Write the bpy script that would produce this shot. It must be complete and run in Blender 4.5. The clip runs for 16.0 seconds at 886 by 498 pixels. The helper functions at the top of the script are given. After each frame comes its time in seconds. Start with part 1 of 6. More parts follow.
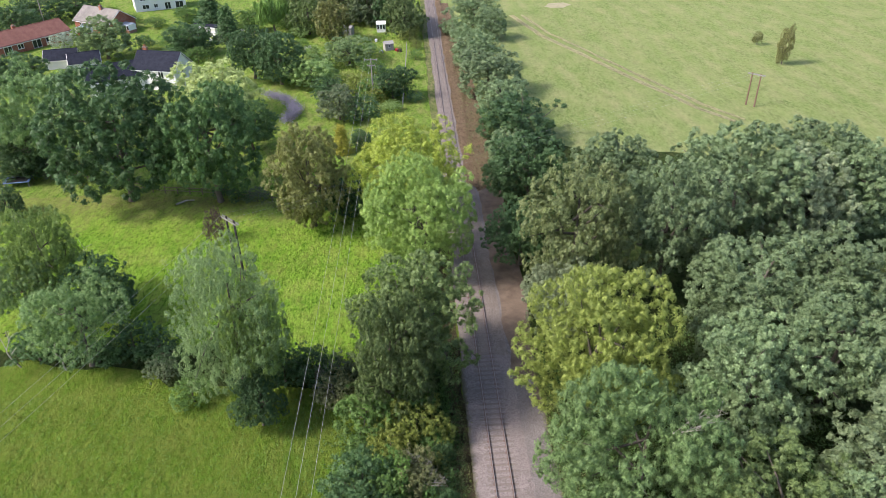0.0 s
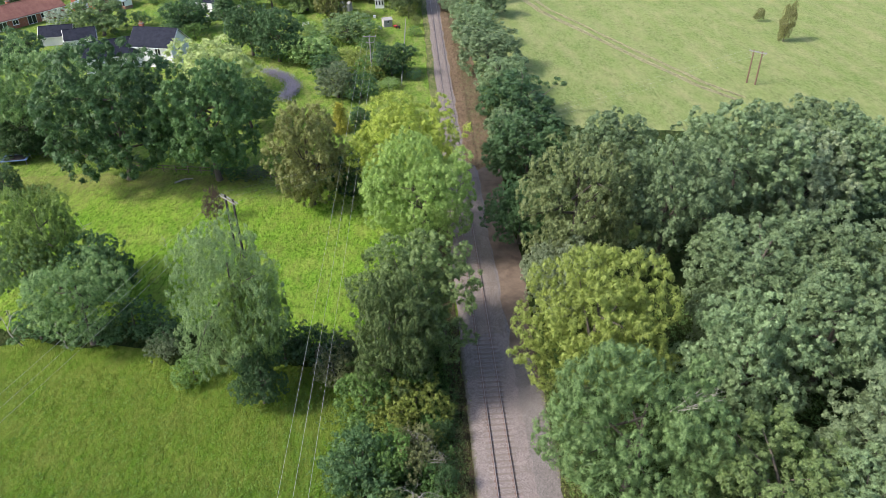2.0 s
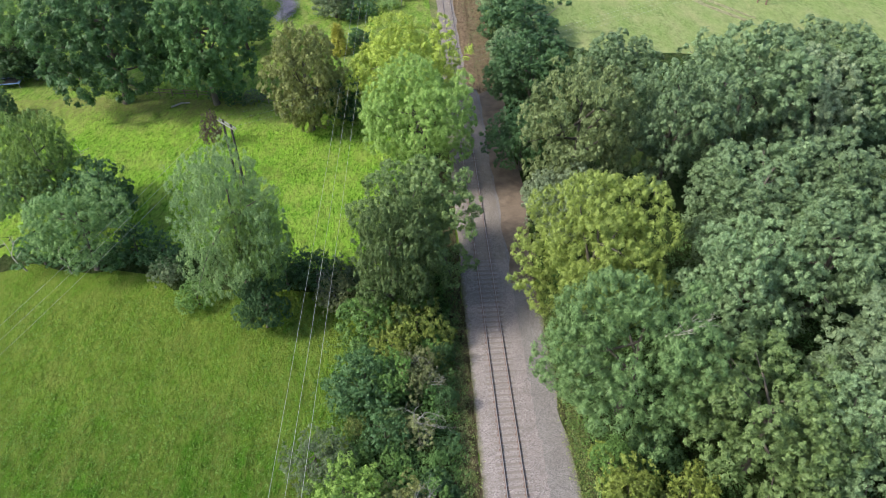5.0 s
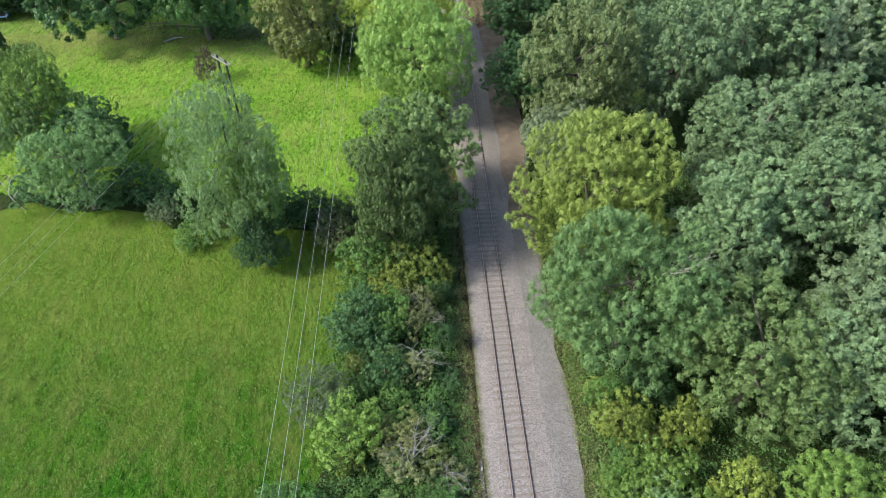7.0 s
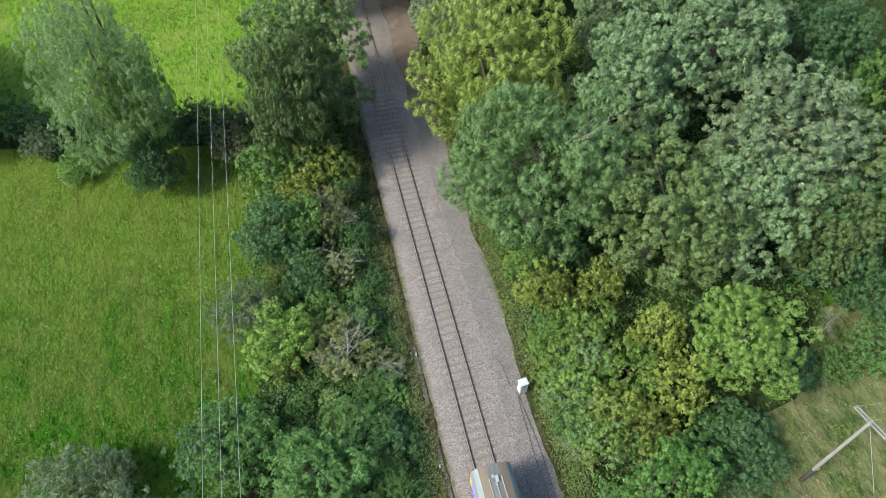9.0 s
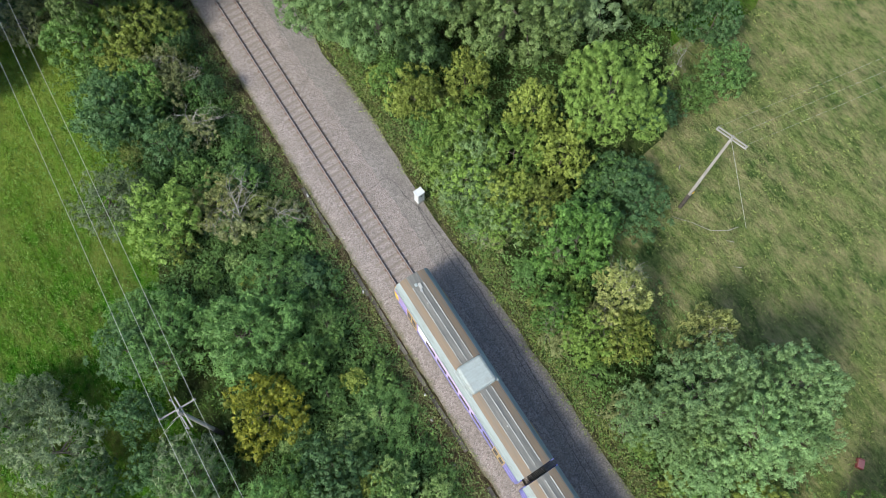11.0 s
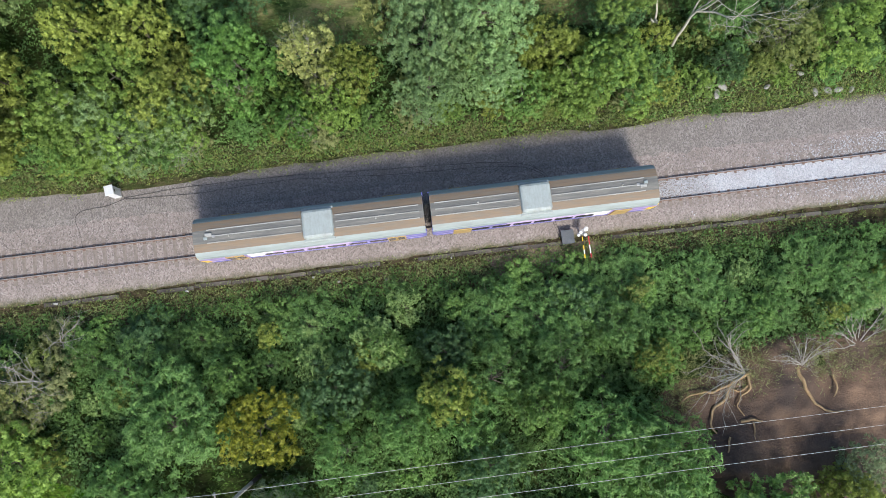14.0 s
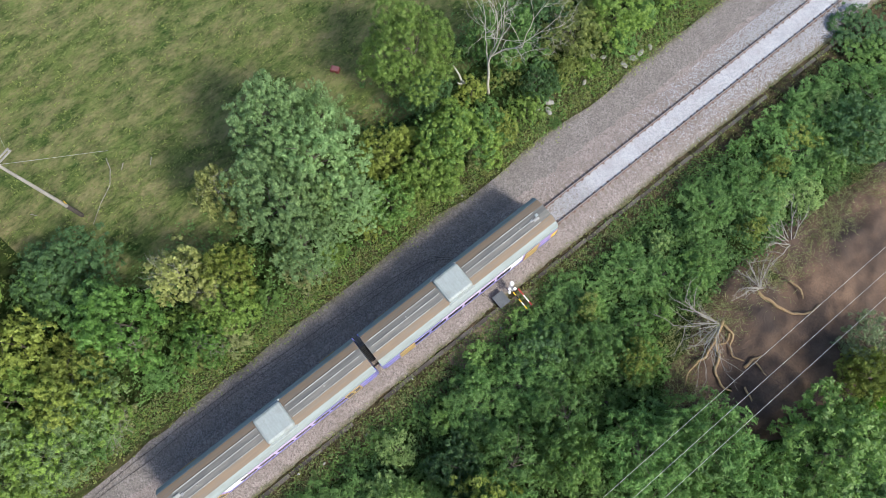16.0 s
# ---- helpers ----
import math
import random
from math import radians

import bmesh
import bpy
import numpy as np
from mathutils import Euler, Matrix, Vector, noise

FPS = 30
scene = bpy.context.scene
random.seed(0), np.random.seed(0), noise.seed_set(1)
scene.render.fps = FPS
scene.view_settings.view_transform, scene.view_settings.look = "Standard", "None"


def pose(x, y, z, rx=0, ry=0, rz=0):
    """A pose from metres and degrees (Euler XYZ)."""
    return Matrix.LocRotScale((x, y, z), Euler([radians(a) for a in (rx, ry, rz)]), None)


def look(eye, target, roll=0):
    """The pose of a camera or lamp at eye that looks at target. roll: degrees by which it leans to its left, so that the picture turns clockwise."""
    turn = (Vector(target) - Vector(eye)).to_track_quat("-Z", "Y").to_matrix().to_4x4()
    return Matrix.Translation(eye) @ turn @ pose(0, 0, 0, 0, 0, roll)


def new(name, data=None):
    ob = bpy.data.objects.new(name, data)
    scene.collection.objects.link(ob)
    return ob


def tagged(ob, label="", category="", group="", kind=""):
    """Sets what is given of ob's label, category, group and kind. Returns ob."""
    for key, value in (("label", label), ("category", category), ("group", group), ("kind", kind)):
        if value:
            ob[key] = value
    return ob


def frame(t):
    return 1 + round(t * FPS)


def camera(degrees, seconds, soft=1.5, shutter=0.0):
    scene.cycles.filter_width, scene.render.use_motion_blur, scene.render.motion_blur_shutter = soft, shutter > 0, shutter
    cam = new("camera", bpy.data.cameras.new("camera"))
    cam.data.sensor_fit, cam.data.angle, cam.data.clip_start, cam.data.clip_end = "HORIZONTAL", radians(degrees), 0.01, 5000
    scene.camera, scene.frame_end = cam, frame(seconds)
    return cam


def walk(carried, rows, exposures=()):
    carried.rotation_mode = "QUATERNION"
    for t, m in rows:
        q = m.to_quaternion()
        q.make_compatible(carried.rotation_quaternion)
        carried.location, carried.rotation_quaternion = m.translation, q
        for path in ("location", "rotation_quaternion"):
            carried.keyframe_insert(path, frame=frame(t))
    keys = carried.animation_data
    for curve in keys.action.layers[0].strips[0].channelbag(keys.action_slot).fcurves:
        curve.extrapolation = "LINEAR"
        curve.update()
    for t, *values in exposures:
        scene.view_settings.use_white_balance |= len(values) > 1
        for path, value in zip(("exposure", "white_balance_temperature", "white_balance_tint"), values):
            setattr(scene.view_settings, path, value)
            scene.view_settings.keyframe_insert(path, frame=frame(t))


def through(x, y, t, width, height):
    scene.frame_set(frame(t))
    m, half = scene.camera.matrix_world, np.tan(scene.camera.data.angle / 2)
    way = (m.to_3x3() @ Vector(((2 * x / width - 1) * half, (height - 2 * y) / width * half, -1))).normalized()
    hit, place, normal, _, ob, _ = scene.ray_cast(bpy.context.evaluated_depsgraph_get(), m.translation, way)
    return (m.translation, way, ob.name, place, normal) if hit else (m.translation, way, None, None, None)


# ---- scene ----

# ---- camera ----
PATH = [
    (0, pose(-6.69, 0.00, 49.05, 58.54, 0.69, -2.81)),
    (0.5, pose(-6.69, -0.03, 49.09, 58.10, 0.66, -2.80)),
    (1, pose(-6.71, -0.05, 49.14, 57.65, 0.68, -2.83)),
    (1.5, pose(-6.73, -0.04, 49.20, 57.19, 0.64, -2.84)),
    (2, pose(-6.73, -0.00, 49.25, 56.71, 0.61, -2.87)),
    (2.5, pose(-6.69, 0.01, 49.27, 56.25, 0.64, -2.86)),
    (3, pose(-6.72, -0.00, 49.27, 55.62, 0.64, -2.86)),
    (3.5, pose(-6.68, 0.01, 49.25, 54.51, 0.64, -2.87)),
    (4, pose(-6.68, 0.02, 49.27, 53.21, 0.63, -2.85)),
    (6.5, pose(-6.69, 0.02, 49.43, 46.81, 0.51, -2.68)),
    (7, pose(-6.69, -0.00, 49.38, 45.57, 0.50, -2.84)),
    (7.5, pose(-6.57, -0.04, 49.33, 44.31, 0.52, -4.39)),
    (8, pose(-6.46, -0.06, 49.25, 43.01, 0.54, -7.51)),
    (8.5, pose(-6.49, -0.15, 49.19, 40.61, 0.48, -10.63)),
    (9, pose(-6.71, -0.10, 49.00, 36.95, 0.28, -13.47)),
    (11.5, pose(-7.83, 0.20, 48.61, 18.83, -0.94, -39.76)),
    (12, pose(-7.88, 0.20, 48.59, 15.30, -0.95, -49.61)),
    (12.5, pose(-7.65, 0.25, 48.66, 11.55, -0.81, -62.22)),
    (13, pose(-7.34, 0.15, 48.74, 8.85, -0.55, -79.50)),
    (13.5, pose(-7.10, -0.05, 48.79, 7.07, -0.37, -92.84)),
    (14, pose(-6.95, -0.10, 48.75, 5.52, -0.38, -97.00)),
    (14.5, pose(-6.98, -0.24, 48.68, 4.23, -0.42, -112.51)),
    (15, pose(-7.03, -0.47, 48.61, 4.84, -0.32, -120.11)),
    (15.5, pose(-7.05, -0.71, 48.57, 9.09, -0.17, -123.85)),
    (16, pose(-6.95, -1.05, 48.61, 14.54, 0.02, -128.52)),
]
cam = camera(64.82, 16.0, soft=0.5)
walk(cam, PATH, exposures=[(0, 1.02, 6400, 19), (2.5, 1.03, 6300, 14), (4, 1.07, 6270, 11), (7, 1.09, 6120, 4), (9, 1.0, 6200, 3), (11.5, 0.95, 6300, 6), (16, 0.92, 6350, 9)])

# ---- light ----
SUN_WAY = Vector((3.6, 0.85, -3.4)).normalized()
world = bpy.data.worlds.new("sky")
scene.world = world
world.use_nodes = True
_n = world.node_tree.nodes
_sky = _n.new("ShaderNodeTexSky")
_sky.sky_type, _sky.sun_disc = "NISHITA", False
_sky.sun_elevation = math.asin(-SUN_WAY.z)
_sky.sun_rotation = math.atan2(-SUN_WAY.x, -SUN_WAY.y)
_sky.air_density, _sky.dust_density = 1.0, 2.0
_n["Background"].inputs["Strength"].default_value = 0.14
world.node_tree.links.new(_sky.outputs["Color"], _n["Background"].inputs["Color"])
sun = new("sun", bpy.data.lights.new("sun", "SUN"))
sun.data.energy, sun.data.angle, sun.data.color = 2.9, radians(12.0), (1.0, 0.94, 0.84)
sun.matrix_world = look((0, 0, 60), Vector((0, 0, 60)) + SUN_WAY)


# ---- materials ----
def blank(name, rough=0.8, metal=0.0, spec=0.3):
    m = bpy.data.materials.new(name)
    m.use_nodes = True
    nt = m.node_tree
    b = nt.nodes["Principled BSDF"]
    b.inputs["Roughness"].default_value = rough
    b.inputs["Metallic"].default_value = metal
    b.inputs["Specular IOR Level"].default_value = spec
    return m, nt, b


def coords(nt, scale=(1, 1, 1)):
    tc = nt.nodes.new("ShaderNodeTexCoord")
    mp = nt.nodes.new("ShaderNodeMapping")
    mp.inputs["Scale"].default_value = scale
    nt.links.new(tc.outputs["Object"], mp.inputs["Vector"])
    return mp.outputs["Vector"]


def grain(nt, vec, scale, detail=4, rough=0.6, lo=0.35, hi=0.65):
    n = nt.nodes.new("ShaderNodeTexNoise")
    n.inputs["Scale"].default_value, n.inputs["Detail"].default_value, n.inputs["Roughness"].default_value = scale, detail, rough
    nt.links.new(vec, n.inputs["Vector"])
    r = nt.nodes.new("ShaderNodeMapRange")
    r.inputs[1].default_value, r.inputs[2].default_value = lo, hi
    nt.links.new(n.outputs[0], r.inputs[0])
    return r.outputs[0]


def mix(nt, fac, a, b, mode="MIX"):
    m = nt.nodes.new("ShaderNodeMix")
    m.data_type, m.blend_type = "RGBA", mode
    for sock, v in ((m.inputs[0], fac), (m.inputs[6], a), (m.inputs[7], b)):
        if isinstance(v, bpy.types.NodeSocket):
            nt.links.new(v, sock)
        elif isinstance(v, tuple):
            sock.default_value = (*v, 1)
        else:
            sock.default_value = v
    return m.outputs[2]


def bump(nt, b, height, dist, strength=0.6):
    n = nt.nodes.new("ShaderNodeBump")
    n.inputs["Strength"].default_value, n.inputs["Distance"].default_value = strength, dist
    nt.links.new(height, n.inputs["Height"])
    nt.links.new(n.outputs[0], b.inputs["Normal"])


GAIN = (1.66, 1.70, 1.60)


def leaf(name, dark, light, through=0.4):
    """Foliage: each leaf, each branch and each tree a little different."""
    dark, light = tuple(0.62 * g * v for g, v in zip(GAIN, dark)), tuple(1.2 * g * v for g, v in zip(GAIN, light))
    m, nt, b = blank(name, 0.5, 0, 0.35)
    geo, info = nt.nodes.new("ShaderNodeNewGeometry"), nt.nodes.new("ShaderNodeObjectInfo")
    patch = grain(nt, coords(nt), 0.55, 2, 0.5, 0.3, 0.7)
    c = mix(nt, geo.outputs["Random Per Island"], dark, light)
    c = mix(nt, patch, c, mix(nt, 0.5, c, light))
    # Colour mottling within each leaf: dark spots stand in for shaded gaps between leaflets.
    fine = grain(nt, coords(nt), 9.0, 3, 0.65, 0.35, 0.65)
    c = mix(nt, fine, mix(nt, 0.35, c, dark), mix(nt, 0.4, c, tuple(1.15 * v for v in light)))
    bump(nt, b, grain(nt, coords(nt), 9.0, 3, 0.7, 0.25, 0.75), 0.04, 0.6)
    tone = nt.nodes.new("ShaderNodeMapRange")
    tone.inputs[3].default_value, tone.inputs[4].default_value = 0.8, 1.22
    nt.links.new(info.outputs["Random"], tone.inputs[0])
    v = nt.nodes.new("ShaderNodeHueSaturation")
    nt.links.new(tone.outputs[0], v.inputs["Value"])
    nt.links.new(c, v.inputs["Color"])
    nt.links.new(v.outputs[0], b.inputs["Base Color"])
    tr, ms = nt.nodes.new("ShaderNodeBsdfTranslucent"), nt.nodes.new("ShaderNodeMixShader")
    nt.links.new(v.outputs[0], tr.inputs["Color"])
    ms.inputs[0].default_value = through
    nt.links.new(b.outputs[0], ms.inputs[1])
    nt.links.new(tr.outputs[0], ms.inputs[2])
    cut, clear, whole = grain(nt, coords(nt), 15.0, 2, 0.6, 0.44, 0.46), nt.nodes.new("ShaderNodeBsdfTransparent"), nt.nodes.new("ShaderNodeMixShader")
    nt.links.new(cut, whole.inputs[0])
    nt.links.new(clear.outputs[0], whole.inputs[1])
    nt.links.new(ms.outputs[0], whole.inputs[2])
    nt.links.new(whole.outputs[0], nt.nodes["Material Output"].inputs["Surface"])
    return m


def rough_mat(name, a, b_, c=None, s1=1.5, s2=18.0, rough=0.9, relief=0.02, metal=0.0, spec=0.25, stretch=(1, 1, 1)):
    """Two colours at two scales, a third in stains, and fine relief."""
    m, nt, b = blank(name, rough, metal, spec)
    vec = coords(nt, stretch)
    big, fine = grain(nt, vec, s1, 5), grain(nt, vec, s2, 3, 0.7, 0.3, 0.7)
    col = mix(nt, big, a, b_)
    col = mix(nt, mix(nt, 0.45, (0, 0, 0), fine), col, c or tuple(0.6 * v for v in a))
    nt.links.new(col, b.inputs["Base Color"])
    bump(nt, b, fine, relief)
    return m


def stones(name, cols, size=0.05, rough=0.9, stain=(0.1, 0.09, 0.08), stain_amount=0.5, moss=None):
    """Loose stones: one colour for each stone, hollows between them, dirty patches."""
    m, nt, b = blank(name, rough, 0, 0.25)
    vec = coords(nt)
    v = nt.nodes.new("ShaderNodeTexVoronoi")
    v.inputs["Scale"].default_value = 1 / size
    nt.links.new(vec, v.inputs["Vector"])
    sep = nt.nodes.new("ShaderNodeSeparateColor")
    nt.links.new(v.outputs["Color"], sep.inputs[0])
    ramp = nt.nodes.new("ShaderNodeValToRGB")
    ramp.color_ramp.elements[0].color, ramp.color_ramp.elements[1].color = (*cols[0], 1), (*cols[-1], 1)
    for i, c in enumerate(cols[1:-1]):
        ramp.color_ramp.elements.new((i + 1) / (len(cols) - 1)).color = (*c, 1)
    nt.links.new(sep.outputs[0], ramp.inputs[0])
    patch = grain(nt, vec, 0.6, 6, 0.65, 0.42, 0.68)
    mid = grain(nt, vec, 5.0, 4, 0.6, 0.35, 0.7)
    col = mix(nt, mix(nt, stain_amount, (0, 0, 0), patch), ramp.outputs[0], stain)
    col = mix(nt, mix(nt, 0.35, (0, 0, 0), mid), col, mix(nt, 0.5, col, stain))
    if moss:
        sx, mr, add = nt.nodes.new("ShaderNodeSeparateXYZ"), nt.nodes.new("ShaderNodeMapRange"), nt.nodes.new("ShaderNodeMath")
        nt.links.new(vec, sx.inputs[0])
        nt.links.new(sx.outputs[0], mr.inputs[0])
        mr.clamp = False
        mr.inputs[1].default_value, mr.inputs[2].default_value, mr.inputs[3].default_value, mr.inputs[4].default_value = moss[0], moss[1], -0.9, 0.75
        add.operation, add.use_clamp = "ADD", True
        nt.links.new(mr.outputs[0], add.inputs[0])
        nt.links.new(grain(nt, vec, 1.3, 7, 0.75, 0.3, 0.7), add.inputs[1])
        weeds = mix(nt, grain(nt, vec, 7.0, 4, 0.7, 0.35, 0.65), (0.05, 0.065, 0.022), (0.15, 0.125, 0.075))
        col = mix(nt, add.outputs[0], col, weeds)
    nt.links.new(col, b.inputs["Base Color"])
    bump(nt, b, v.outputs["Distance"], 0.03, 0.9)
    return m


def grass_mat(name, a, b_, dry, dry_amount=0.4, s=0.12, far=None, hollow_amount=0.75):
    """Grass in broad swathes, clumps and fine blades, with dry patches."""
    m, nt, b = blank(name, 1.0, 0, 0.03)
    vec, lean = coords(nt), coords(nt, (1.0, 0.45, 1.0))
    wide, mid = grain(nt, vec, s, 5, 0.6, 0.38, 0.62), grain(nt, lean, 1.1, 6, 0.7, 0.37, 0.63)
    clump, fine = grain(nt, lean, 2.4, 6, 0.75, 0.41, 0.59), grain(nt, vec, 14.0, 4, 0.7, 0.3, 0.7)
    dryness = grain(nt, lean, s * 4.0, 10, 0.8, 0.44, 0.66)
    col = mix(nt, wide, a, b_)
    col = mix(nt, mix(nt, 0.8, (0, 0, 0), mid), col, mix(nt, 0.75, col, tuple(0.5 * v for v in a)))
    col = mix(nt, mix(nt, 0.8, (0, 0, 0), clump), col, mix(nt, 0.7, col, tuple(1.45 * v for v in b_)))
    col = mix(nt, mix(nt, 0.4, (0, 0, 0), fine), col, tuple(0.5 * v for v in a))
    # Dark flecks put the shade of hollows between tussocks into the colour.
    hollow_shade = grain(nt, lean, 3.0, 4, 0.65, 0.53, 0.6)
    col = mix(nt, mix(nt, hollow_amount, (0, 0, 0), hollow_shade), col, tuple(0.42 * v for v in a))
    col = mix(nt, mix(nt, dry_amount, (0, 0, 0), dryness), col, dry)
    if far:
        sy, mr, add = nt.nodes.new("ShaderNodeSeparateXYZ"), nt.nodes.new("ShaderNodeMapRange"), nt.nodes.new("ShaderNodeMath")
        nt.links.new(vec, sy.inputs[0])
        nt.links.new(sy.outputs[1], mr.inputs[0])
        mr.clamp = False
        mr.inputs[1].default_value, mr.inputs[2].default_value, mr.inputs[3].default_value, mr.inputs[4].default_value = far[0], far[1], -0.7, 0.6
        add.operation, add.use_clamp = "ADD", True
        nt.links.new(mr.outputs[0], add.inputs[0])
        nt.links.new(grain(nt, vec, 0.22, 9, 0.75, 0.3, 0.7), add.inputs[1])
        col = mix(nt, mix(nt, far[3], (0, 0, 0), add.outputs[0]), col, mix(nt, mix(nt, 0.5, clump, fine), far[2], mix(nt, 0.35, col, far[2])))
    nt.links.new(col, b.inputs["Base Color"])
    bump(nt, b, mix(nt, 0.4, clump, fine), 0.35 if hollow_amount > 0.5 else 0.1, 1.0)
    return m


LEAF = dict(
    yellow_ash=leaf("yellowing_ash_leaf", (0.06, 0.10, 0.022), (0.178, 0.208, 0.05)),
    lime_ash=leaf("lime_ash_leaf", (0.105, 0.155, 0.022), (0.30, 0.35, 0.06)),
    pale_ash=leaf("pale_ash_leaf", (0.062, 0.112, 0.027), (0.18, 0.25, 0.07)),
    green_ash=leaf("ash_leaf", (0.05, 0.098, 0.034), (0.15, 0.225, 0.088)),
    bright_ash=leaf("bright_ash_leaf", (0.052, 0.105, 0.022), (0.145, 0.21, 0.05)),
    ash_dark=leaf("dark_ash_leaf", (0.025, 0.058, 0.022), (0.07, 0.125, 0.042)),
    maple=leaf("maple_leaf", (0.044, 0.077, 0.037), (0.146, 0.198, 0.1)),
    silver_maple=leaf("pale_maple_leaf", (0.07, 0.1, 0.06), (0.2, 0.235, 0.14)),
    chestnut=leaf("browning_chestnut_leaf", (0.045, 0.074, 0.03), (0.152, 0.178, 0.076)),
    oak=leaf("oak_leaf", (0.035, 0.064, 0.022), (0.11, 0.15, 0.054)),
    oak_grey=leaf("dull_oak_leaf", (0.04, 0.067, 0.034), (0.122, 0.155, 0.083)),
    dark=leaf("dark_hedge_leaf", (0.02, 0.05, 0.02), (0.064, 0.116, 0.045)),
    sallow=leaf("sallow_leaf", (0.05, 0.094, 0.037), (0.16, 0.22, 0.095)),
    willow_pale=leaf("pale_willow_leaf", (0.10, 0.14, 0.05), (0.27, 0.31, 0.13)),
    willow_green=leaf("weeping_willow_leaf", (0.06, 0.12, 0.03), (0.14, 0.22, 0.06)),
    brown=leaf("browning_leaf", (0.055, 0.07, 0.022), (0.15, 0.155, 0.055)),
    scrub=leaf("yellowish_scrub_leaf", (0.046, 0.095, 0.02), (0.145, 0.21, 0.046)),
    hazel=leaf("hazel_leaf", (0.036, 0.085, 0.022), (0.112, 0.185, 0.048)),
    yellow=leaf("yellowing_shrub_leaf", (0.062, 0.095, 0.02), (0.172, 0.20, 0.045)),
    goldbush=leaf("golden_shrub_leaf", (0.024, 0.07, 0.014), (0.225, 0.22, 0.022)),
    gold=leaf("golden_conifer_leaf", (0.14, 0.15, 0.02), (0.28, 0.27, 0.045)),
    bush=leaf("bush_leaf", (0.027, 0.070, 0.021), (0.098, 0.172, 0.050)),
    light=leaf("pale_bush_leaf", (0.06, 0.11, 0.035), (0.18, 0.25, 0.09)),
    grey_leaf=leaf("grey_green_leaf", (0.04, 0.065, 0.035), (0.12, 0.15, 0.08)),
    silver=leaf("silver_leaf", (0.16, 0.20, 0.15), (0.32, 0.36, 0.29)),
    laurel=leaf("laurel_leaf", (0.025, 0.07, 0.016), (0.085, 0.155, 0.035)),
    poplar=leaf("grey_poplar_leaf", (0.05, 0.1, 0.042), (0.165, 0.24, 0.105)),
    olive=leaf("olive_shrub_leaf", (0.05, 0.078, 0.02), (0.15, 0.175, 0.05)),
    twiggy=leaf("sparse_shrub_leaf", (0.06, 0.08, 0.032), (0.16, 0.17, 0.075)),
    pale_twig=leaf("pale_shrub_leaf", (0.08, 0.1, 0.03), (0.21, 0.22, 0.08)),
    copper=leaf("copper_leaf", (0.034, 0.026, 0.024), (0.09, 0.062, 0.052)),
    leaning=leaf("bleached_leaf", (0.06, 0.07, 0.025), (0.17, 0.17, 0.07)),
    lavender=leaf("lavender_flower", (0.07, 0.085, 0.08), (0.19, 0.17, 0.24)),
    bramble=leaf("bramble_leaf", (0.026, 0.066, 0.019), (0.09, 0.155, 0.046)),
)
BARK = rough_mat("bark", (0.10, 0.085, 0.065), (0.17, 0.15, 0.12), s1=3, s2=14, relief=0.03, stretch=(1, 1, 0.25))
PALE_BARK = rough_mat("pale_dead_wood", (0.30, 0.285, 0.24), (0.46, 0.44, 0.38), (0.25, 0.24, 0.19), s1=3, s2=14, relief=0.02)
TWIG = rough_mat("dry_twig", (0.25, 0.235, 0.205), (0.37, 0.355, 0.32), s1=3, s2=14)
ROOT = rough_mat("root_wood", (0.25, 0.17, 0.09), (0.36, 0.27, 0.15), (0.12, 0.08, 0.05), s1=4, s2=20)
MEADOW = grass_mat("meadow_grass", (0.03, 0.13, 0.008), (0.08, 0.22, 0.016), (0.23, 0.235, 0.07), 0.75, far=(20, 46, (0.235, 0.315, 0.05), 0.75))
FIELD = grass_mat("field_grass", (0.175, 0.385, 0.034), (0.285, 0.48, 0.056), (0.43, 0.43, 0.13), 0.5, far=(87, 98, (0.30, 0.25, 0.12), 0.7))
PASTURE = grass_mat("pasture_grass", (0.168, 0.235, 0.07), (0.25, 0.292, 0.114), (0.34, 0.315, 0.16), 0.6, 0.05, hollow_amount=0.3)
_nt = PASTURE.node_tree
_w = _nt.nodes.new("ShaderNodeTexWave")
_w.inputs["Scale"].default_value, _w.inputs["Distortion"].default_value, _w.inputs["Detail"].default_value = 0.055, 2.0, 3.0
_nt.links.new(coords(_nt), _w.inputs["Vector"])
_b = _nt.nodes["Principled BSDF"].inputs["Base Color"]
_old = _b.links[0].from_socket
_nt.links.new(mix(_nt, mix(_nt, 0.45, (0, 0, 0), _w.outputs["Color"]), _old, mix(_nt, 0.5, _old, (0.17, 0.26, 0.06))), _b)
LAWN = grass_mat("lawn_grass", (0.165, 0.32, 0.045), (0.27, 0.41, 0.07), (0.42, 0.38, 0.16), 0.6)
ROUGH_GRASS = grass_mat("rough_grass", (0.04, 0.085, 0.022), (0.145, 0.178, 0.056), (0.29, 0.25, 0.13), 0.8, 0.16, hollow_amount=0.4)
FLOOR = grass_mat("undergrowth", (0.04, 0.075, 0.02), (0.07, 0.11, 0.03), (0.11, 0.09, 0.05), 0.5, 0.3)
VERGE = grass_mat("weedy_verge", (0.055, 0.085, 0.03), (0.10, 0.12, 0.045), (0.20, 0.15, 0.09), 0.7, 0.5)
DARK_VERGE = grass_mat("dark_weedy_verge", (0.06, 0.064, 0.03), (0.12, 0.10, 0.055), (0.21, 0.15, 0.105), 0.8, 0.5)
PATH_GRASS = grass_mat("trodden_grass", (0.40, 0.385, 0.20), (0.47, 0.44, 0.25), (0.34, 0.345, 0.155), 0.5, 0.2)
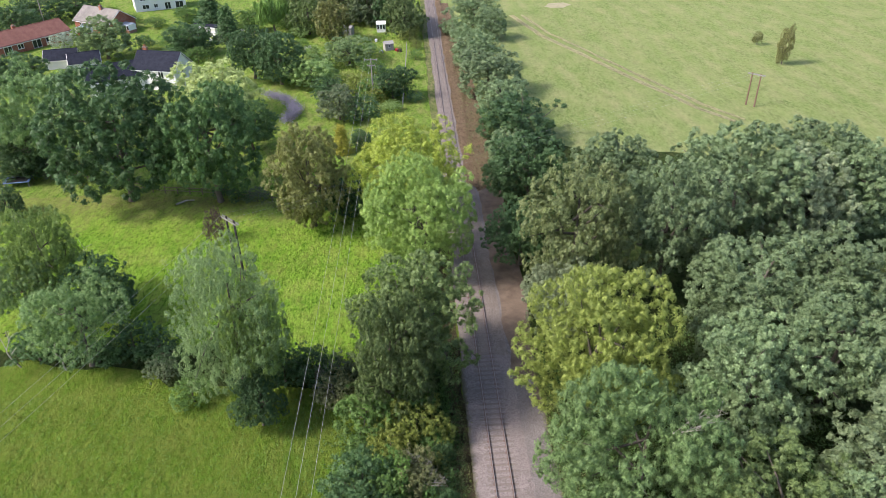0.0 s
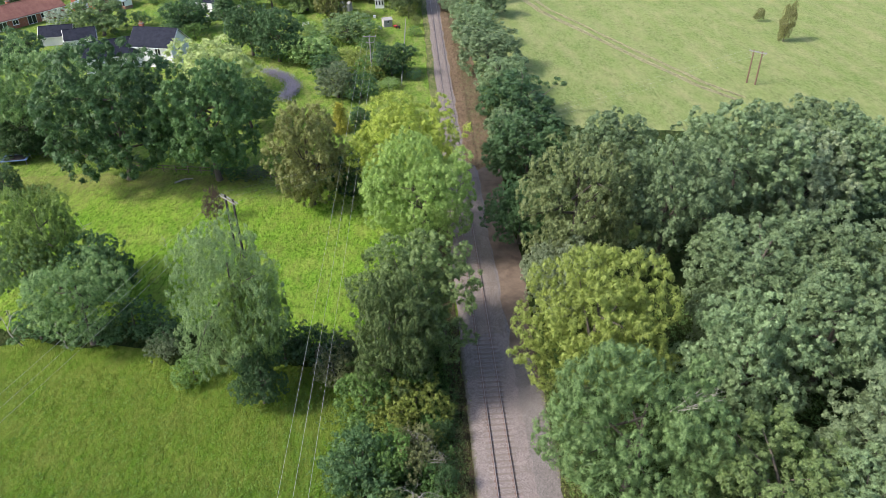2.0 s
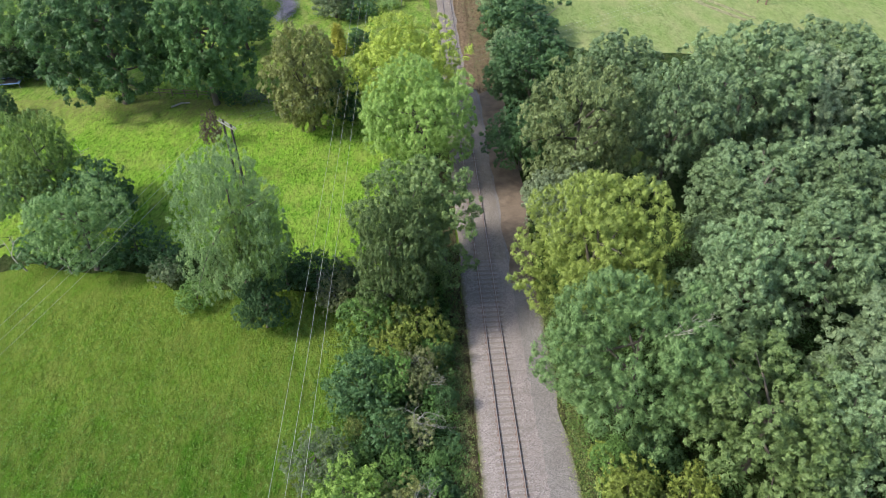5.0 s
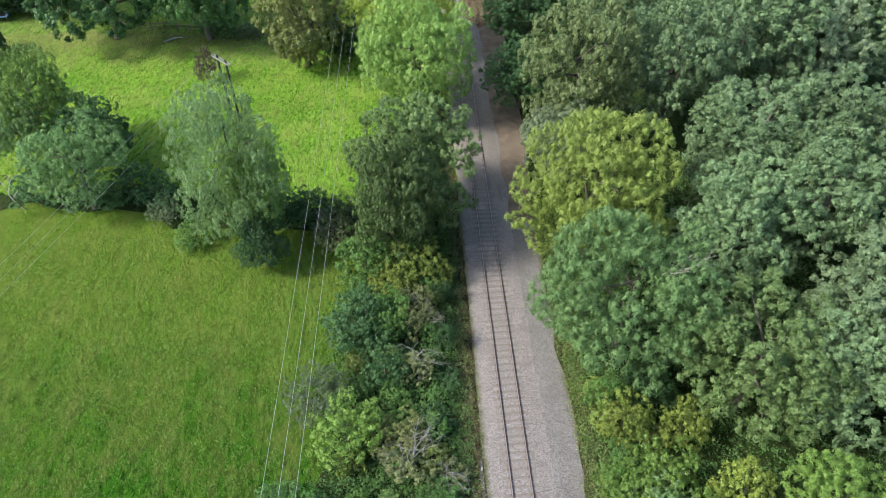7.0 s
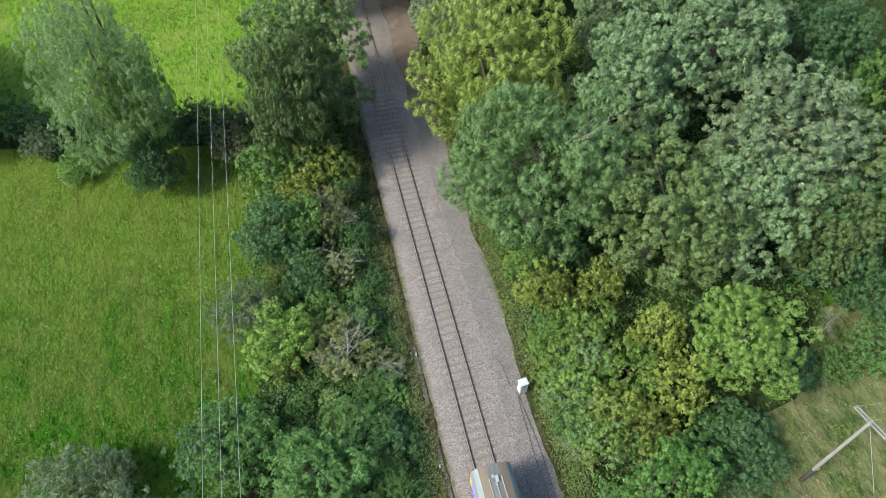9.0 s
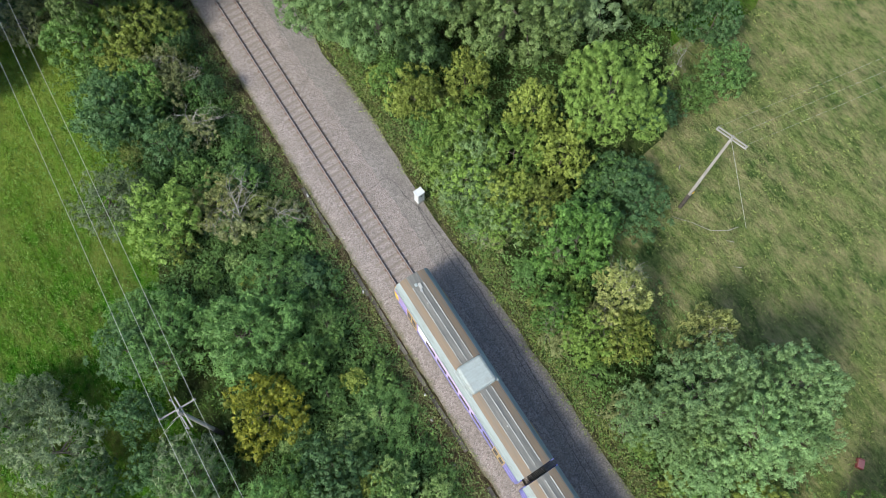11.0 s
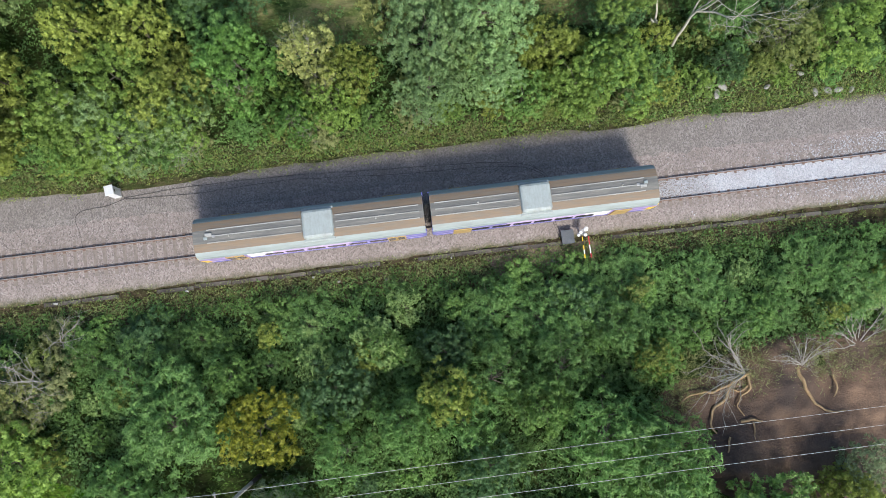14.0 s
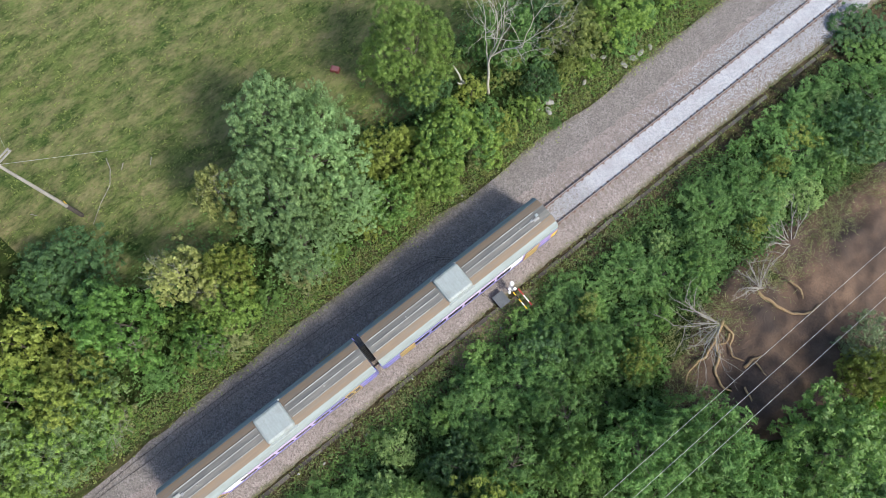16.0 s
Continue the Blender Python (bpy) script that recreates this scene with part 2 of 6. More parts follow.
DRY_SAND = rough_mat("pale_sand", (0.30, 0.26, 0.17), (0.38, 0.33, 0.22), (0.24, 0.26, 0.11), s1=0.5, s2=4, relief=0.05)
DRY = grass_mat("dry_verge", (0.215, 0.15, 0.098), (0.31, 0.22, 0.145), (0.20, 0.175, 0.085), 0.5, 0.3)
BALLAST = stones("ballast", [(0.122, 0.104, 0.098), (0.209, 0.180, 0.168), (0.266, 0.223, 0.207), (0.331, 0.295, 0.277)], 0.075, stain=(0.160, 0.136, 0.120), moss=(-2.0, -2.75))
OLD_BALLAST = stones("brown_ballast", [(0.10, 0.086, 0.075), (0.18, 0.155, 0.135), (0.23, 0.195, 0.17), (0.29, 0.255, 0.225)], 0.075, stain=(0.13, 0.105, 0.085))
CINDER = stones("old_ballast", [(0.095, 0.086, 0.080), (0.159, 0.142, 0.134), (0.206, 0.185, 0.174), (0.275, 0.254, 0.239)], 0.065, stain=(0.135, 0.118, 0.106), moss=(4.3, 5.5))
WHITE_STONE = stones("fresh_white_ballast", [(0.24, 0.245, 0.265), (0.33, 0.34, 0.365), (0.40, 0.41, 0.435), (0.49, 0.49, 0.515)], 0.06, stain=(0.26, 0.245, 0.245), stain_amount=0.5)
SOIL = rough_mat("bare_soil", (0.062, 0.046, 0.039), (0.205, 0.132, 0.088), (0.042, 0.033, 0.028), s1=0.2, s2=9, relief=0.15)
EARTH = rough_mat("brown_earth", (0.13, 0.095, 0.07), (0.22, 0.165, 0.12), (0.09, 0.07, 0.05), s1=0.6, s2=7, relief=0.08)
TIMBER = rough_mat("sleeper_timber", (0.128, 0.104, 0.091), (0.205, 0.174, 0.153), (0.24, 0.21, 0.19), s1=2.5, s2=25, relief=0.01)
RAIL = rough_mat("rusty_rail", (0.15, 0.098, 0.078), (0.22, 0.155, 0.125), s1=6, s2=40, rough=0.7, relief=0.003)
RAIL_TOP = rough_mat("worn_rail_head", (0.34, 0.30, 0.28), (0.44, 0.40, 0.37), s1=4, s2=30, rough=0.4, metal=0.6, relief=0.001)
CONCRETE = rough_mat("weathered_concrete", (0.20, 0.19, 0.175), (0.30, 0.285, 0.26), (0.10, 0.095, 0.085), s1=2, s2=30, relief=0.01)


# ---- making meshes ----
def mesh_np(name, V, F, mats=(), smooth=False):
    """A mesh from an array of corners and an array of quads or triangles."""
    V, F = np.asarray(V, np.float32), np.asarray(F, np.int32)
    me = bpy.data.meshes.new(name)
    k = F.shape[1]
    me.vertices.add(len(V))
    me.vertices.foreach_set("co", V.ravel())
    me.loops.add(F.size)
    me.loops.foreach_set("vertex_index", F.ravel())
    me.polygons.add(len(F))
    me.polygons.foreach_set("loop_start", np.arange(len(F), dtype=np.int32) * k)
    me.polygons.foreach_set("loop_total", np.full(len(F), k, np.int32))
    if smooth:
        me.polygons.foreach_set("use_smooth", np.ones(len(F), bool))
    me.update(calc_edges=True)
    for m in mats:
        me.materials.append(m)
    return me


def thing(name, label, category, m=None, group="", kind=""):
    ob = new(name)
    ob.empty_display_size = 0.2
    if m is not None:
        ob.matrix_basis = m
    return tagged(ob, label, category, group, kind)


def part(name, bm, material, parent=None, label=""):
    """Links a bmesh or a mesh as one object, under a thing or a part."""
    if isinstance(bm, bmesh.types.BMesh):
        me = bpy.data.meshes.new(name)
        bm.to_mesh(me)
        bm.free()
    else:
        me = bm
    if material is not None and not me.materials:
        me.materials.append(material)
    ob = new(name, me)
    ob.parent = parent
    return tagged(ob, label)


def box(bm, x0, x1, y0, y1, z0, z1, m=None, bevel=0.0):
    r = bmesh.ops.create_cube(bm, size=1)["verts"]
    bmesh.ops.scale(bm, vec=(x1 - x0, y1 - y0, z1 - z0), verts=r)
    bmesh.ops.translate(bm, vec=((x0 + x1) / 2, (y0 + y1) / 2, (z0 + z1) / 2), verts=r)
    if bevel:
        e = list({e for v in r for e in v.link_edges})
        r = [v for v in bmesh.ops.bevel(bm, geom=e, offset=bevel, segments=2, affect="EDGES", profile=0.5)["verts"]]
    if m is not None:
        bmesh.ops.transform(bm, matrix=m, verts=r)
    return bm


def boxed(x0, x1, y0, y1, z0, z1, m=None, bevel=0.0):
    return box(bmesh.new(), x0, x1, y0, y1, z0, z1, m, bevel)


def tube_arrays(path, radii, n=6):
    """Corners and quads of a tapered tube along a path."""
    P, r = np.asarray(path, float), np.asarray(radii, float)
    d = np.gradient(P, axis=0)
    d /= np.linalg.norm(d, axis=1)[:, None] + 1e-9
    side = np.cross(d, np.where(np.abs(d[:, 2:3]) > 0.9, [[1.0, 0, 0]], [[0, 0, 1.0]]))
    side /= np.linalg.norm(side, axis=1)[:, None] + 1e-9
    up = np.cross(side, d)
    a = np.arange(n) * 2 * np.pi / n
    V = P[:, None] + r[:, None, None] * (np.cos(a)[None, :, None] * side[:, None] + np.sin(a)[None, :, None] * up[:, None])
    i, j = np.meshgrid(np.arange(len(P) - 1), np.arange(n), indexing="ij")
    F = np.stack([i * n + j, i * n + (j + 1) % n, (i + 1) * n + (j + 1) % n, (i + 1) * n + j], -1).reshape(-1, 4)
    return V.reshape(-1, 3), F


def joined(pieces):
    V, F, o = [], [], 0
    for v, f in pieces:
        V.append(v), F.append(f + o)
        o += len(v)
    return np.concatenate(V), np.concatenate(F)


def wire_mesh(name, a, b, sag, r, mat_, n=16):
    a, b = np.array(a, float), np.array(b, float)
    t = np.linspace(0, 1, n)[:, None]
    P = a + (b - a) * t
    P[:, 2] -= (4 * sag * t * (1 - t))[:, 0]
    return mesh_np(name, *tube_arrays(P, np.full(n, r), 4), [mat_])


# ---- plants ----
def rosettes(rng, P, N, k, L, W, droop, lift=0.35):
    """k pointed leaves round each place P, facing N; arrays of corners and quads."""
    n = len(P)
    ref = rng.normal(size=(n, 3))
    U = np.cross(N, ref)
    U /= np.linalg.norm(U, axis=1)[:, None] + 1e-9
    Vv = np.cross(N, U)
    a = (np.arange(k)[None] * 2 * np.pi / k + rng.uniform(0, 6.3, (n, 1)) + rng.normal(0, 1.2, (n, k)))[..., None]
    P = P[:, None] + rng.normal(0, 0.45 * L, (n, k, 3))
    D = np.cos(a) * U[:, None] + np.sin(a) * Vv[:, None] + N[:, None] * (lift + rng.normal(0, 0.3, (n, k, 1)))
    D[..., 2] -= droop
    D /= np.linalg.norm(D, axis=2)[..., None] + 1e-9
    S = np.cross(D, N[:, None] + 0.35 * rng.normal(size=(n, k, 3)))
    S /= np.linalg.norm(S, axis=2)[..., None] + 1e-9
    size = rng.uniform(0.65, 1.3, (n, k, 1))
    base = P + D * 0.05 * L
    Q = np.stack([base + D * 0.22 * L * size + S * W * size / 2, base + D * L * size, base + D * 0.22 * L * size - S * W * size / 2], 2)
    return Q.reshape(-1, 3), np.arange(n * k * 3).reshape(-1, 3)


def crown(seed, R, H0, H1, boughs, bough_r, tufts, tuft_r, k, L, W, star=0.0, droop=0.0, low=-0.5, inner=0.14, flat=0.45, space=(0.75, 1.35)):
    """Foliage in tufts of k leaves, set over rounded boughs, with an uneven outline and dark gaps; star: leaves spread from each tuft's tip."""
    rng = np.random.default_rng(seed)
    c, mid = (H1 - H0) / 2, np.array([0, 0, (H0 + H1) / 2])
    d = rng.normal(size=(boughs * 4, 3))
    d /= np.linalg.norm(d, axis=1)[:, None]
    d = d[d[:, 2] > low][:boughs]
    C = d * [R, R, c] * rng.uniform(0.5, 0.84, (len(d), 1)) + mid
    r = bough_r * R * rng.uniform(0.65, 1.25, len(d))
    shoot = rng.random(len(d)) < 0.3
    C[shoot] = d[shoot] * [R, R, c] * rng.uniform(0.84, 1.0, (shoot.sum(), 1)) + mid
    r[shoot] *= 0.5
    C, r = np.vstack([C, mid[None]]), np.append(r, 0.5 * min(R, c))
    i = rng.choice(len(r), tufts * 9, p=r**2 / (r**2).sum())
    s = rng.normal(size=(len(i), 3))
    s /= np.linalg.norm(s, axis=1)[:, None]
    P = C[i] + s * (r[i] * rng.uniform(0.9, 1.06, len(i)))[:, None] * [1, 1, 0.88]
    gap = np.linalg.norm(P[:, None] - C[None], axis=2) / r[None]
    gap[np.arange(len(i)), i] = 9
    free = gap.min(1) > 0.84
    Po, So, taken = P[free], s[free], []
    open_ = np.ones(len(Po), bool)
    for q in range(len(Po)):
        if open_[q]:
            taken.append(q)
            open_ &= np.linalg.norm(Po - Po[q], axis=1) > rng.uniform(*space) * tuft_r
            if len(taken) >= tufts:
                break
    deep = rng.permutation(np.flatnonzero(~free))[: int(inner * len(taken))]
    P, s = np.vstack([Po[taken], P[deep]]), np.vstack([So[taken], s[deep]])
    N = s + [0, 0, 0.4] + 0.2 * rng.normal(size=P.shape)
    N /= np.linalg.norm(N, axis=1)[:, None]
    n = len(P)
    T = tuft_r * rng.uniform(0.6, 1.45, (n, 1, 1))
    D = rng.normal(size=(n, k, 3))
    D /= np.linalg.norm(D, axis=2)[..., None]
    D = D + 0.75 * N[:, None]
    D /= np.linalg.norm(D, axis=2)[..., None]
    B = P[:, None] + D * T * rng.uniform(0.35, 1.0, (n, k, 1))
    F = D + flat * rng.normal(size=(n, k, 3)) + [0, 0, 0.3]
    F /= np.linalg.norm(F, axis=2)[..., None]
    away = D - N[:, None] * (D * N[:, None]).sum(2, keepdims=True)
    t = star * away / (np.linalg.norm(away, axis=2)[..., None] + 1e-9) + (1 - star) * rng.normal(size=(n, k, 3))
    t -= F * (t * F).sum(2, keepdims=True)
    t /= np.linalg.norm(t, axis=2)[..., None] + 1e-9
    t[..., 2] -= droop
    t /= np.linalg.norm(t, axis=2)[..., None] + 1e-9
    S = np.cross(t, F)
    S /= np.linalg.norm(S, axis=2)[..., None] + 1e-9
    size = rng.uniform(0.65, 1.3, (n, k, 1))
    Q = np.stack([B + (S * W / 2 - t * 0.3 * L) * size, B + t * 0.7 * L * size, B - (S * W / 2 + t * 0.3 * L) * size], 2)
    return (Q.reshape(-1, 3), np.arange(n * k * 3).reshape(-1, 3)), C


def trunk(seed, H, R, r0, ends):
    """A tapered trunk with limbs that reach into the boughs."""
    rng = np.random.default_rng(seed)
    n = 7
    t = np.linspace(0, 1, n)
    P = np.stack([np.cumsum(rng.normal(0, 0.02 * H / n * 3, n)) * (t > 0), np.cumsum(rng.normal(0, 0.02 * H / n * 3, n)) * (t > 0), t * 0.72 * H], 1)
    pieces = [tube_arrays(P, r0 * (1 - 0.75 * t) * np.where(t == 0, 1.4, 1), 8)]
    for e in ends:
        s = P[rng.integers(2, n - 1)]
        mid = (s + e) / 2 + rng.normal(0, 0.08 * R, 3)
        pieces.append(tube_arrays([s, (s + mid) / 2, mid, (mid + e) / 2, e], r0 * np.array([0.42, 0.34, 0.25, 0.16, 0.06]), 5))
    return joined(pieces)


FORM = {}


def form(kind, variants, H, R, r0, **k):
    out = []
    for v in range(variants):
        (Vc, Fc), C = crown(100 * len(FORM) + v, R, **k)
        rng = np.random.default_rng(v + 7)
        ends = C[rng.permutation(len(C))[: (9 if "sh" not in kind or kind == "ash" else 5)]]
        Vt, Ft = trunk(v + 31, H, R, r0, ends)
        out.append((mesh_np(kind + "_trunk", Vt, Ft, [BARK], True), mesh_np(kind + "_crown", Vc, Fc, [BARK])))
    FORM[kind] = (out, H, R)


form("broad", 3, 14, 7, 0.34, H0=0.6, H1=14, boughs=80, bough_r=0.23, tufts=760, tuft_r=0.46, k=26, L=0.42, W=0.36, low=-0.85)
form("fine", 3, 11, 5.5, 0.30, H0=0.8, H1=11, boughs=90, bough_r=0.2, tufts=1000, tuft_r=0.31, k=28, L=0.26, W=0.21, low=-0.85)
form("ash", 2, 13, 6, 0.30, H0=1.8, H1=13, boughs=48, bough_r=0.26, tufts=620, tuft_r=0.42, k=42, L=0.33, W=0.145, star=0.85, droop=0.3, low=-0.7, space=(1.1, 1.5), flat=0.3)
form("ash_fine", 2, 14.5, 8, 0.34, H0=1.0, H1=14.5, boughs=55, bough_r=0.24, tufts=1100, tuft_r=0.45, k=44, L=0.34, W=0.15, star=0.85, droop=0.3, low=-0.8, space=(1.1, 1.5), flat=0.3)
form("willow", 1, 15, 6, 0.30, H0=0.5, H1=15, boughs=90, bough_r=0.2, tufts=1400, tuft_r=0.31, k=30, L=0.27, W=0.09, star=0.6, droop=0.5, low=-0.8)
form("far", 3, 9, 5, 0.25, H0=-0.2, H1=9, boughs=40, bough_r=0.28, tufts=220, tuft_r=0.6, k=24, L=0.5, W=0.4, low=-0.85)
form("weep", 1, 11, 4.6, 0.3, H0=1.0, H1=11, boughs=40, bough_r=0.2, tufts=210, tuft_r=0.5, k=28, L=1.3, W=0.22, star=0.9, droop=2.5)
form("shrub", 4, 4, 2.3, 0.08, H0=-0.3, H1=4, boughs=40, bough_r=0.25, tufts=215, tuft_r=0.24, k=17, L=0.2, W=0.17, low=-0.5)
form("airy", 2, 9, 5, 0.2, H0=0.4, H1=9, boughs=120, bough_r=0.14, tufts=700, tuft_r=0.29, k=36, L=0.2, W=0.14, inner=0.05)
form("spray", 3, 4, 2.3, 0.08, H0=-0.3, H1=4, boughs=44, bough_r=0.25, tufts=210, tuft_r=0.25, k=17, L=0.28, W=0.095, star=0.75, low=-0.4)
form("bushlet", 3, 2.4, 1.5, 0.05, H0=-0.3, H1=2.4, boughs=22, bough_r=0.32, tufts=100, tuft_r=0.22, k=15, L=0.2, W=0.165, low=-0.4)
_rng = np.random.default_rng(5)
_z = _rng.uniform(0.02, 1, 700)
_a = _rng.uniform(0, 6.3, 700)
_s = np.stack([np.cos(_a), np.sin(_a), 0.3 + 0 * _a], 1)
_v, _f = rosettes(_rng, np.stack([np.cos(_a) * (1 - _z), np.sin(_a) * (1 - _z), _z * 5], 1), _s, 4, 0.4, 0.2, 0.4)
FORM["conifer"] = ([(mesh_np("conifer_trunk", *tube_arrays([[0, 0, 0], [0, 0, 2.5], [0, 0, 4.8]], [0.12, 0.08, 0.02]), [BARK], True), mesh_np("conifer_crown", _v, _f, [BARK]))], 5, 1.0)

SAID = dict(
    lime_ash="ash tree with lime-yellow leaves beside the railway", pale_ash="ash tree with pale yellow-green feathery leaves",
    yellow_ash="tall ash tree turning yellow beside the railway", green_ash="ash tree with fresh green feathery leaves", bright_ash="bright green ash tree among the lineside scrub",
    ash_dark="dark green ash tree at the garden edge", maple="broad green maple in the lineside wood", silver_maple="pale grey-green maple in the wood",
    chestnut="chestnut tree with leaves turning brown", oak="dense green oak tree with a rounded crown", oak_grey="dull olive oak tree in the wood", dark="dark green tree with dense leaves",
    sallow="pale green sallow in the field hedge", willow_pale="pale yellow-green willow behind the oaks", willow_green="weeping willow in a back garden", brown="garden tree with leaves turning brown",
    scrub="yellow-green scrub bush beside the old trackbed", hazel="fresh green hazel bush in the scrub", yellow="shrub with yellow-green autumn leaves", goldbush="shrub with golden yellow leaves", gold="narrow golden conifer on the lawn", bush="dense green bush on the bank",
    light="pale green bush on the bank", grey_leaf="grey-green willow shrub in the hedge", silver="silver-leaved shrub in a garden", laurel="dense dark green laurel bush", poplar="grey-green poplar beside the clearing",
    olive="olive green shrub beside the ballast", twiggy="sparse twiggy shrub with bare branches", pale_twig="pale yellowish shrub with bare twigs", copper="small copper-leaved tree in the field",
    leaning="lone bleached tree leaning in the pasture", lavender="curved bed of purple lavender", dead="dead leafless shrub with grey twigs")
_count = [0]


def plant(kind, colour, x, y, R, H, name, parts):
    out, H0, R0 = FORM[kind]
    _count[0] += 1
    n = _count[0]
    tm, cm = out[n % len(out)]
    o = thing(name, SAID[colour], "tree" if name == "tree" else "shrub", pose(x, y, GROUND, 0, 0, (n * 137) % 360))
    o.scale = (R / R0, R / R0 * (0.92 + 0.16 * ((n * 7) % 10) / 10), H / H0)
    part(parts[0], tm, None, o)
    c = part(parts[1], cm, None, o)
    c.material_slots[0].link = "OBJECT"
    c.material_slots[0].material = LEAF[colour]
    return o


GROUND = -0.2


def tree(kind, colour, x, y, R, H):
    if kind in ("broad", "ash") and math.hypot(x + 7, y) < 84:
        kind = {"broad": "fine", "ash": "ash_fine" if R > 6 else "ash"}[kind]
    if colour == "poplar":
        kind = "airy"
    return plant(kind, colour, x, y, R, H, "tree", ("trunk", "crown"))


def branching(seed, H, spread, r0, levels=4, n0=1, up=0.6):
    """Bare limbs that fork again and again; arrays of corners and quads."""
    rng = np.random.default_rng(seed)
    tips, pieces = [(np.zeros(3), np.array([0, 0, 1.0]), H * 0.42, r0)], []
    for lv in range(levels):
        nxt = []
        for p, d, L, r in tips:
            n = 4
            P = [p]
            for _ in range(n):
                d = d + rng.normal(0, 0.16, 3)
                d /= np.linalg.norm(d)
                P.append(P[-1] + d * L / n)
            pieces.append(tube_arrays(P, np.linspace(r, r * 0.62, n + 1), 6 if lv < 2 else 4))
            for _ in range(3 if lv else max(3, n0)):
                e = d + rng.normal(0, spread, 3)
                e[2] += up * 0.3
                e /= np.linalg.norm(e)
                nxt.append((P[-1] if rng.random() < 0.6 else P[-2], e, L * rng.uniform(0.5, 0.8), r * 0.55))
        tips = nxt
    return joined(pieces)


TWIGS = [mesh_np("twigs", *branching(s, 3.2, 0.9, 0.032, 4, 6, 0.2), [TWIG], True) for s in range(2)]


def shrub(colour, x, y, R, H):
    if colour == "dead":
        o = thing("shrub", SAID[colour], "shrub", pose(x, y, GROUND, 0, 0, 40))
        o.scale = (R / 1.6, R / 1.6, H / 3.2)
        part("bare_crown", TWIGS[0], None, o)
        return o
    if x > 5 and y < 34 and colour in ("hazel", "olive") and (7 * x + 3 * y) % 2.0 < 1.1:
        colour = "scrub"
    feathery = colour in ("bush", "light", "grey_leaf") and x < -4 and y < 40 and R > 1.3
    o = plant("spray" if feathery else "bushlet" if H < 2.7 and R < 2.2 else "shrub", colour, x, y, R, H, "shrub", ("stem", "foliage"))
    if colour in ("twiggy", "pale_twig"):
        b = part("bare_crown", TWIGS[_count[0] % 2], None, o, "bare pale twigs")
        b.scale = (1.5, 1.5, 1.55)
    return o


# ---- ground ----
def sheet(name, corners, z, mat_, label, wobble=0.8, category="ground", step=1.5):
    """A flat piece of ground with an uneven outline."""
    pts, n = [], len(corners)
    for i, (x, y) in enumerate(corners):
        x1, y1 = corners[(i + 1) % n]
        k = max(1, int(math.hypot(x1 - x, y1 - y) / step))
        for j in range(k):
            p = Vector((x + (x1 - x) * j / k, y + (y1 - y) * j / k, 0))
            d = noise.noise_vector(p * 0.23) * wobble + noise.noise_vector(p * 0.9) * wobble * 0.45
            pts.append((p.x + d.x, p.y + d.y, z))
    bm = bmesh.new()
    f = bm.faces.new([bm.verts.new(p) for p in pts])
    f.normal_update()
    if f.normal.z < 0:
        f.normal_flip()
    bmesh.ops.triangulate(bm, faces=[f])
    ob = part(name, bm, mat_)
    return tagged(ob, label, category, kind="structure")


_bm = bmesh.new()
bmesh.ops.create_grid(_bm, x_segments=8, y_segments=8, size=2500)
bmesh.ops.translate(_bm, vec=(0, 0, GROUND), verts=_bm.verts)
tagged(part("ground", _bm, MEADOW), "lush green meadow grass with darker tufts and painted shaded hollows", "ground", kind="structure")
sheet("ground_pasture", [(17, 92), (60, 92), (420, 92), (420, 700), (4, 700), (4, 150)], GROUND + 0.02, PASTURE, "pale grazed pasture beyond the wood", 1.5, step=6)
sheet("ground_garden", [(-120, 99), (-60, 100), (-36, 98), (-13, 94), (-3, 96), (-4, 260), (-160, 260)], GROUND + 0.02, LAWN, "mown garden lawn behind the hedge", 0.8, step=3)
sheet("ground_field", [(-100, 64), (-52, 63), (-34, 60), (-8, 55), (-6.5, 92), (-24, 95), (-36, 98), (-60, 101), (-110, 106)], GROUND + 0.01, FIELD, "bright green grass of the upper field", 0.8, step=2.5)
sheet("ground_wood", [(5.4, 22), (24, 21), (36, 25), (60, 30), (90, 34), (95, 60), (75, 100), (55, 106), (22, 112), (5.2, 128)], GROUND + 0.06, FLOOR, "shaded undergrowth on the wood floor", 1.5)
sheet("ground_clearing", [(5.4, -70), (90, -70), (95, 26), (60, 30), (40, 22), (5.4, 24)], GROUND + 0.03, ROUGH_GRASS, "rough olive grass of the clearing")
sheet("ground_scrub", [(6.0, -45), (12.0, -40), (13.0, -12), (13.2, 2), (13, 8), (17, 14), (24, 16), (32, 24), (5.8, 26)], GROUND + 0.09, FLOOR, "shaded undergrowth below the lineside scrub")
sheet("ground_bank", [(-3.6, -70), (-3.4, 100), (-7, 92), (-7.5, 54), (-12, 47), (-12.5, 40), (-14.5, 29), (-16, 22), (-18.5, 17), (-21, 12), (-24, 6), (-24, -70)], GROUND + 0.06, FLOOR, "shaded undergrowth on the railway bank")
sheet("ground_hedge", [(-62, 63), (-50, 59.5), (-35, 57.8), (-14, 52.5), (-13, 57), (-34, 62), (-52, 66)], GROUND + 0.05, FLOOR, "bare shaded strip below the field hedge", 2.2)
sheet("path", [(22.6, 212), (24.2, 212.5), (28.9, 189.5), (34.4, 174.8), (43.2, 150.4), (50.4, 131.8), (55, 123.4), (54.0, 122.8), (49.2, 131.0), (41.8, 149.6), (32.8, 174.0), (27.4, 188.8)], GROUND + 0.05, PATH_GRASS, "pale trodden track across the pasture", 0.4, "path", 4)
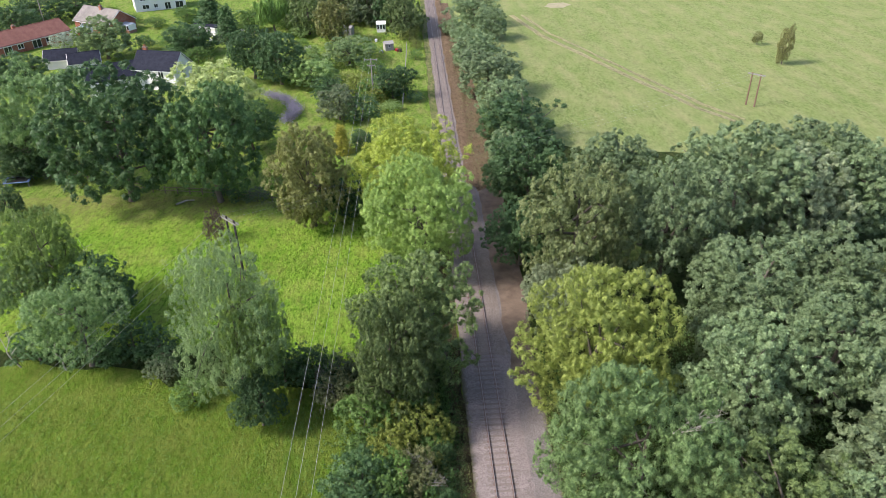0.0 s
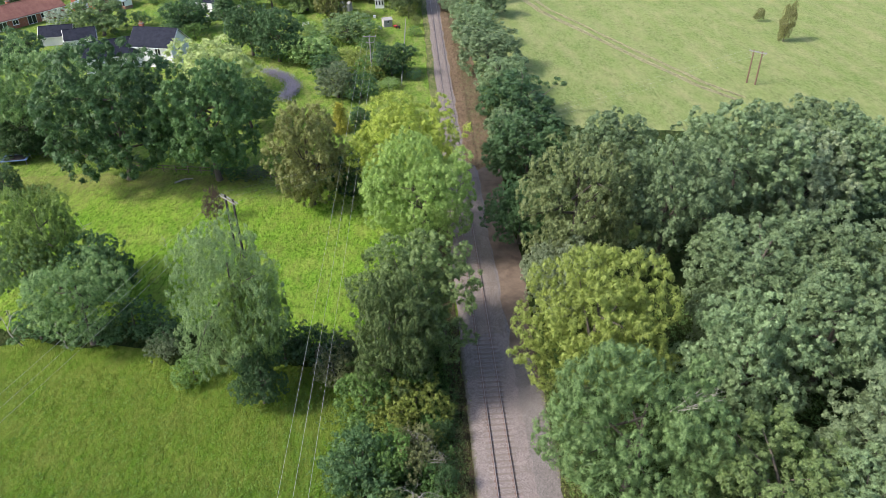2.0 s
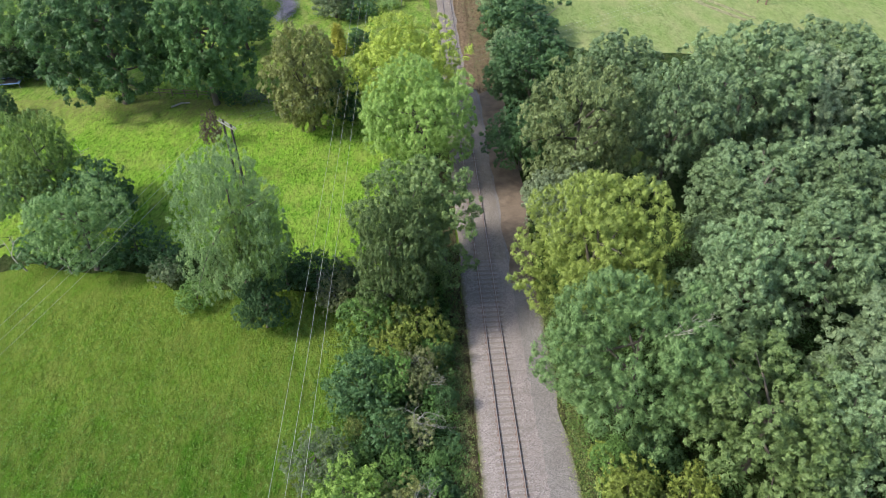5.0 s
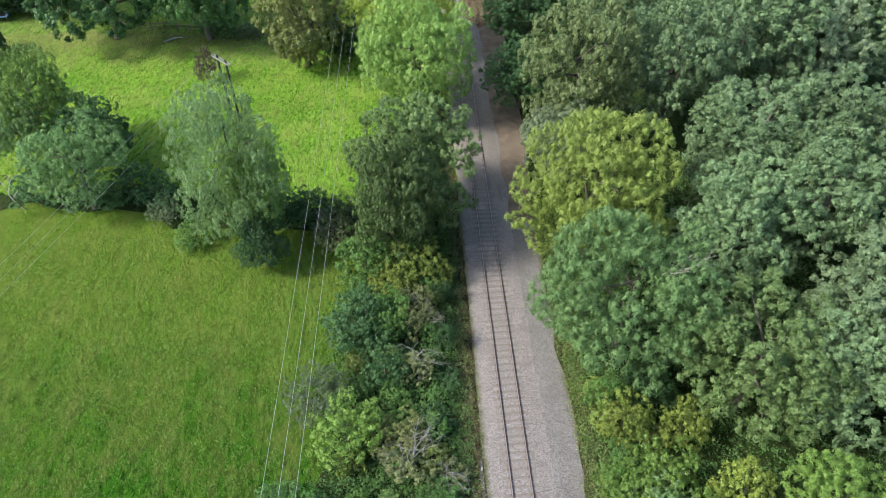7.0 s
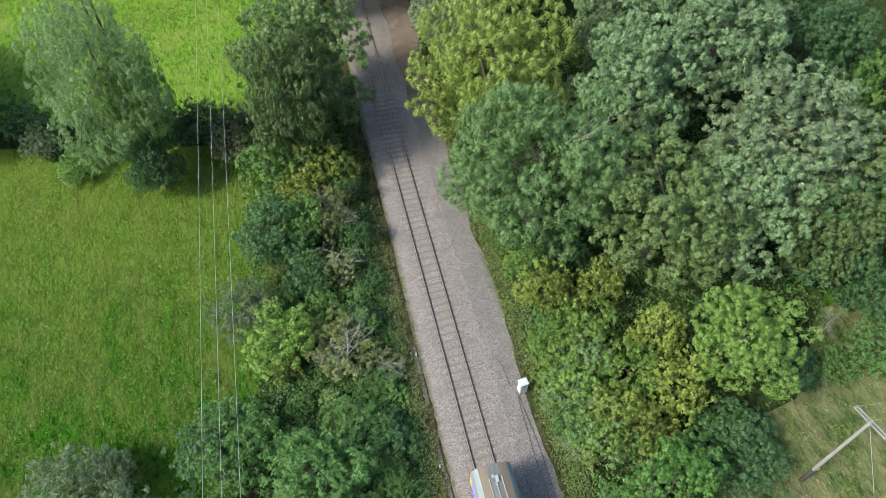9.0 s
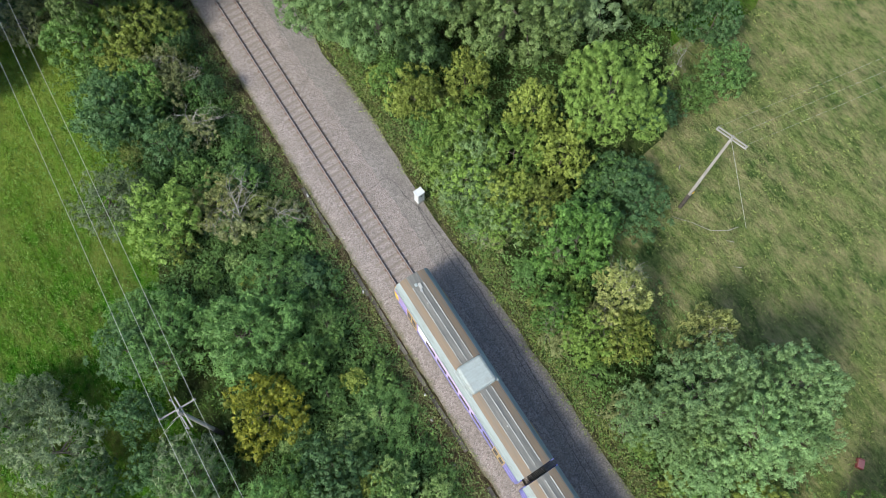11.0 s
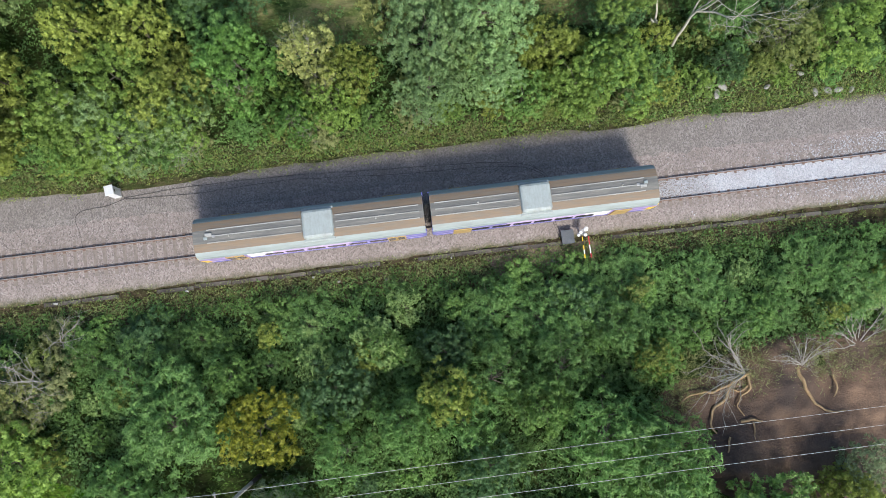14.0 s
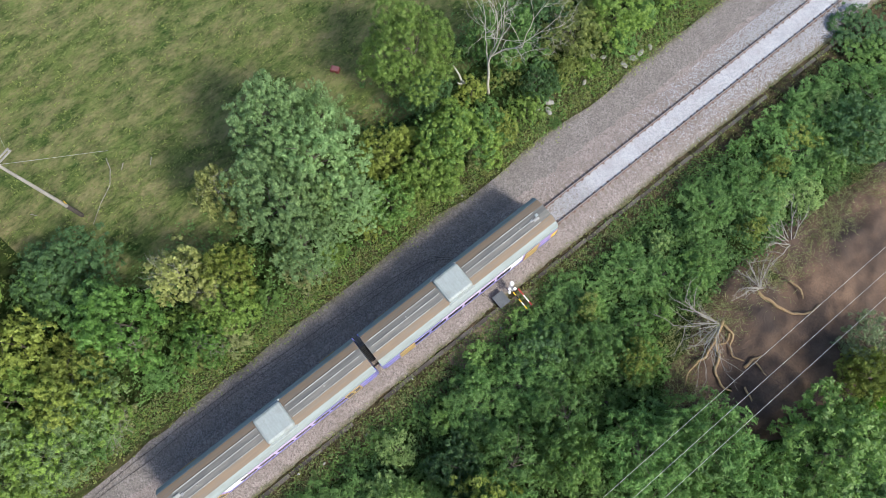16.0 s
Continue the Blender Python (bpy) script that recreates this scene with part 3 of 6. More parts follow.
sheet("path_side", [(26.0, 212), (27.0, 212.2), (31.4, 190), (36.8, 175.6), (45.2, 151.6), (52.2, 133), (57, 124), (56.4, 123.6), (51.2, 132.4), (44.4, 151.0), (35.9, 175.0), (30.5, 189.4)], GROUND + 0.08, PATH_GRASS, "second pale wheel track in the pasture", 0.4, "path", 4)
sheet("path_bare", [(35, 222), (37, 226), (42, 227), (44, 223.5), (41, 220), (37, 220)], GROUND + 0.09, DRY_SAND, "pale bare sandy patch in the pasture", 0.8, "path", 2)
sheet("ground_verge_dry", [(2.8, 97), (6.5, 100), (6.8, 150), (5.5, 230), (3.4, 230), (3.0, 150)], GROUND + 0.1, DRY, "dry orange-brown weeds beside the ballast", 0.4)
sheet("ground_verge_east", [(5.2, -70), (6.4, -62), (7.6, -25), (7.2, 0), (7.0, 20), (6.9, 35), (6.0, 50), (5.0, 60), (4.9, 30)], GROUND + 0.12, VERGE, "weedy verge at the ballast edge", 0.5)
sheet("ground_verge_west", [(-2.6, -70), (-2.6, 90), (-4.0, 90), (-4.6, 40), (-5.2, 25), (-4.9, 8), (-5.4, -8), (-5.0, -14), (-4.8, -70)], GROUND + 0.07, DARK_VERGE, "weedy verge at the ballast edge", 0.4)
sheet("ground_signal_earth", [(-3.1, -12.6), (-4.6, -11.8), (-5.0, -8.5), (-4.4, -4.5), (-3.1, -3.5)], GROUND + 0.1, EARTH, "bare trampled earth beside the signal", 0.5, step=0.5)
sheet("ground_dry_shoulder", [(1.35, 100), (3.2, 98), (3.6, 150), (3.2, 240), (1.5, 240), (1.35, 150)], 0.03, DRY, "dry brown weeds creeping over the ballast", 0.35)
sheet("ground_dry_bank", [(-1.9, 104), (-1.9, 240), (-3.2, 240), (-3.4, 104)], 0.0, ROUGH_GRASS, "grass creeping over the ballast edge", 0.35)
sheet("ground_track_earth", [(2.6, 52), (5.4, 50), (6.2, 70), (6.4, 100), (3.0, 100)], GROUND + 0.085, EARTH, "brown earth and dry leaves beside the track", 0.5)
_bm = bmesh.new()
bmesh.ops.create_grid(_bm, x_segments=70, y_segments=110, size=0.5)
for _p in _bm.verts:
    x, y = -16.9 + _p.co.x * 11.5, -28.5 + _p.co.y * 29
    d = 1 - math.hypot(_p.co.x * 2, _p.co.y * 2) ** 3 + 0.45 * noise.noise((x * 0.3, y * 0.3, 4))
    rise = 0.55 * noise.noise((x * 0.33, y * 0.33, 1)) + 0.28 * noise.noise((x * 0.9, y * 0.9, 2)) + 0.1 * noise.noise((x * 2.6, y * 2.6, 3))
    _p.co = (x, y, GROUND + 0.1 + min(d, 0.3) * 0.5 + max(0, min(1, d * 2)) * (0.22 + rise))
for _q in _bm.faces:
    _q.smooth = True
tagged(part("ground_pit", _bm, SOIL), "trampled bare brown soil in low mounds", "ground", kind="structure")


def tussocks(name, x0, x1, y0, y1, step, mat_, label):
    """Uneven grass: soft tussocks and hollows, sinking below the ground at the rim."""
    xs, ys = np.arange(x0, x1, step), np.arange(y0, y1, step)
    V = []
    for y in ys:
        for x in xs:
            rim = min(1.0, (x - x0) / 3, (x1 - x) / 3, (y - y0) / 3, (y1 - y) / 3)
            h = 0.17 * noise.noise((x * 0.9, y * 0.7, 2)) + 0.17 * noise.noise((x * 2.1, y * 1.6, 5)) + 0.09 * noise.noise((x * 4.5, y * 4.0, 7)) + 0.1 * noise.noise((x * 0.25, y * 0.25, 9))
            h -= 0.55 * max(0.0, noise.noise((x * 1.35, y * 1.15, 13)) - 0.22)
            V.append((x, y, GROUND - 0.25 + rim * (0.4 + h)))
    n = len(xs)
    i, j = np.meshgrid(np.arange(len(ys) - 1), np.arange(n - 1), indexing="ij")
    F = np.stack([i * n + j, i * n + j + 1, (i + 1) * n + j + 1, (i + 1) * n + j], -1).reshape(-1, 4)
    return tagged(part(name, mesh_np(name, V, F, [mat_], True), None), label, "ground", kind="structure")


tussocks("ground_meadow", -74, -15, 8, 56, 0.26, MEADOW, "lush meadow of uneven green tussocks")
tussocks("ground_upper_field", -64, -8, 60, 91, 0.36, FIELD, "bright green tussocks of the upper field")


def bed(name, xs, zs, mat_, label, y0=-80, y1=320, edge=0.25):
    ys = np.arange(y0, y1 + 0.1, 0.35 if y1 < 100 else 0.6)
    V = []
    for y in ys:
        for i, (x, z) in enumerate(zip(xs, zs)):
            w = edge * (0.4 * noise.noise((x * 0.3, y * 0.35, 3.0)) + 0.6 * noise.noise((x, y * 1.6, 8.0)) + 0.5 * noise.noise((x, y * 3.7, 2.0))) if i in (0, len(xs) - 1) else 0.0
            V.append((x + w * 1.6, y, z + 0.02 * noise.noise((x * 1.7, y * 0.8, 0))))
    n = len(xs)
    i, j = np.meshgrid(np.arange(len(ys) - 1), np.arange(n - 1), indexing="ij")
    F = np.stack([i * n + j, i * n + j + 1, (i + 1) * n + j + 1, (i + 1) * n + j], -1).reshape(-1, 4)
    return tagged(part(name, mesh_np(name, V, F, [mat_], True), None), label, "ballast", kind="structure")


bed("ballast", [-2.75, -2.3, -1.7, -1.35, -0.8, 0, 0.8, 1.35, 1.8, 2.6], [-0.16, -0.09, -0.015, 0, 0.0, 0.005, 0.0, 0, -0.03, -0.10], BALLAST, "pinkish grey stone ballast of the railway", y1=58)
bed("ballast_far", [-2.5, -2.2, -1.7, -1.35, -0.8, 0, 0.8, 1.35, 1.8, 2.6], [-0.16, -0.09, -0.015, 0, 0.0, 0.005, 0.0, 0, -0.03, -0.10], OLD_BALLAST, "older brown-grey stone ballast of the railway", y0=57.9, edge=0.12)
bed("ballast_old_bed", [2.35, 2.8, 3.6, 4.6, 5.5], [-0.115, -0.09, -0.10, -0.11, -0.13], CINDER, "grey stony bed of a lifted second track", y1=54, edge=0.3)
bed("ballast_far_side", [2.35, 2.9, 3.4], [-0.115, -0.12, -0.13], CINDER, "grey stony shoulder", y0=54.5, edge=0.3)
sheet("ballast_white", [(-0.68, -20.6), (0.0, -20.2), (0.68, -20.4), (0.68, -80), (-0.68, -80)], 0.045, WHITE_STONE, "fresh white ballast between the rails", 0.06, "ballast", 0.6)
sheet("ballast_white_west", [(-0.84, -45), (-1.5, -46), (-2.2, -47), (-2.4, -80), (-0.84, -80)], 0.0, WHITE_STONE, "fresh white ballast beside the rail", 0.35, "ballast", 0.4)
sheet("ballast_white_east", [(0.84, -45), (1.5, -46), (2.0, -47), (2.2, -80), (0.84, -80)], 0.002, WHITE_STONE, "fresh white ballast beside the rail", 0.35, "ballast", 0.4)
_rng = np.random.default_rng(21)
_n = 9000
_y = -15 - 30 * np.sqrt(_rng.random(_n))
_x = _rng.uniform(-2.5, 2.3, _n)
_keep = (np.abs(np.abs(_x) - 0.7525) > 0.12) & ((np.abs(_x) > 0.8) | (_y > -19)) & (_rng.random(_n) < np.clip((-15 - _y) / 17 - 0.25 * np.abs(_x), 0.03, 1))
_p = np.stack([_x, _y, np.where(np.abs(_x) < 1.4, 0.02, 0.02 - 0.1 * (np.abs(_x) - 1.4))], 1)[_keep]
_q = np.stack([_rng.uniform(-0.66, 0.66, 2600), -15.6 - 5.2 * _rng.random(2600) ** 0.5, np.full(2600, 0.02)], 1)
_w = np.stack([_rng.choice([-1, 1], 9000) * _rng.uniform(0.86, 2.3, 9000), -26 - 24 * _rng.random(9000) ** 0.6, np.zeros(9000)], 1)
_w = _w[_rng.random(9000) < np.clip((-26 - _w[:, 1]) / 14, 0, 1) * np.clip(1.5 - 0.45 * np.abs(_w[:, 0]), 0.2, 1)]
_w[:, 2] = np.where(np.abs(_w[:, 0]) < 1.4, 0.02, 0.02 - 0.1 * (np.abs(_w[:, 0]) - 1.4))
_p = np.vstack([_p, _q, _w])
_o = np.array([[1, 0, 0], [0, 1, 0], [-1, 0, 0], [0, -1, 0], [0, 0, 0.9], [0, 0, -0.9]])
_s = _rng.uniform(0.03, 0.06, (len(_p), 1, 1)) * _rng.uniform(0.7, 1.3, (len(_p), 6, 1))
_f = np.array([[0, 1, 4], [1, 2, 4], [2, 3, 4], [3, 0, 4]])
_me = mesh_np("fresh_stones", (_p[:, None] + _o[None] * _s).reshape(-1, 3), (np.arange(len(_p))[:, None, None] * 6 + _f[None]).reshape(-1, 3), [WHITE_STONE])
tagged(part("fresh_stones", _me, None), "scattered fresh white ballast stones", "stones", kind="stuff")

# ---- undergrowth and tufts ----
def cover(name, regions, count, mat_, label, k, L, W, top, seed, droop=0.2, zoff=0.0, spread=0.0):
    rng = np.random.default_rng(seed)
    area = np.array([(b - a) * (d - c) for a, b, c, d in regions])
    P = []
    for (a, b, c, d), s in zip(regions, area / area.sum()):
        n = int(count * s)
        P.append(np.stack([rng.uniform(a, b, n), rng.uniform(c, d, n), np.zeros(n)], 1))
    P = np.concatenate(P)
    P[:, 0] += rng.normal(0, 1, len(P)) * spread
    if top > 0.8:
        P[:, :2] += rng.normal(0, 1.3, (len(P), 2))
        P = P[((P[:, 0] < -4.4) & ((P[:, 0] > -11.6) | (P[:, 1] > -14.5))) | (P[:, 0] > 6.2)]
    h = np.array([noise.noise((x * 0.35, y * 0.35, seed)) + 0.5 * noise.noise((x * 1.1, y * 1.1, seed)) for x, y, _ in P])
    P[:, 2] = GROUND + 0.06 + zoff + top * np.clip(h + 0.35, 0, 1.2) * rng.uniform(0.5, 1, len(P))
    N = np.array([0, 0, 1.0]) + 0.45 * rng.normal(size=P.shape)
    N /= np.linalg.norm(N, axis=1)[:, None]
    ob = part(name, mesh_np(name, *rosettes(rng, P, N, k, L, W, droop), [mat_]), None)
    return tagged(ob, label, "undergrowth", kind="stuff")


cover("brambles", [(-14, -4.6, -40, 48), (-21, -14, -14, 10), (-9, -4.0, 48, 96)], 30000, LEAF["bramble"], "low brambles and nettles on the railway bank", 5, 0.27, 0.19, 1.3, 3)
cover("lineside_weeds", [(-5.0, -4.1, -40, 60), (5.2, 7.6, -45, 60)], 7000, LEAF["hazel"], "low green weeds at the ballast edge", 5, 0.26, 0.13, 0.3, 4)
cover("dry_weeds", [(-4.4, -3.1, -30, 45), (4.9, 7.4, -45, 50), (2.9, 6.2, 98, 190)], 6500, LEAF["twiggy"], "dry brown weeds at the ballast edge", 5, 0.3, 0.07, 0.25, 9)
cover("wood_brambles", [(7, 15, -42, 24), (7, 32, 22, 60)], 11000, LEAF["bramble"], "low brambles below the lineside scrub", 5, 0.27, 0.19, 0.9, 5)
cover("clearing_plants", [(14, 40, -32, 6), (17, 40, 6, 22)], 4200, LEAF["olive"], "low coarse plants of the clearing", 4, 0.3, 0.12, 0.25, 6)
cover("meadow_tufts", [(-80, -16, 14, 54), (-55, -14, 14, 40)], 14000, leaf("tuft_blade", (0.035, 0.095, 0.010), (0.09, 0.155, 0.025), 0.35), "uneven tufts of lush meadow grass", 4, 0.30, 0.09, 0.18, 7, -0.4, 0.06)

cover("verge_plants", [(5.3, 6.3, -60, 56)], 9000, LEAF["olive"], "low weeds and moss creeping over the old ballast", 4, 0.17, 0.11, 0.22, 14, 0.0, 0.0, 0.42)
cover("verge_plants_west", [(-3.6, -2.9, -60, 96)], 3600, LEAF["olive"], "low weeds creeping over the ballast edge", 4, 0.15, 0.09, 0.2, 15, 0.0, 0.0, 0.28)

cover("verge_weeds", [(-4.9, -3.4, -30, 60)], 3000, LEAF["bush"], "low green weeds below the bank", 5, 0.2, 0.13, 0.4, 18, 0.0, 0.0, 0.25)
cover("verge_grass", [(-4.4, -3.0, -22, 50), (5.3, 6.6, -40, 40)], 3600, LEAF["twiggy"], "dry grass and seeding weeds beside the ballast", 5, 0.26, 0.06, 0.35, 17, -0.4, 0.0, 0.25)
cover("pit_grass", [(-14.2, -11.6, -38, -15), (-20.5, -14, -16.5, -14)], 2600, LEAF["twiggy"], "dry grass and dead stems round the bare soil", 5, 0.45, 0.05, 0.3, 16, -0.5, 0.15, 0.5)

# ---- railway ----
track = thing("railway_track", "single railway line on timber sleepers in ballast", "railway")
Y0, Y1 = -80.0, 320.0
for side in (-1, 1):
    bm = bmesh.new()
    prof = [(-0.07, 0.03), (0.07, 0.03), (0.07, 0.05), (0.012, 0.065), (0.012, 0.115), (0.036, 0.125), (0.036, 0.155), (-0.036, 0.155), (-0.036, 0.125), (-0.012, 0.115), (-0.012, 0.065), (-0.07, 0.05)]
    rows_ = [[bm.verts.new((side * 0.7525 + px, y, pz)) for px, pz in prof] for y in (Y0, Y1)]
    for i in range(len(prof)):
        bm.faces.new((rows_[0][i], rows_[0][(i + 1) % len(prof)], rows_[1][(i + 1) % len(prof)], rows_[1][i]))
    r = part("rail", bm, RAIL, track, "rust-brown steel rail")
    part("rail_head", boxed(side * 0.7525 - 0.029, side * 0.7525 + 0.029, Y0, Y1, 0.150, 0.160), RAIL_TOP, r, "worn pale running surface")


# ---- train ----
def paint(name, c, rough=0.45, dirt=(0.10, 0.085, 0.07), amount=0.35, metal=0.0, along=False):
    m, nt, b = blank(name, rough, metal, 0.5)
    vec = coords(nt)
    d = grain(nt, coords(nt, (2.2, 0.3, 1)) if along else vec, 1.7, 6, 0.7, 0.42 if along else 0.45, 0.66 if along else 0.75)
    streak = grain(nt, coords(nt, (9, 0.5, 1) if along else (1, 6, 0.8)), 1.5, 4, 0.6, 0.4, 0.75)
    col = mix(nt, mix(nt, amount, (0, 0, 0), d), c, dirt)
    col = mix(nt, mix(nt, amount * 0.6, (0, 0, 0), streak), col, tuple(0.6 * v for v in c))
    nt.links.new(col, b.inputs["Base Color"])
    return m


ROOF = paint("dusty_roof_paint", (0.178, 0.128, 0.084), 0.75, (0.125, 0.118, 0.104), 0.75, along=True)
ROOF_MID = paint("sooty_roof_paint", (0.105, 0.105, 0.10), 0.75, (0.21, 0.20, 0.175), 0.7, along=True)
CANT = paint("faded_pale_paint", (0.23, 0.27, 0.27), 0.65, (0.16, 0.17, 0.16), 0.6, along=True)
POD = paint("pale_hatch_paint", (0.27, 0.305, 0.30), 0.6, (0.17, 0.17, 0.155), 0.6)
RIB = paint("pale_rib_paint", (0.36, 0.36, 0.34), 0.6, (0.12, 0.115, 0.10), 0.7, along=True)
PURPLE = paint("purple_paint", (0.24, 0.18, 0.42), 0.35)
BLUE = paint("blue_paint", (0.11, 0.12, 0.38), 0.35)
LILAC = paint("lilac_paint", (0.48, 0.38, 0.60), 0.4)
YELLOW = paint("yellow_warning_paint", (0.78, 0.52, 0.02), 0.4, (0.3, 0.2, 0.05), 0.25)
DOOR_Y = paint("door_orange_paint", (0.34, 0.23, 0.07), 0.4, (0.2, 0.12, 0.05), 0.4)
BLACK = rough_mat("black_underframe", (0.025, 0.024, 0.023), (0.06, 0.05, 0.045), s1=2, s2=20, rough=0.7)
STEEL = rough_mat("grey_steel", (0.30, 0.30, 0.30), (0.42, 0.42, 0.41), s1=3, s2=25, rough=0.5, metal=0.4, relief=0.002)
RUBBER = rough_mat("black_rubber", (0.02, 0.02, 0.02), (0.035, 0.035, 0.035), s1=4, s2=30)
WHITE = paint("white_paint", (0.78, 0.78, 0.76), 0.5, (0.45, 0.43, 0.38), 0.3)
GLASS, _nt, _b = blank("dark_window_glass", 0.06, 0, 0.6)
_b.inputs["Base Color"].default_value = (0.02, 0.025, 0.03, 1)
LAMP_GLASS, _nt, _b = blank("clear_lamp_glass", 0.1, 0, 0.6)
_b.inputs["Base Color"].default_value = (0.7, 0.7, 0.68, 1)

SECTION = [(1.30, 0.72), (1.38, 1.0), (1.40, 1.5), (1.40, 2.35), (1.37, 2.75), (1.28, 3.05), (1.10, 3.30), (0.98, 3.40), (0.66, 3.52), (0.44, 3.56)]


def loft(i0, i1, y0, y1, grow=0.0, sides=(-1, 1)):
    """The skin of the car between two points of its section, on one or both sides."""
    bm = bmesh.new()
    for s in sides:
        a = [[bm.verts.new((s * (x + grow), y, z + grow * 0.5)) for x, z in SECTION[i0 : i1 + 1]] for y in np.linspace(y0, y1, 5)]
        for r0, r1 in zip(a, a[1:]):
            for j in range(len(r0) - 1):
                bm.faces.new((r0[j], r1[j], r1[j + 1], r0[j + 1]) if s > 0 else (r0[j], r0[j + 1], r1[j + 1], r1[j]))
    for f in bm.faces:
        f.smooth = True
    return bm


def rail_car(y_mid, turned):
    """A car 15.2 m long; its cab end points along local -y."""
    car = thing("railcar", "diesel railcar with purple sides, yellow end and dusty brown roof", "train", pose(0, y_mid, 0, 0, 0, 180 if turned else 0), "cars of the train")
    h = 7.55
    for y0, y1, m, lab in ((-h, -4.4, PURPLE, "purple body side beside the cab"), (-4.4, -2.7, WHITE, "white band across the body side"), (-2.7, 2.6, LILAC, "lilac middle of the body side"), (2.6, h, BLUE, "blue body side at the inner end")):
        for s in (-1, 1):
            part("body_side", loft(0, 4, y0, y1, 0.0, (s,)), m, car, lab)
    for s in (-1, 1):
        part("corner_panel", loft(0, 3, -h, -h + 0.5, 0.006, (s,)), YELLOW, car, "yellow corner of the cab end")
    # closed ends
    for y, m, lab in ((-h, YELLOW, "yellow cab end"), (h, BLUE, "dark blue inner end")):
        low = SECTION[:6]
        high = SECTION[5:]
        push = -0.12 if y < 0 else 0.02
        for half, ring, mm, ll in (("end_wall", low + [(-x, z) for x, z in reversed(low)], m, lab), ("end_dome", high + [(0, 3.60)] + [(-x, z) for x, z in reversed(high)], CANT, "pale rounded roof end")):
            bm = bmesh.new()
            f = [bm.verts.new((x, y, z)) for x, z in ring]
            b2 = [bm.verts.new((x * 0.985, y + push * max(0.0, 1 - abs(z - 1.4) / 2.2), z)) for x, z in ring]
            for i in range(len(ring)):
                j = (i + 1) % len(ring)
                bm.faces.new((f[i], f[j], b2[j], b2[i]))
            bm.faces.new(b2)
            bmesh.ops.recalc_face_normals(bm, faces=bm.faces)
            part(half, bm, mm, car, ll)
    for s in (-1, 1):
        part("cant_rail", loft(4, 7, -h, h, 0.0, (s,)), CANT, car, "faded pale upper side")
        part("roof", loft(7, 9, -h, h, 0.0, (s,)), ROOF, car, "dusty brown roof")
    bm = bmesh.new()
    a = [[bm.verts.new((x, y, z)) for x, z in ((0.44, 3.56), (0.0, 3.60), (-0.44, 3.56))] for y in np.linspace(-h, h, 6)]
    for r0, r1 in zip(a, a[1:]):
        for j in range(2):
            bm.faces.new((r0[j], r1[j], r1[j + 1], r0[j + 1]))
    part("roof_centre", bm, ROOF_MID, car, "grey sooty strip along the roof")
    for x in (-0.43, 0.0, 0.43):
        for y0, y1 in ((-h + 0.9, -0.5), (1.75, h - 0.3)):
            part("roof_rib", boxed(x - 0.03, x + 0.03, y0, y1, 3.55, 3.635 if abs(x) < 0.1 else 3.60), RIB, car)
    bm = boxed(-0.95, 0.95, -0.42, 1.62, 3.2, 3.80, bevel=0.2)
    part("roof_hatch", bm, POD, car, "raised pale roof hatch")
    for x in (-1.0, 1.0):
        part("hatch_skirt", boxed(x - 0.12, x + 0.12, -0.42, 1.66, 3.18, 3.42, bevel=0.05), POD, car)
    part("roof_vent", boxed(-0.22, -0.02, -6.75, -6.3, 3.585, 3.68, bevel=0.03), RIB, car, "small pale roof fitting")
    part("roof_vent", boxed(0.02, 0.22, -6.85, -6.6, 3.585, 3.66, bevel=0.03), POD, car)
    part("roof_vent", boxed(-0.08, 0.10, -6.3, -6.1, 3.585, 3.66, bevel=0.02), STEEL, car)
    for k, y in enumerate((-5.2, 4.4)):
        bm = bmesh.new()
        bmesh.ops.create_cone(bm, cap_ends=True, segments=10, radius1=0.06, radius2=0.04, depth=0.12, matrix=pose(0.12, y, 3.65))
        part("aerial", bm, RIB, car)
    # livery and windows on both sides
    for s in (-1, 1):
        x = s * 1.405
        for z0, z1, m, lab in ((0.80, 0.98, BLUE, "blue sill band"), (1.30, 1.40, LILAC, "lilac stripe"), (2.30, 2.38, LILAC, "lilac stripe")):
            part("stripe", boxed(min(x, x - s * 0.06), max(x, x - s * 0.06) + 0.004 * s, -h + 0.3, h - 0.2, z0, z1), m, car, lab)
        for y in np.arange(-4.2, 6.4, 1.42):
            if abs(y + 4.9) < 0.8 or abs(y - 5.7) < 0.7:
                continue
            w = part("window", boxed(x - 0.03, x + 0.012, y - 0.6, y + 0.6, 1.52, 2.26, bevel=0.02), RUBBER, car)
            part("pane", boxed(x + s * 0.004 - 0.02, x + s * 0.004 + 0.018, y - 0.55, y + 0.55, 1.57, 2.21), GLASS, w)
        for y in (-5.25, 5.55):
            d = part("door", boxed(x - 0.05, x + 0.02, y - 0.62, y + 0.62, 0.80, 2.68, bevel=0.02), DOOR_Y, car, "orange-yellow folding door")
            for k in (-0.31, 0.31):
                part("pane", boxed(x - 0.02, x + 0.028, y + k - 0.22, y + k + 0.22, 1.25, 2.45), GLASS, d)
        part("gutter", boxed(s * 1.32 - 0.025, s * 1.32 + 0.025, -h + 0.1, h - 0.1, 2.93, 2.96), CANT, car)
    # cab front
    y = -h - 0.10
    part("front_panel", boxed(-1.16, 1.16, y - 0.02, y + 0.02, 1.78, 2.82, bevel=0.01), BLACK, car, "black window surround")
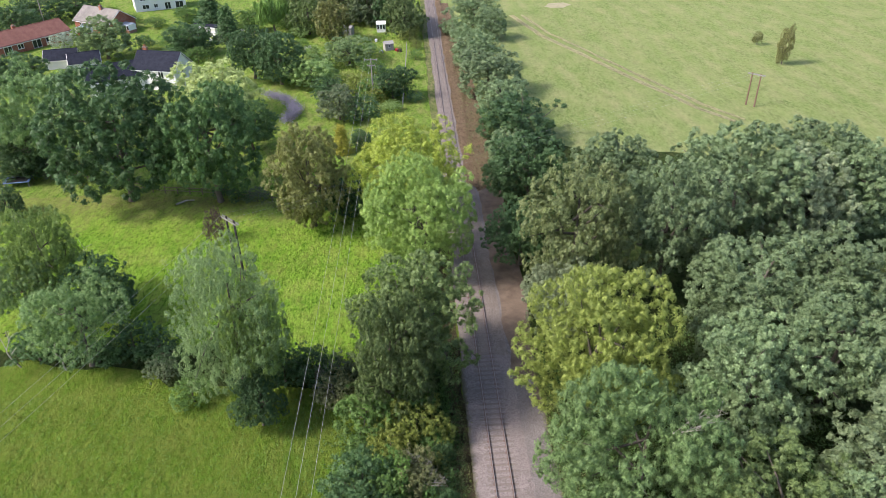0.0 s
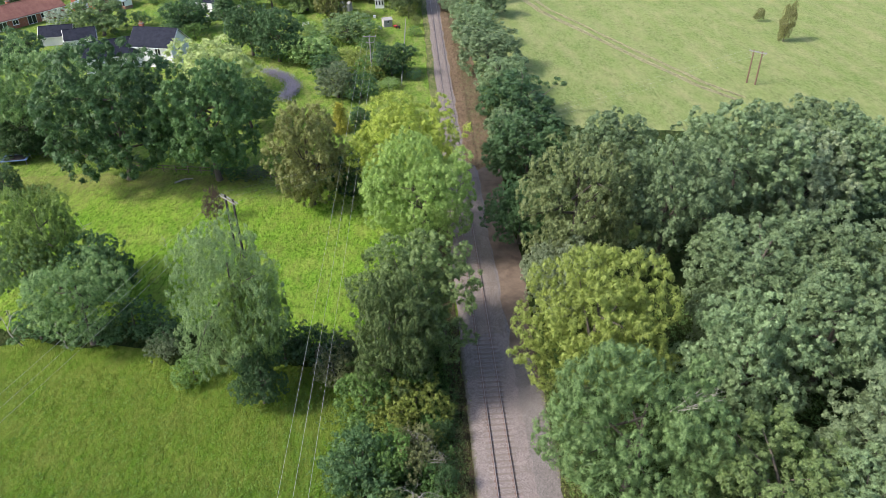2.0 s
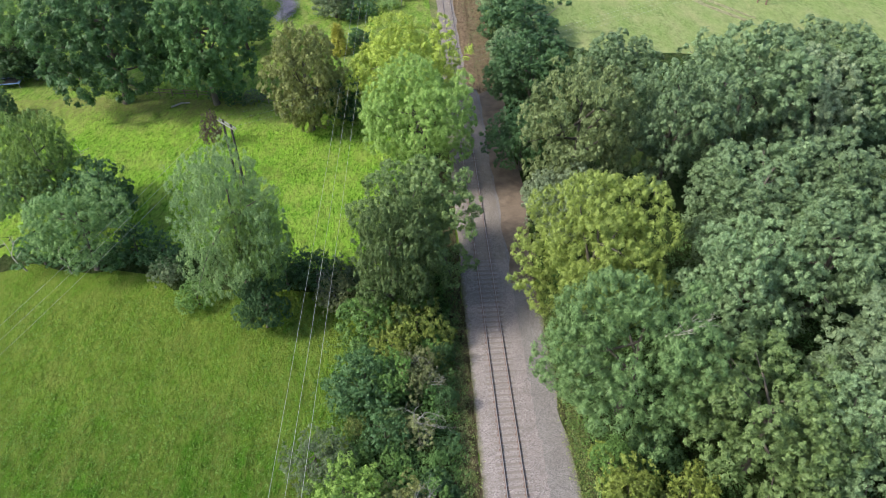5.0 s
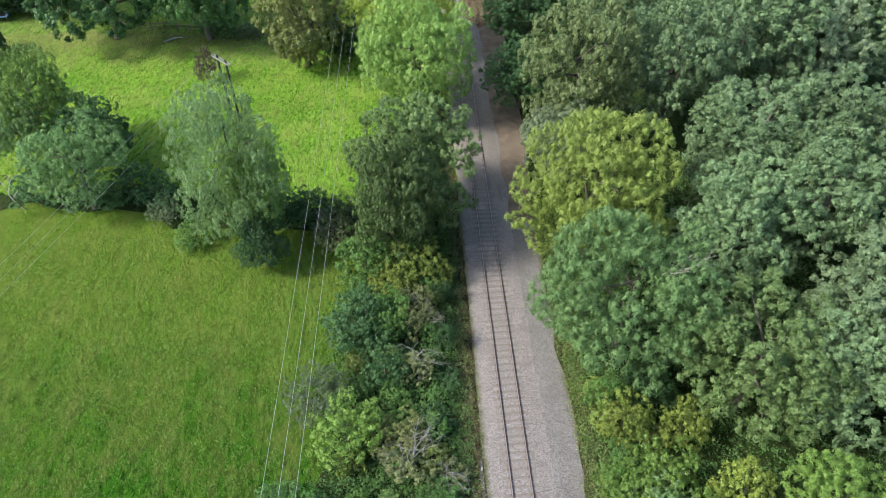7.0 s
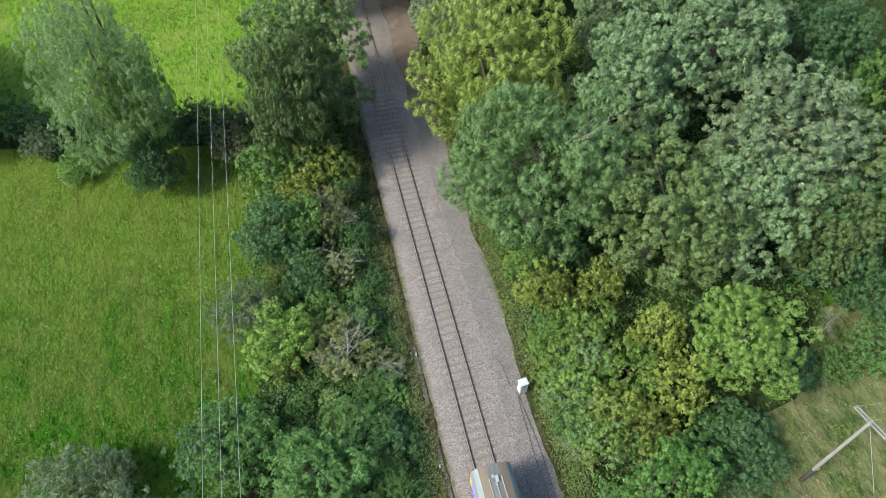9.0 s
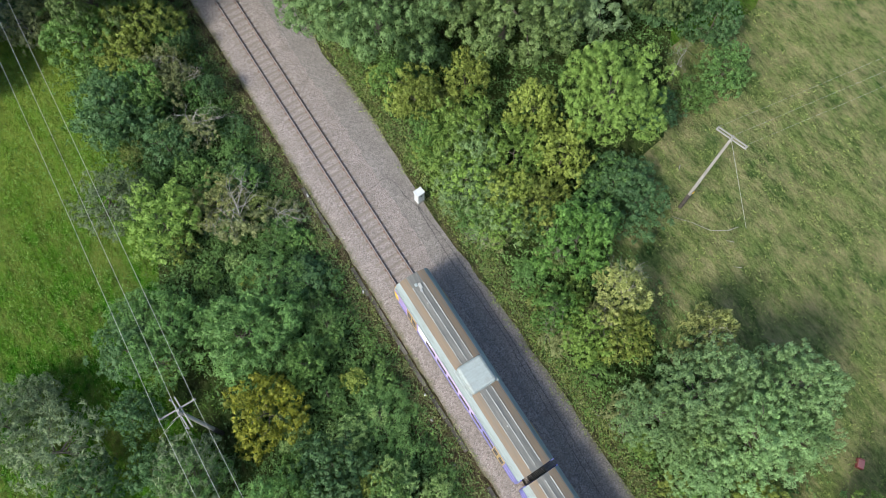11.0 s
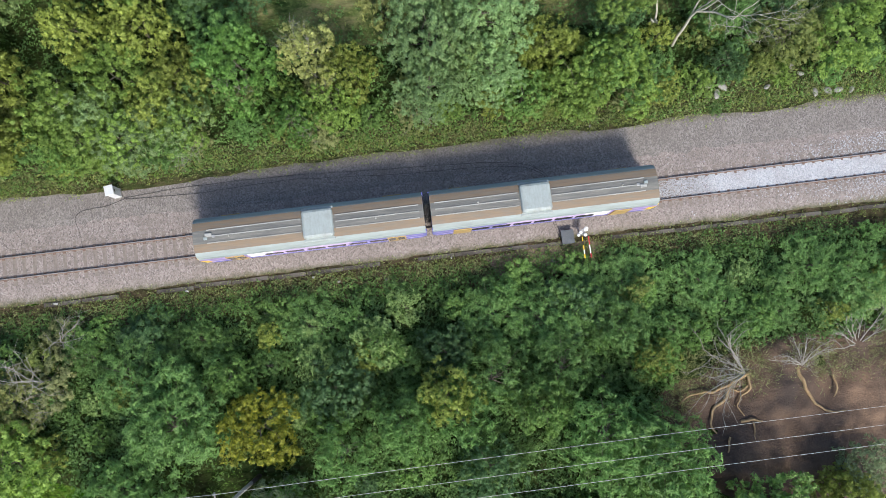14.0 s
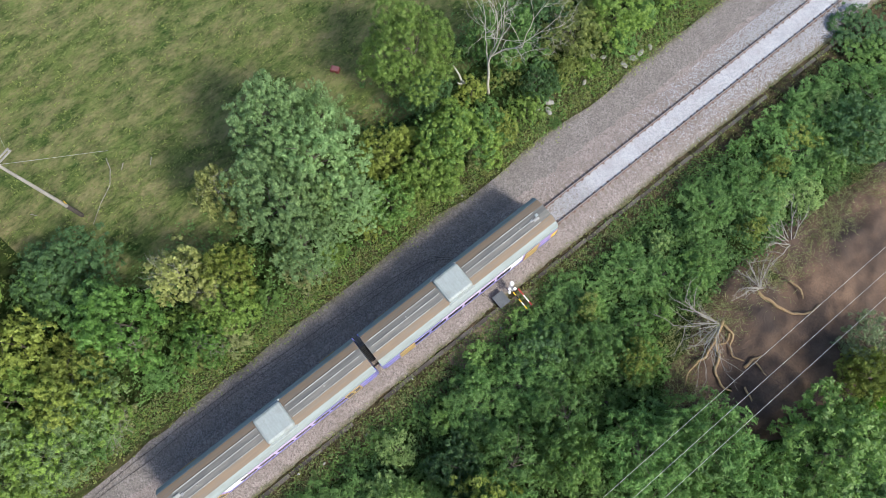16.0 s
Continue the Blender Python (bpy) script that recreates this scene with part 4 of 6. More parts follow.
    for x0, x1 in ((-1.08, -0.45), (-0.33, 0.33), (0.45, 1.08)):
        part("front_window", boxed(x0, x1, y - 0.035, y - 0.015, 1.86, 2.68, bevel=0.005), GLASS, car)
    part("destination_panel", boxed(-0.42, 0.42, y - 0.03, y + 0.05, 2.88, 3.08, bevel=0.01), BLACK, car)
    for x in (-0.9, 0.9):
        bm = boxed(x - 0.22, x + 0.22, y - 0.03, y + 0.02, 1.40, 1.56, bevel=0.01)
        lamp = part("headlight", bm, BLACK, car)
        for k in (-0.1, 0.1):
            bm = bmesh.new()
            bmesh.ops.create_cone(bm, cap_ends=True, segments=12, radius1=0.06, radius2=0.06, depth=0.03, matrix=pose(x + k, y - 0.04, 1.48, 90))
            part("lens", bm, LAMP_GLASS, lamp)
    part("buffer_beam", boxed(-1.2, 1.2, y - 0.25, y + 0.2, 0.68, 0.92, bevel=0.03), BLACK, car)
    for x in (-0.16, 0.0, 0.2):
        part("coupler", boxed(x - 0.07, x + 0.07, y - 0.55, y, 0.70, 0.92, bevel=0.03), BLACK, car)
    for x in (-0.45, 0.35):
        part("wiper", boxed(x - 0.01, x + 0.01, y - 0.05, y - 0.03, 1.85, 2.4, pose(0, 0, 0)), BLACK, car)
    # running gear
    part("underframe", boxed(-1.15, 1.15, -h + 0.2, h - 0.2, 0.42, 0.78, bevel=0.04), BLACK, car, "black underframe boxes")
    for yy in (-4.5, 4.5):
        for s in (-1, 1):
            bm = bmesh.new()
            bmesh.ops.create_cone(bm, cap_ends=True, segments=24, radius1=0.42, radius2=0.42, depth=0.13, matrix=pose(s * 0.7525, yy, 0.58, 0, 90, 0))
            w = part("wheel", bm, STEEL, car)
            part("axle_box", boxed(s * 0.95 - 0.12, s * 0.95 + 0.12, yy - 0.3, yy + 0.3, 0.45, 0.75, bevel=0.03), BLACK, w)
    for s in (-1, 1):
        part("corner_post", boxed(s * 1.22 - 0.07, s * 1.22 + 0.07, h - 0.02, h + 0.06, 1.0, 3.2, bevel=0.02), BLUE, car)
    return car


TRAIN_Y = -0.2
rail_car(TRAIN_Y - 7.78, False)
rail_car(TRAIN_Y + 7.78, True)
gang = thing("gangway", "black rubber corridor connection between the two railcars", "gangway", pose(0, TRAIN_Y, 0))
for k in range(-2, 3):
    part("bellows", boxed(-0.48, 0.48, k * 0.085 - 0.03, k * 0.085 + 0.03, 1.05, 3.12 + 0.03 * (k % 2), bevel=0.02), RUBBER, gang)
part("drawbar", boxed(-0.1, 0.1, -0.3, 0.3, 0.72, 0.9), BLACK, gang)


# ---- lineside equipment ----
CAB = paint("off_white_cabinet_paint", (0.50, 0.51, 0.52), 0.5, (0.33, 0.32, 0.29), 0.4)
cab = thing("equipment_cabinet", "white metal lineside cabinet standing on the old trackbed", "cabinet", pose(4.35, 21.3, -0.11, 0, 0, 8))
part("base", boxed(-0.34, 0.34, -0.28, 0.28, 0, 0.12), CONCRETE, cab)
part("body", boxed(-0.31, 0.31, -0.25, 0.25, 0.12, 1.42, bevel=0.03), CAB, cab)
for x in (-0.15, 0.15):
    d = part("door", boxed(x - 0.145, x + 0.145, -0.265, -0.248, 0.18, 1.34, bevel=0.004), CAB, cab)
    part("handle", boxed(x * 0.3 - 0.01, x * 0.3 + 0.01, -0.29, -0.26, 0.7, 0.85), STEEL, d)
    for z in (0.3, 0.75, 1.2):
        part("hinge", boxed(x * 1.93 - 0.012, x * 1.93 + 0.012, -0.272, -0.25, z - 0.04, z + 0.04), STEEL, d)
part("roof", boxed(-0.36, 0.36, -0.30, 0.30, 1.42, 1.49, bevel=0.03), CAB, cab)
part("vent", boxed(-0.08, 0.08, -0.272, -0.262, 1.08, 1.2), BLACK, cab)

CABLE = rough_mat("black_cable", (0.03, 0.028, 0.028), (0.06, 0.055, 0.05), s1=4, s2=20)


def cable(points, r=0.013, label="black cable lying on the ballast"):
    P = np.array(points, float)
    t = np.linspace(0, len(P) - 1, len(P) * 6)
    Q = np.stack([np.interp(t, np.arange(len(P)), P[:, k]) for k in range(3)], 1)
    for _ in range(3):
        Q[1:-1] = (Q[:-2] + 2 * Q[1:-1] + Q[2:]) / 4
    Q[:, 0] += [0.07 * noise.noise((p[1] * 0.9, 0, r * 90)) for p in Q]
    tagged(part("cable", mesh_np("cable", *tube_arrays(Q, np.full(len(Q), r), 5), [CABLE], True), None), label, "cable")


cable([(3.9, 20.8, -0.06), (3.7, 15.9, -0.07), (3.95, 9.5, -0.07), (3.6, 4.7, -0.07), (3.3, 0, -0.07), (3.2, -4.6, -0.07), (2.8, -7.6, -0.07), (2.15, -8.8, -0.04), (0.9, -8.85, 0.19), (0.6, -8.85, 0.19), (-0.6, -8.9, 0.19), (-0.9, -8.9, 0.19), (-1.5, -8.95, 0.02), (-2.55, -9.3, -0.08)])
cable([(4.0, 20.9, -0.06), (4.3, 16.5, -0.08), (4.25, 10, -0.08), (3.95, 4.2, -0.07), (3.7, -0.5, -0.07), (3.5, -5, -0.07), (2.95, -7.9, -0.06), (2.1, -9.0, -0.04), (0.9, -9.05, 0.19), (0.6, -9.05, 0.19), (-0.6, -9.1, 0.19), (-0.9, -9.1, 0.19), (-1.5, -9.1, 0.02), (-2.55, -9.5, -0.08)])
cable([(3.95, 20.8, -0.06), (3.5, 22.5, -0.07), (3.5, 24.0, -0.07), (2.95, 24.5, -0.07), (1.9, 24.15, -0.03), (0.85, 24.0, 0.04)])

sig = thing("signal", "lineside ground signal with white heads and striped arms", "signal", pose(-2.4, -10.7, -0.1))
part("post", boxed(-0.05, 0.05, -0.05, 0.05, 0, 0.9), STEEL, sig)
for x, y, z, r in ((0.2, -0.26, 1.0, 0.17), (0.02, 0.12, 0.95, 0.12), (-0.2, -0.2, 0.9, 0.12), (-0.16, 0.26, 0.85, 0.11)):
    bm = bmesh.new()
    bmesh.ops.create_uvsphere(bm, u_segments=14, v_segments=8, radius=r, matrix=pose(x, y, z))
    bmesh.ops.scale(bm, vec=(1, 1, 0.8), verts=bm.verts, space=Matrix.Translation((-x, -y, -z)))
    hd = part("signal_head", bm, WHITE, sig)
    part("bracket", boxed(min(0, x), max(0, x) + 0.03, min(0, y), max(0, y) + 0.03, z - 0.24, z - 0.2), STEEL, hd)
RED = paint("red_paint", (0.55, 0.03, 0.04), 0.4)
for y, cols in ((0.05, (YELLOW, BLACK, YELLOW, WHITE, YELLOW)), (-0.38, (RED, RED, WHITE, WHITE, RED))):
    arm = None
    for k, m in enumerate(cols):
        x0 = -0.32 - k * 0.30
        seg = part("striped_arm" if arm is None else "band", boxed(x0 - 0.30, x0, y - 0.03, y + 0.03, 0.87, 0.93), m, arm or sig)
        arm = arm or seg
    part("arm_post", boxed(-1.75, -1.68, y - 0.03, y + 0.03, 0, 0.87), STEEL, sig)
plat = thing("access_chamber", "dark grey lidded chamber beside the ballast", "chamber", pose(-2.55, -9.75, -0.15))
part("chamber", boxed(-0.45, 0.45, -0.4, 0.4, 0, 0.45, bevel=0.02), BLACK, plat)
part("lid", boxed(-0.49, 0.49, -0.44, 0.44, 0.45, 0.52, bevel=0.01), rough_mat("dark_grey_lid", (0.09, 0.10, 0.11), (0.13, 0.14, 0.15)), plat)

for x, y in ((-2.85, 26.1), (-3.1, 17.0), (-3.0, -1.5), (-3.2, 8.2)):
    m_ = thing("marker_post", "short pale marker post at the ballast edge", "post", pose(x, y, GROUND))
    part("post", boxed(-0.05, 0.05, -0.04, 0.04, 0, 0.55, bevel=0.008), WHITE, m_)
    part("cap", boxed(-0.055, 0.055, -0.045, 0.045, 0.55, 0.60, bevel=0.01), STEEL, m_)

# painted marks on the sleepers near the signal
for k, (x, y, w, l) in enumerate(((0.35, -6.6, 0.35, 0.06), (0.35, -6.75, 0.35, 0.06), (0.1, -7.7, 0.2, 0.2), (-0.1, -8.5, 0.35, 0.06), (0.15, -9.4, 0.25, 0.16), (-0.45, -9.5, 0.12, 0.12))):
    tagged(part("paint_mark", boxed(x - w / 2, x + w / 2, y - l / 2, y + l / 2, 0.02, 0.032), YELLOW), "yellow paint mark on the ballast", "mark")

# ---- poles and wires ----
POLE = rough_mat("weathered_pole", (0.26, 0.245, 0.22), (0.38, 0.365, 0.335), (0.14, 0.125, 0.11), s1=1.2, s2=20, stretch=(3, 3, 0.4))
POLE_DARK = rough_mat("tarred_pole_foot", (0.05, 0.045, 0.04), (0.10, 0.085, 0.075), s1=2, s2=20)
POLE_RED = rough_mat("red_brown_pole", (0.17, 0.105, 0.07), (0.24, 0.155, 0.11), s1=1.2, s2=20, stretch=(3, 3, 0.4))
ARM = rough_mat("galvanised_arm", (0.22, 0.21, 0.195), (0.31, 0.30, 0.28), s1=3, s2=25, rough=0.5, relief=0.002)
WIRE = rough_mat("aluminium_wire", (0.45, 0.45, 0.44), (0.55, 0.55, 0.54), s1=3, s2=20, rough=0.4, relief=0.001)
INSUL = paint("grey_insulator", (0.24, 0.23, 0.22), 0.4)


def cyl(r1, r2, h, m, seg=12):
    bm = bmesh.new()
    bmesh.ops.create_cone(bm, cap_ends=True, segments=seg, radius1=r1, radius2=r2, depth=h, matrix=m)
    return bm


def insulator(arm, x, y, z):
    bm = cyl(0.03, 0.03, 0.22, pose(x, y, z + 0.11), 8)
    for k in range(3):
        bmesh.ops.create_cone(bm, cap_ends=True, segments=10, radius1=0.06, radius2=0.035, depth=0.04, matrix=pose(x, y, z + 0.05 + 0.065 * k))
    part("insulator", bm, INSUL, arm)


def pole(x, y, H, arms, label, mat_=POLE, foot=True):
    """arms: height, half length, turn in degrees, whether it is double."""
    o = thing("utility_pole", label, "utility pole", pose(x, y, GROUND))
    part("pole", cyl(0.145, 0.095, H, pose(0, 0, H / 2)), mat_, o)
    if foot:
        part("pole_foot", cyl(0.158, 0.148, 2.2, pose(0, 0, 1.1)), POLE_DARK, o, "tarred dark foot")
    for z, half, turn, twin in arms:
        m = pose(0, 0, z, 0, 0, turn)
        bm = bmesh.new()
        for k in (-0.11, 0.11) if twin else (0.14,):
            box(bm, -half, half, k - 0.035, k + 0.035, -0.05, 0.05, m)
        a = part("crossarm", bm, ARM, o, "pale metal crossarm")
        for u in (-half + 0.08, 0, half - 0.08):
            v = m @ Vector((u, 0.14, 0.06))
            insulator(a, v.x, v.y, v.z)
    return o


pole(-16.2, 13.3, 9.2, [(8.95, 1.1, 0, False), (8.45, 1.05, 95, True)], "wooden power pole with two crossed metal arms in the scrub")
pole(21.4, 10.15, 10.4, [(10.2, 1.15, 106, True)], "grey wooden power pole with a dark foot in the clearing")
pole(-14.8, 139.6, 9.0, [(8.8, 1.3, 0, True), (7.6, 0.8, 0, True)], "grey wooden power pole among garden shrubs", foot=False)
pole(-109.0, 205.0, 11.0, [(10.6, 0.6, 20, False)], "slim wooden pole beside a bungalow", foot=False)
part("warning_plate", boxed(-0.09, 0.09, -0.19, -0.165, 2.6, 2.85), YELLOW, [o for o in bpy.data.objects if o.name == "utility_pole.001"][0])


def h_pole(x, y, turn, H, mat_, label):
    o = thing("utility_pole", label, "utility pole", pose(x, y, GROUND, 0, 0, turn))
    for s in (-0.85, 0.85):
        part("pole", cyl(0.17, 0.12, H, pose(s, 0, H / 2)), mat_, o)
    bm = bmesh.new()
    for k in (-0.17, 0.17):
        box(bm, -1.7, 1.7, k - 0.05, k + 0.05, H - 0.4, H - 0.25)
    a = part("crossarm", bm, ARM, o, "pale metal crossarm")
    for u in (-1.6, 0, 1.6):
        insulator(a, u, 0.0, H - 0.25)
    for s in (-1, 1):
        part("brace", mesh_np("brace", *tube_arrays([(s * 0.85, 0, H - 1.4), (s * 1.5, 0.17, H - 0.45)], [0.03, 0.03], 5)), ARM, o)
    return o


h_pole(-29.4, 75.3, -46, 8.6, POLE_DARK, "twin-legged power pole in the field")
h_pole(60.7, 131.1, -47, 6.7, POLE_RED, "red-brown twin-legged power pole at the wood edge")


def wire(a, b, sag, r=0.0105):
    tagged(part("power_wire", wire_mesh("power_wire", a, b, sag, r, WIRE), None), "thin bright overhead power wire", "wire", "overhead wires")


for dx, far in ((-1.05, -1.2), (0.0, 0.0), (1.05, 1.2)):
    wire((-16.2 + dx, 13.3, 9.1), (-14.8 + far, 139.6, 9.0), 1.3)
    wire((-16.2 + dx, 13.3, 9.1), (-16.25 + dx, -80, 9.0), 1.0)
for k in (-1, 0, 1):
    ca, sa = math.cos(radians(-46)), math.sin(radians(-46))
    p = (-29.4 + 1.6 * k * ca, 75.3 + 1.6 * k * sa, 8.4)
    wire(p, (60.7 + 1.6 * k * ca, 131.1 + 1.6 * k * sa, 6.6), 0.8, 0.005)
    wire(p, (-46.8 + 0.9 * k, 24.0 - 0.9 * k, 8.6), 0.5)
    wire((21.4 + 0.3 * k, 10.15 - k, 10.3), (75.0, 4.0 - k, 10.3), 0.7, 0.004)
for q in ((-20.0, 15.3), (-19.0, 15.8)):
    wire((-16.2, 13.3, 8.2), (q[0], q[1], GROUND), 0.0, 0.012)
wire((21.4, 10.1, 9.8), (24.6, 6.0, GROUND), 0.0, 0.012)

# ---- dead trees, roots, stones ----
dead = thing("dead_tree", "bare dead tree with pale forked branches", "tree", pose(10.4, -19.3, GROUND, 12, 8, 20))
part("trunk", mesh_np("dead_limbs", *branching(11, 12.5, 0.50, 0.12, 6, 4, 0.7), [PALE_BARK], True), None, dead)
snag = thing("dead_tree", "broken pale dead trunk leaning among bushes", "tree", pose(12.3, -18.0, GROUND, -25, -14, 10))
part("trunk", mesh_np("snag", *branching(4, 6.0, 0.4, 0.16, 2, 2, 0.6), [PALE_BARK], True), None, snag)
for x, y, r in ((-58.4, 79.5, 1), (-55.9, 80.5, 2), (-49.5, 78.5, 3), (-49.6, 59.3, 4), (-44.5, 58.5, 5), (-61, 86, 6)):
    o = thing("dead_tree", "slender pale bare tree at the field edge", "tree", pose(x, y, GROUND, 4 * (r % 3 - 1), 6, 50 * r))
    part("trunk", mesh_np("bare_stem", *branching(20 + r, 5.5, 0.45, 0.09, 3, 3, 0.8), [PALE_BARK], True), None, o)
for x, y, s, turn in ((-9.0, 28.6, 0.9, 0), (-8.4, 26.6, 0.8, 70), (-9.9, 26.2, 0.7, 160), (-13.3, -24.5, 0.9, 220), (11.2, 5.9, 1.2, 30), (-6.8, 34.5, 0.8, 60), (-22.3, 131.5, 1.4, 10)):
    o = thing("dead_bush", "leafless grey bush of fine twigs", "shrub", pose(x, y, GROUND, 0, 0, turn))
    o.scale = (s, s, s * 0.9)
    part("bare_crown", TWIGS[int(turn) % 2], None, o)

def limbs(seed, dirs, L, r0, levels=3):
    """Bare forked limbs that spread from one stool in the given directions."""
    rng = np.random.default_rng(seed)
    tips, pieces = [(np.zeros(3), np.array(d, float) / np.linalg.norm(d), L * rng.uniform(0.75, 1.15), r0) for d in dirs], []
    for lv in range(levels):
        nxt = []
        for p, d, l, r in tips:
            P = [p]
            for _ in range(4):
                d = d + rng.normal(0, 0.13, 3)
                d /= np.linalg.norm(d)
                P.append(P[-1] + d * l / 4)
            pieces.append(tube_arrays(P, np.linspace(r, r * 0.5, 5), 5 if lv == 0 else 4))
            for q in (P[1], P[2], P[3], P[4]):
                e = d + rng.normal(0, 0.55, 3) * [1, 1, 0.6]
                e /= np.linalg.norm(e)
                nxt.append((q, e, l * rng.uniform(0.3, 0.5), r * 0.5))
        tips = nxt
    return joined(pieces)


for x, y, seed, L, dirs in ((-13.4, -20.6, 5, 3.4, [(math.sin(a), math.cos(a), 0.32 + 0.12 * (k % 3)) for k, a in enumerate(np.linspace(-0.45, 1.15, 13))]),
                           (-13.3, -24.6, 8, 2.2, [(math.sin(a), math.cos(a), 0.5) for a in np.linspace(0.1, 2.2, 7)]), (-12.4, -28.6, 9, 2.4, [(math.sin(a), math.cos(a), 0.5) for a in np.linspace(0.0, 2.6, 7)])):
    o = thing("dead_bush", "bleached dead bush with forked branches beside bare soil", "shrub", pose(x, y, GROUND + 0.5))
    part("bare_crown", mesh_np("bare_limbs", *limbs(seed, dirs, L, 0.042), [TWIG], True), None, o)


def root(points, r):
    P = np.array(points, float)
    t = np.linspace(0, len(P) - 1, len(P) * 7)
    Q = np.stack([np.interp(t, np.arange(len(P)), P[:, k]) for k in range(3)], 1)
    for _ in range(3):
        Q[1:-1] = (Q[:-2] + 2 * Q[1:-1] + Q[2:]) / 4
    Q += [[0.15 * noise.noise((p[0] * 1.5, p[1] * 1.5, 1)), 0.15 * noise.noise((p[0] * 1.5, p[1] * 1.5, 5)), 0.05] for p in Q]
    ob = part("root", mesh_np("root", *tube_arrays(Q, np.linspace(r, r * 0.35, len(Q)), 7), [ROOT], True), None)
    tagged(ob, "exposed twisted root on the bare soil", "root")


G0 = GROUND + 0.42
for pts_, r in (([(-13.3, -20.9), (-14.0, -19.4), (-14.4, -18.2), (-14.2, -17.0), (-14.9, -15.6)], 0.15), ([(-13.9, -19.5), (-14.9, -18.9), (-15.5, -18.0), (-16.4, -17.6), (-17.1, -17.9)], 0.15),
               ([(-13.5, -20.7), (-14.5, -20.8), (-14.8, -20.0), (-15.4, -19.7), (-16.2, -20.0)], 0.11), ([(-14.3, -20.6), (-14.6, -19.9), (-14.3, -19.3), (-14.0, -19.8)], 0.09),
               ([(-13.4, -24.2), (-14.7, -24.5), (-15.7, -24.9), (-16.6, -25.7), (-16.7, -26.9)], 0.15), ([(-14.2, -26.6), (-15.2, -26.7), (-15.7, -26.4)], 0.1),
               ([(-16.6, -19.7), (-16.5, -20.6), (-16.8, -21.5)], 0.12), ([(-16.7, -20.6), (-18.0, -20.5), (-19.4, -20.9), (-20.9, -20.4)], 0.065), ([(-17.6, -18.9), (-18.6, -18.4), (-19.6, -18.6)], 0.08)):
    pts_ = [(*p, G0 + 0.1 * math.sin(2.0 * i)) for i, p in enumerate(pts_)]
    root(pts_, r)


def rock_mesh(seed):
    bm = bmesh.new()
    bmesh.ops.create_icosphere(bm, subdivisions=2, radius=0.5)
    for v in bm.verts:
        v.co *= 1 + 0.35 * noise.noise(v.co * 1.8 + Vector((seed * 7.0, 0, 0)))
        v.co.z *= 0.45
    me = bpy.data.meshes.new("rock")
    bm.to_mesh(me)
    bm.free()
    me.materials.append(CONCRETE_PALE)
    return me


CONCRETE_PALE = rough_mat("pale_broken_concrete", (0.27, 0.265, 0.245), (0.38, 0.37, 0.345), (0.17, 0.165, 0.145), s1=2, s2=18, relief=0.03)
ROCKS = [rock_mesh(s) for s in range(4)]
_r = random.Random(3)
for k, (x, y, s) in enumerate(((5.7, -29.0, 0.8), (5.75, -29.9, 0.9), (5.7, -30.7, 0.8), (5.6, -31.6, 0.7), (7.8, -27.6, 0.7), (7.2, -28.2, 0.6), (6.5, -25.6, 0.6), (6.4, -21.9, 0.9), (6.9, -22.4, 1.0), (7.1, -21.4, 0.8), (-4.0, 3.2, 0.35), (-3.9, -6.3, 0.4), (-4.1, -8.6, 0.45), (-3.7, 6.5, 0.3), (5.2, -12.5, 0.25), (4.9, 12.0, 0.2))):
    o = part("rock", ROCKS[k % 4], None)
    o.matrix_basis = pose(x, y, GROUND + 0.12 + s * 0.12, 0, 0, k * 50) @ Matrix.Diagonal((s * 0.85, s * 0.5, s * 0.8, 1))
    tagged(o, "pale lump of broken concrete beside the ballast", "rock", "rubble")
gp = thing("shrub", "single dark green weed on the ballast edge", "shrub", pose(5.3, -21.6, GROUND))
gp.scale = (0.25, 0.25, 0.12)
_c = part("foliage", FORM["shrub"][0][0][1], None, gp)
_c.material_slots[0].link, _c.material_slots[0].material = "OBJECT", LEAF["bush"]

crate = thing("crate", "weathered red box lying in the clearing grass", "crate", pose(19.3, -11.3, GROUND, 0, 0, 35))
crate.scale = (0.75, 0.75, 0.75)
CRATE = paint("faded_red_paint", (0.24, 0.05, 0.045), 0.6, (0.4, 0.25, 0.22), 0.5)
part("body", boxed(-0.45, 0.45, -0.3, 0.3, 0, 0.45, bevel=0.03), CRATE, crate)
part("lid", boxed(-0.42, 0.3, -0.27, 0.27, 0.45, 0.52, bevel=0.02), paint("faded_pink_paint", (0.33, 0.13, 0.12), 0.6), crate)
for pts_ in ([(24.0, 6.4), (23.1, 6.6), (22.0, 7.3), (21.2, 8.6), (20.2, 9.8)], [(22.9, 5.6), (22.5, 6.0)], [(22.0, 3.7), (21.5, 4.1)], [(23.7, 13.0), (23.3, 12.7)]):
    Q = [(x, y, GROUND + 0.22) for x, y in pts_]
    tagged(part("fallen_branch", mesh_np("fallen_branch", *tube_arrays(Q, np.linspace(0.035, 0.015, len(Q)), 6), [TWIG], True), None), "pale fallen branch in the rough grass", "branch")
_Q = [(-43.2, 96.0, GROUND + 0.15), (-42.0, 97.2, GROUND + 0.12), (-40.8, 97.3, GROUND + 0.1)]
tagged(part("fallen_log", mesh_np("fallen_log", *tube_arrays(_Q, [0.16, 0.14, 0.1], 8), [PALE_BARK], True), None), "pale fallen log at the field edge", "log")


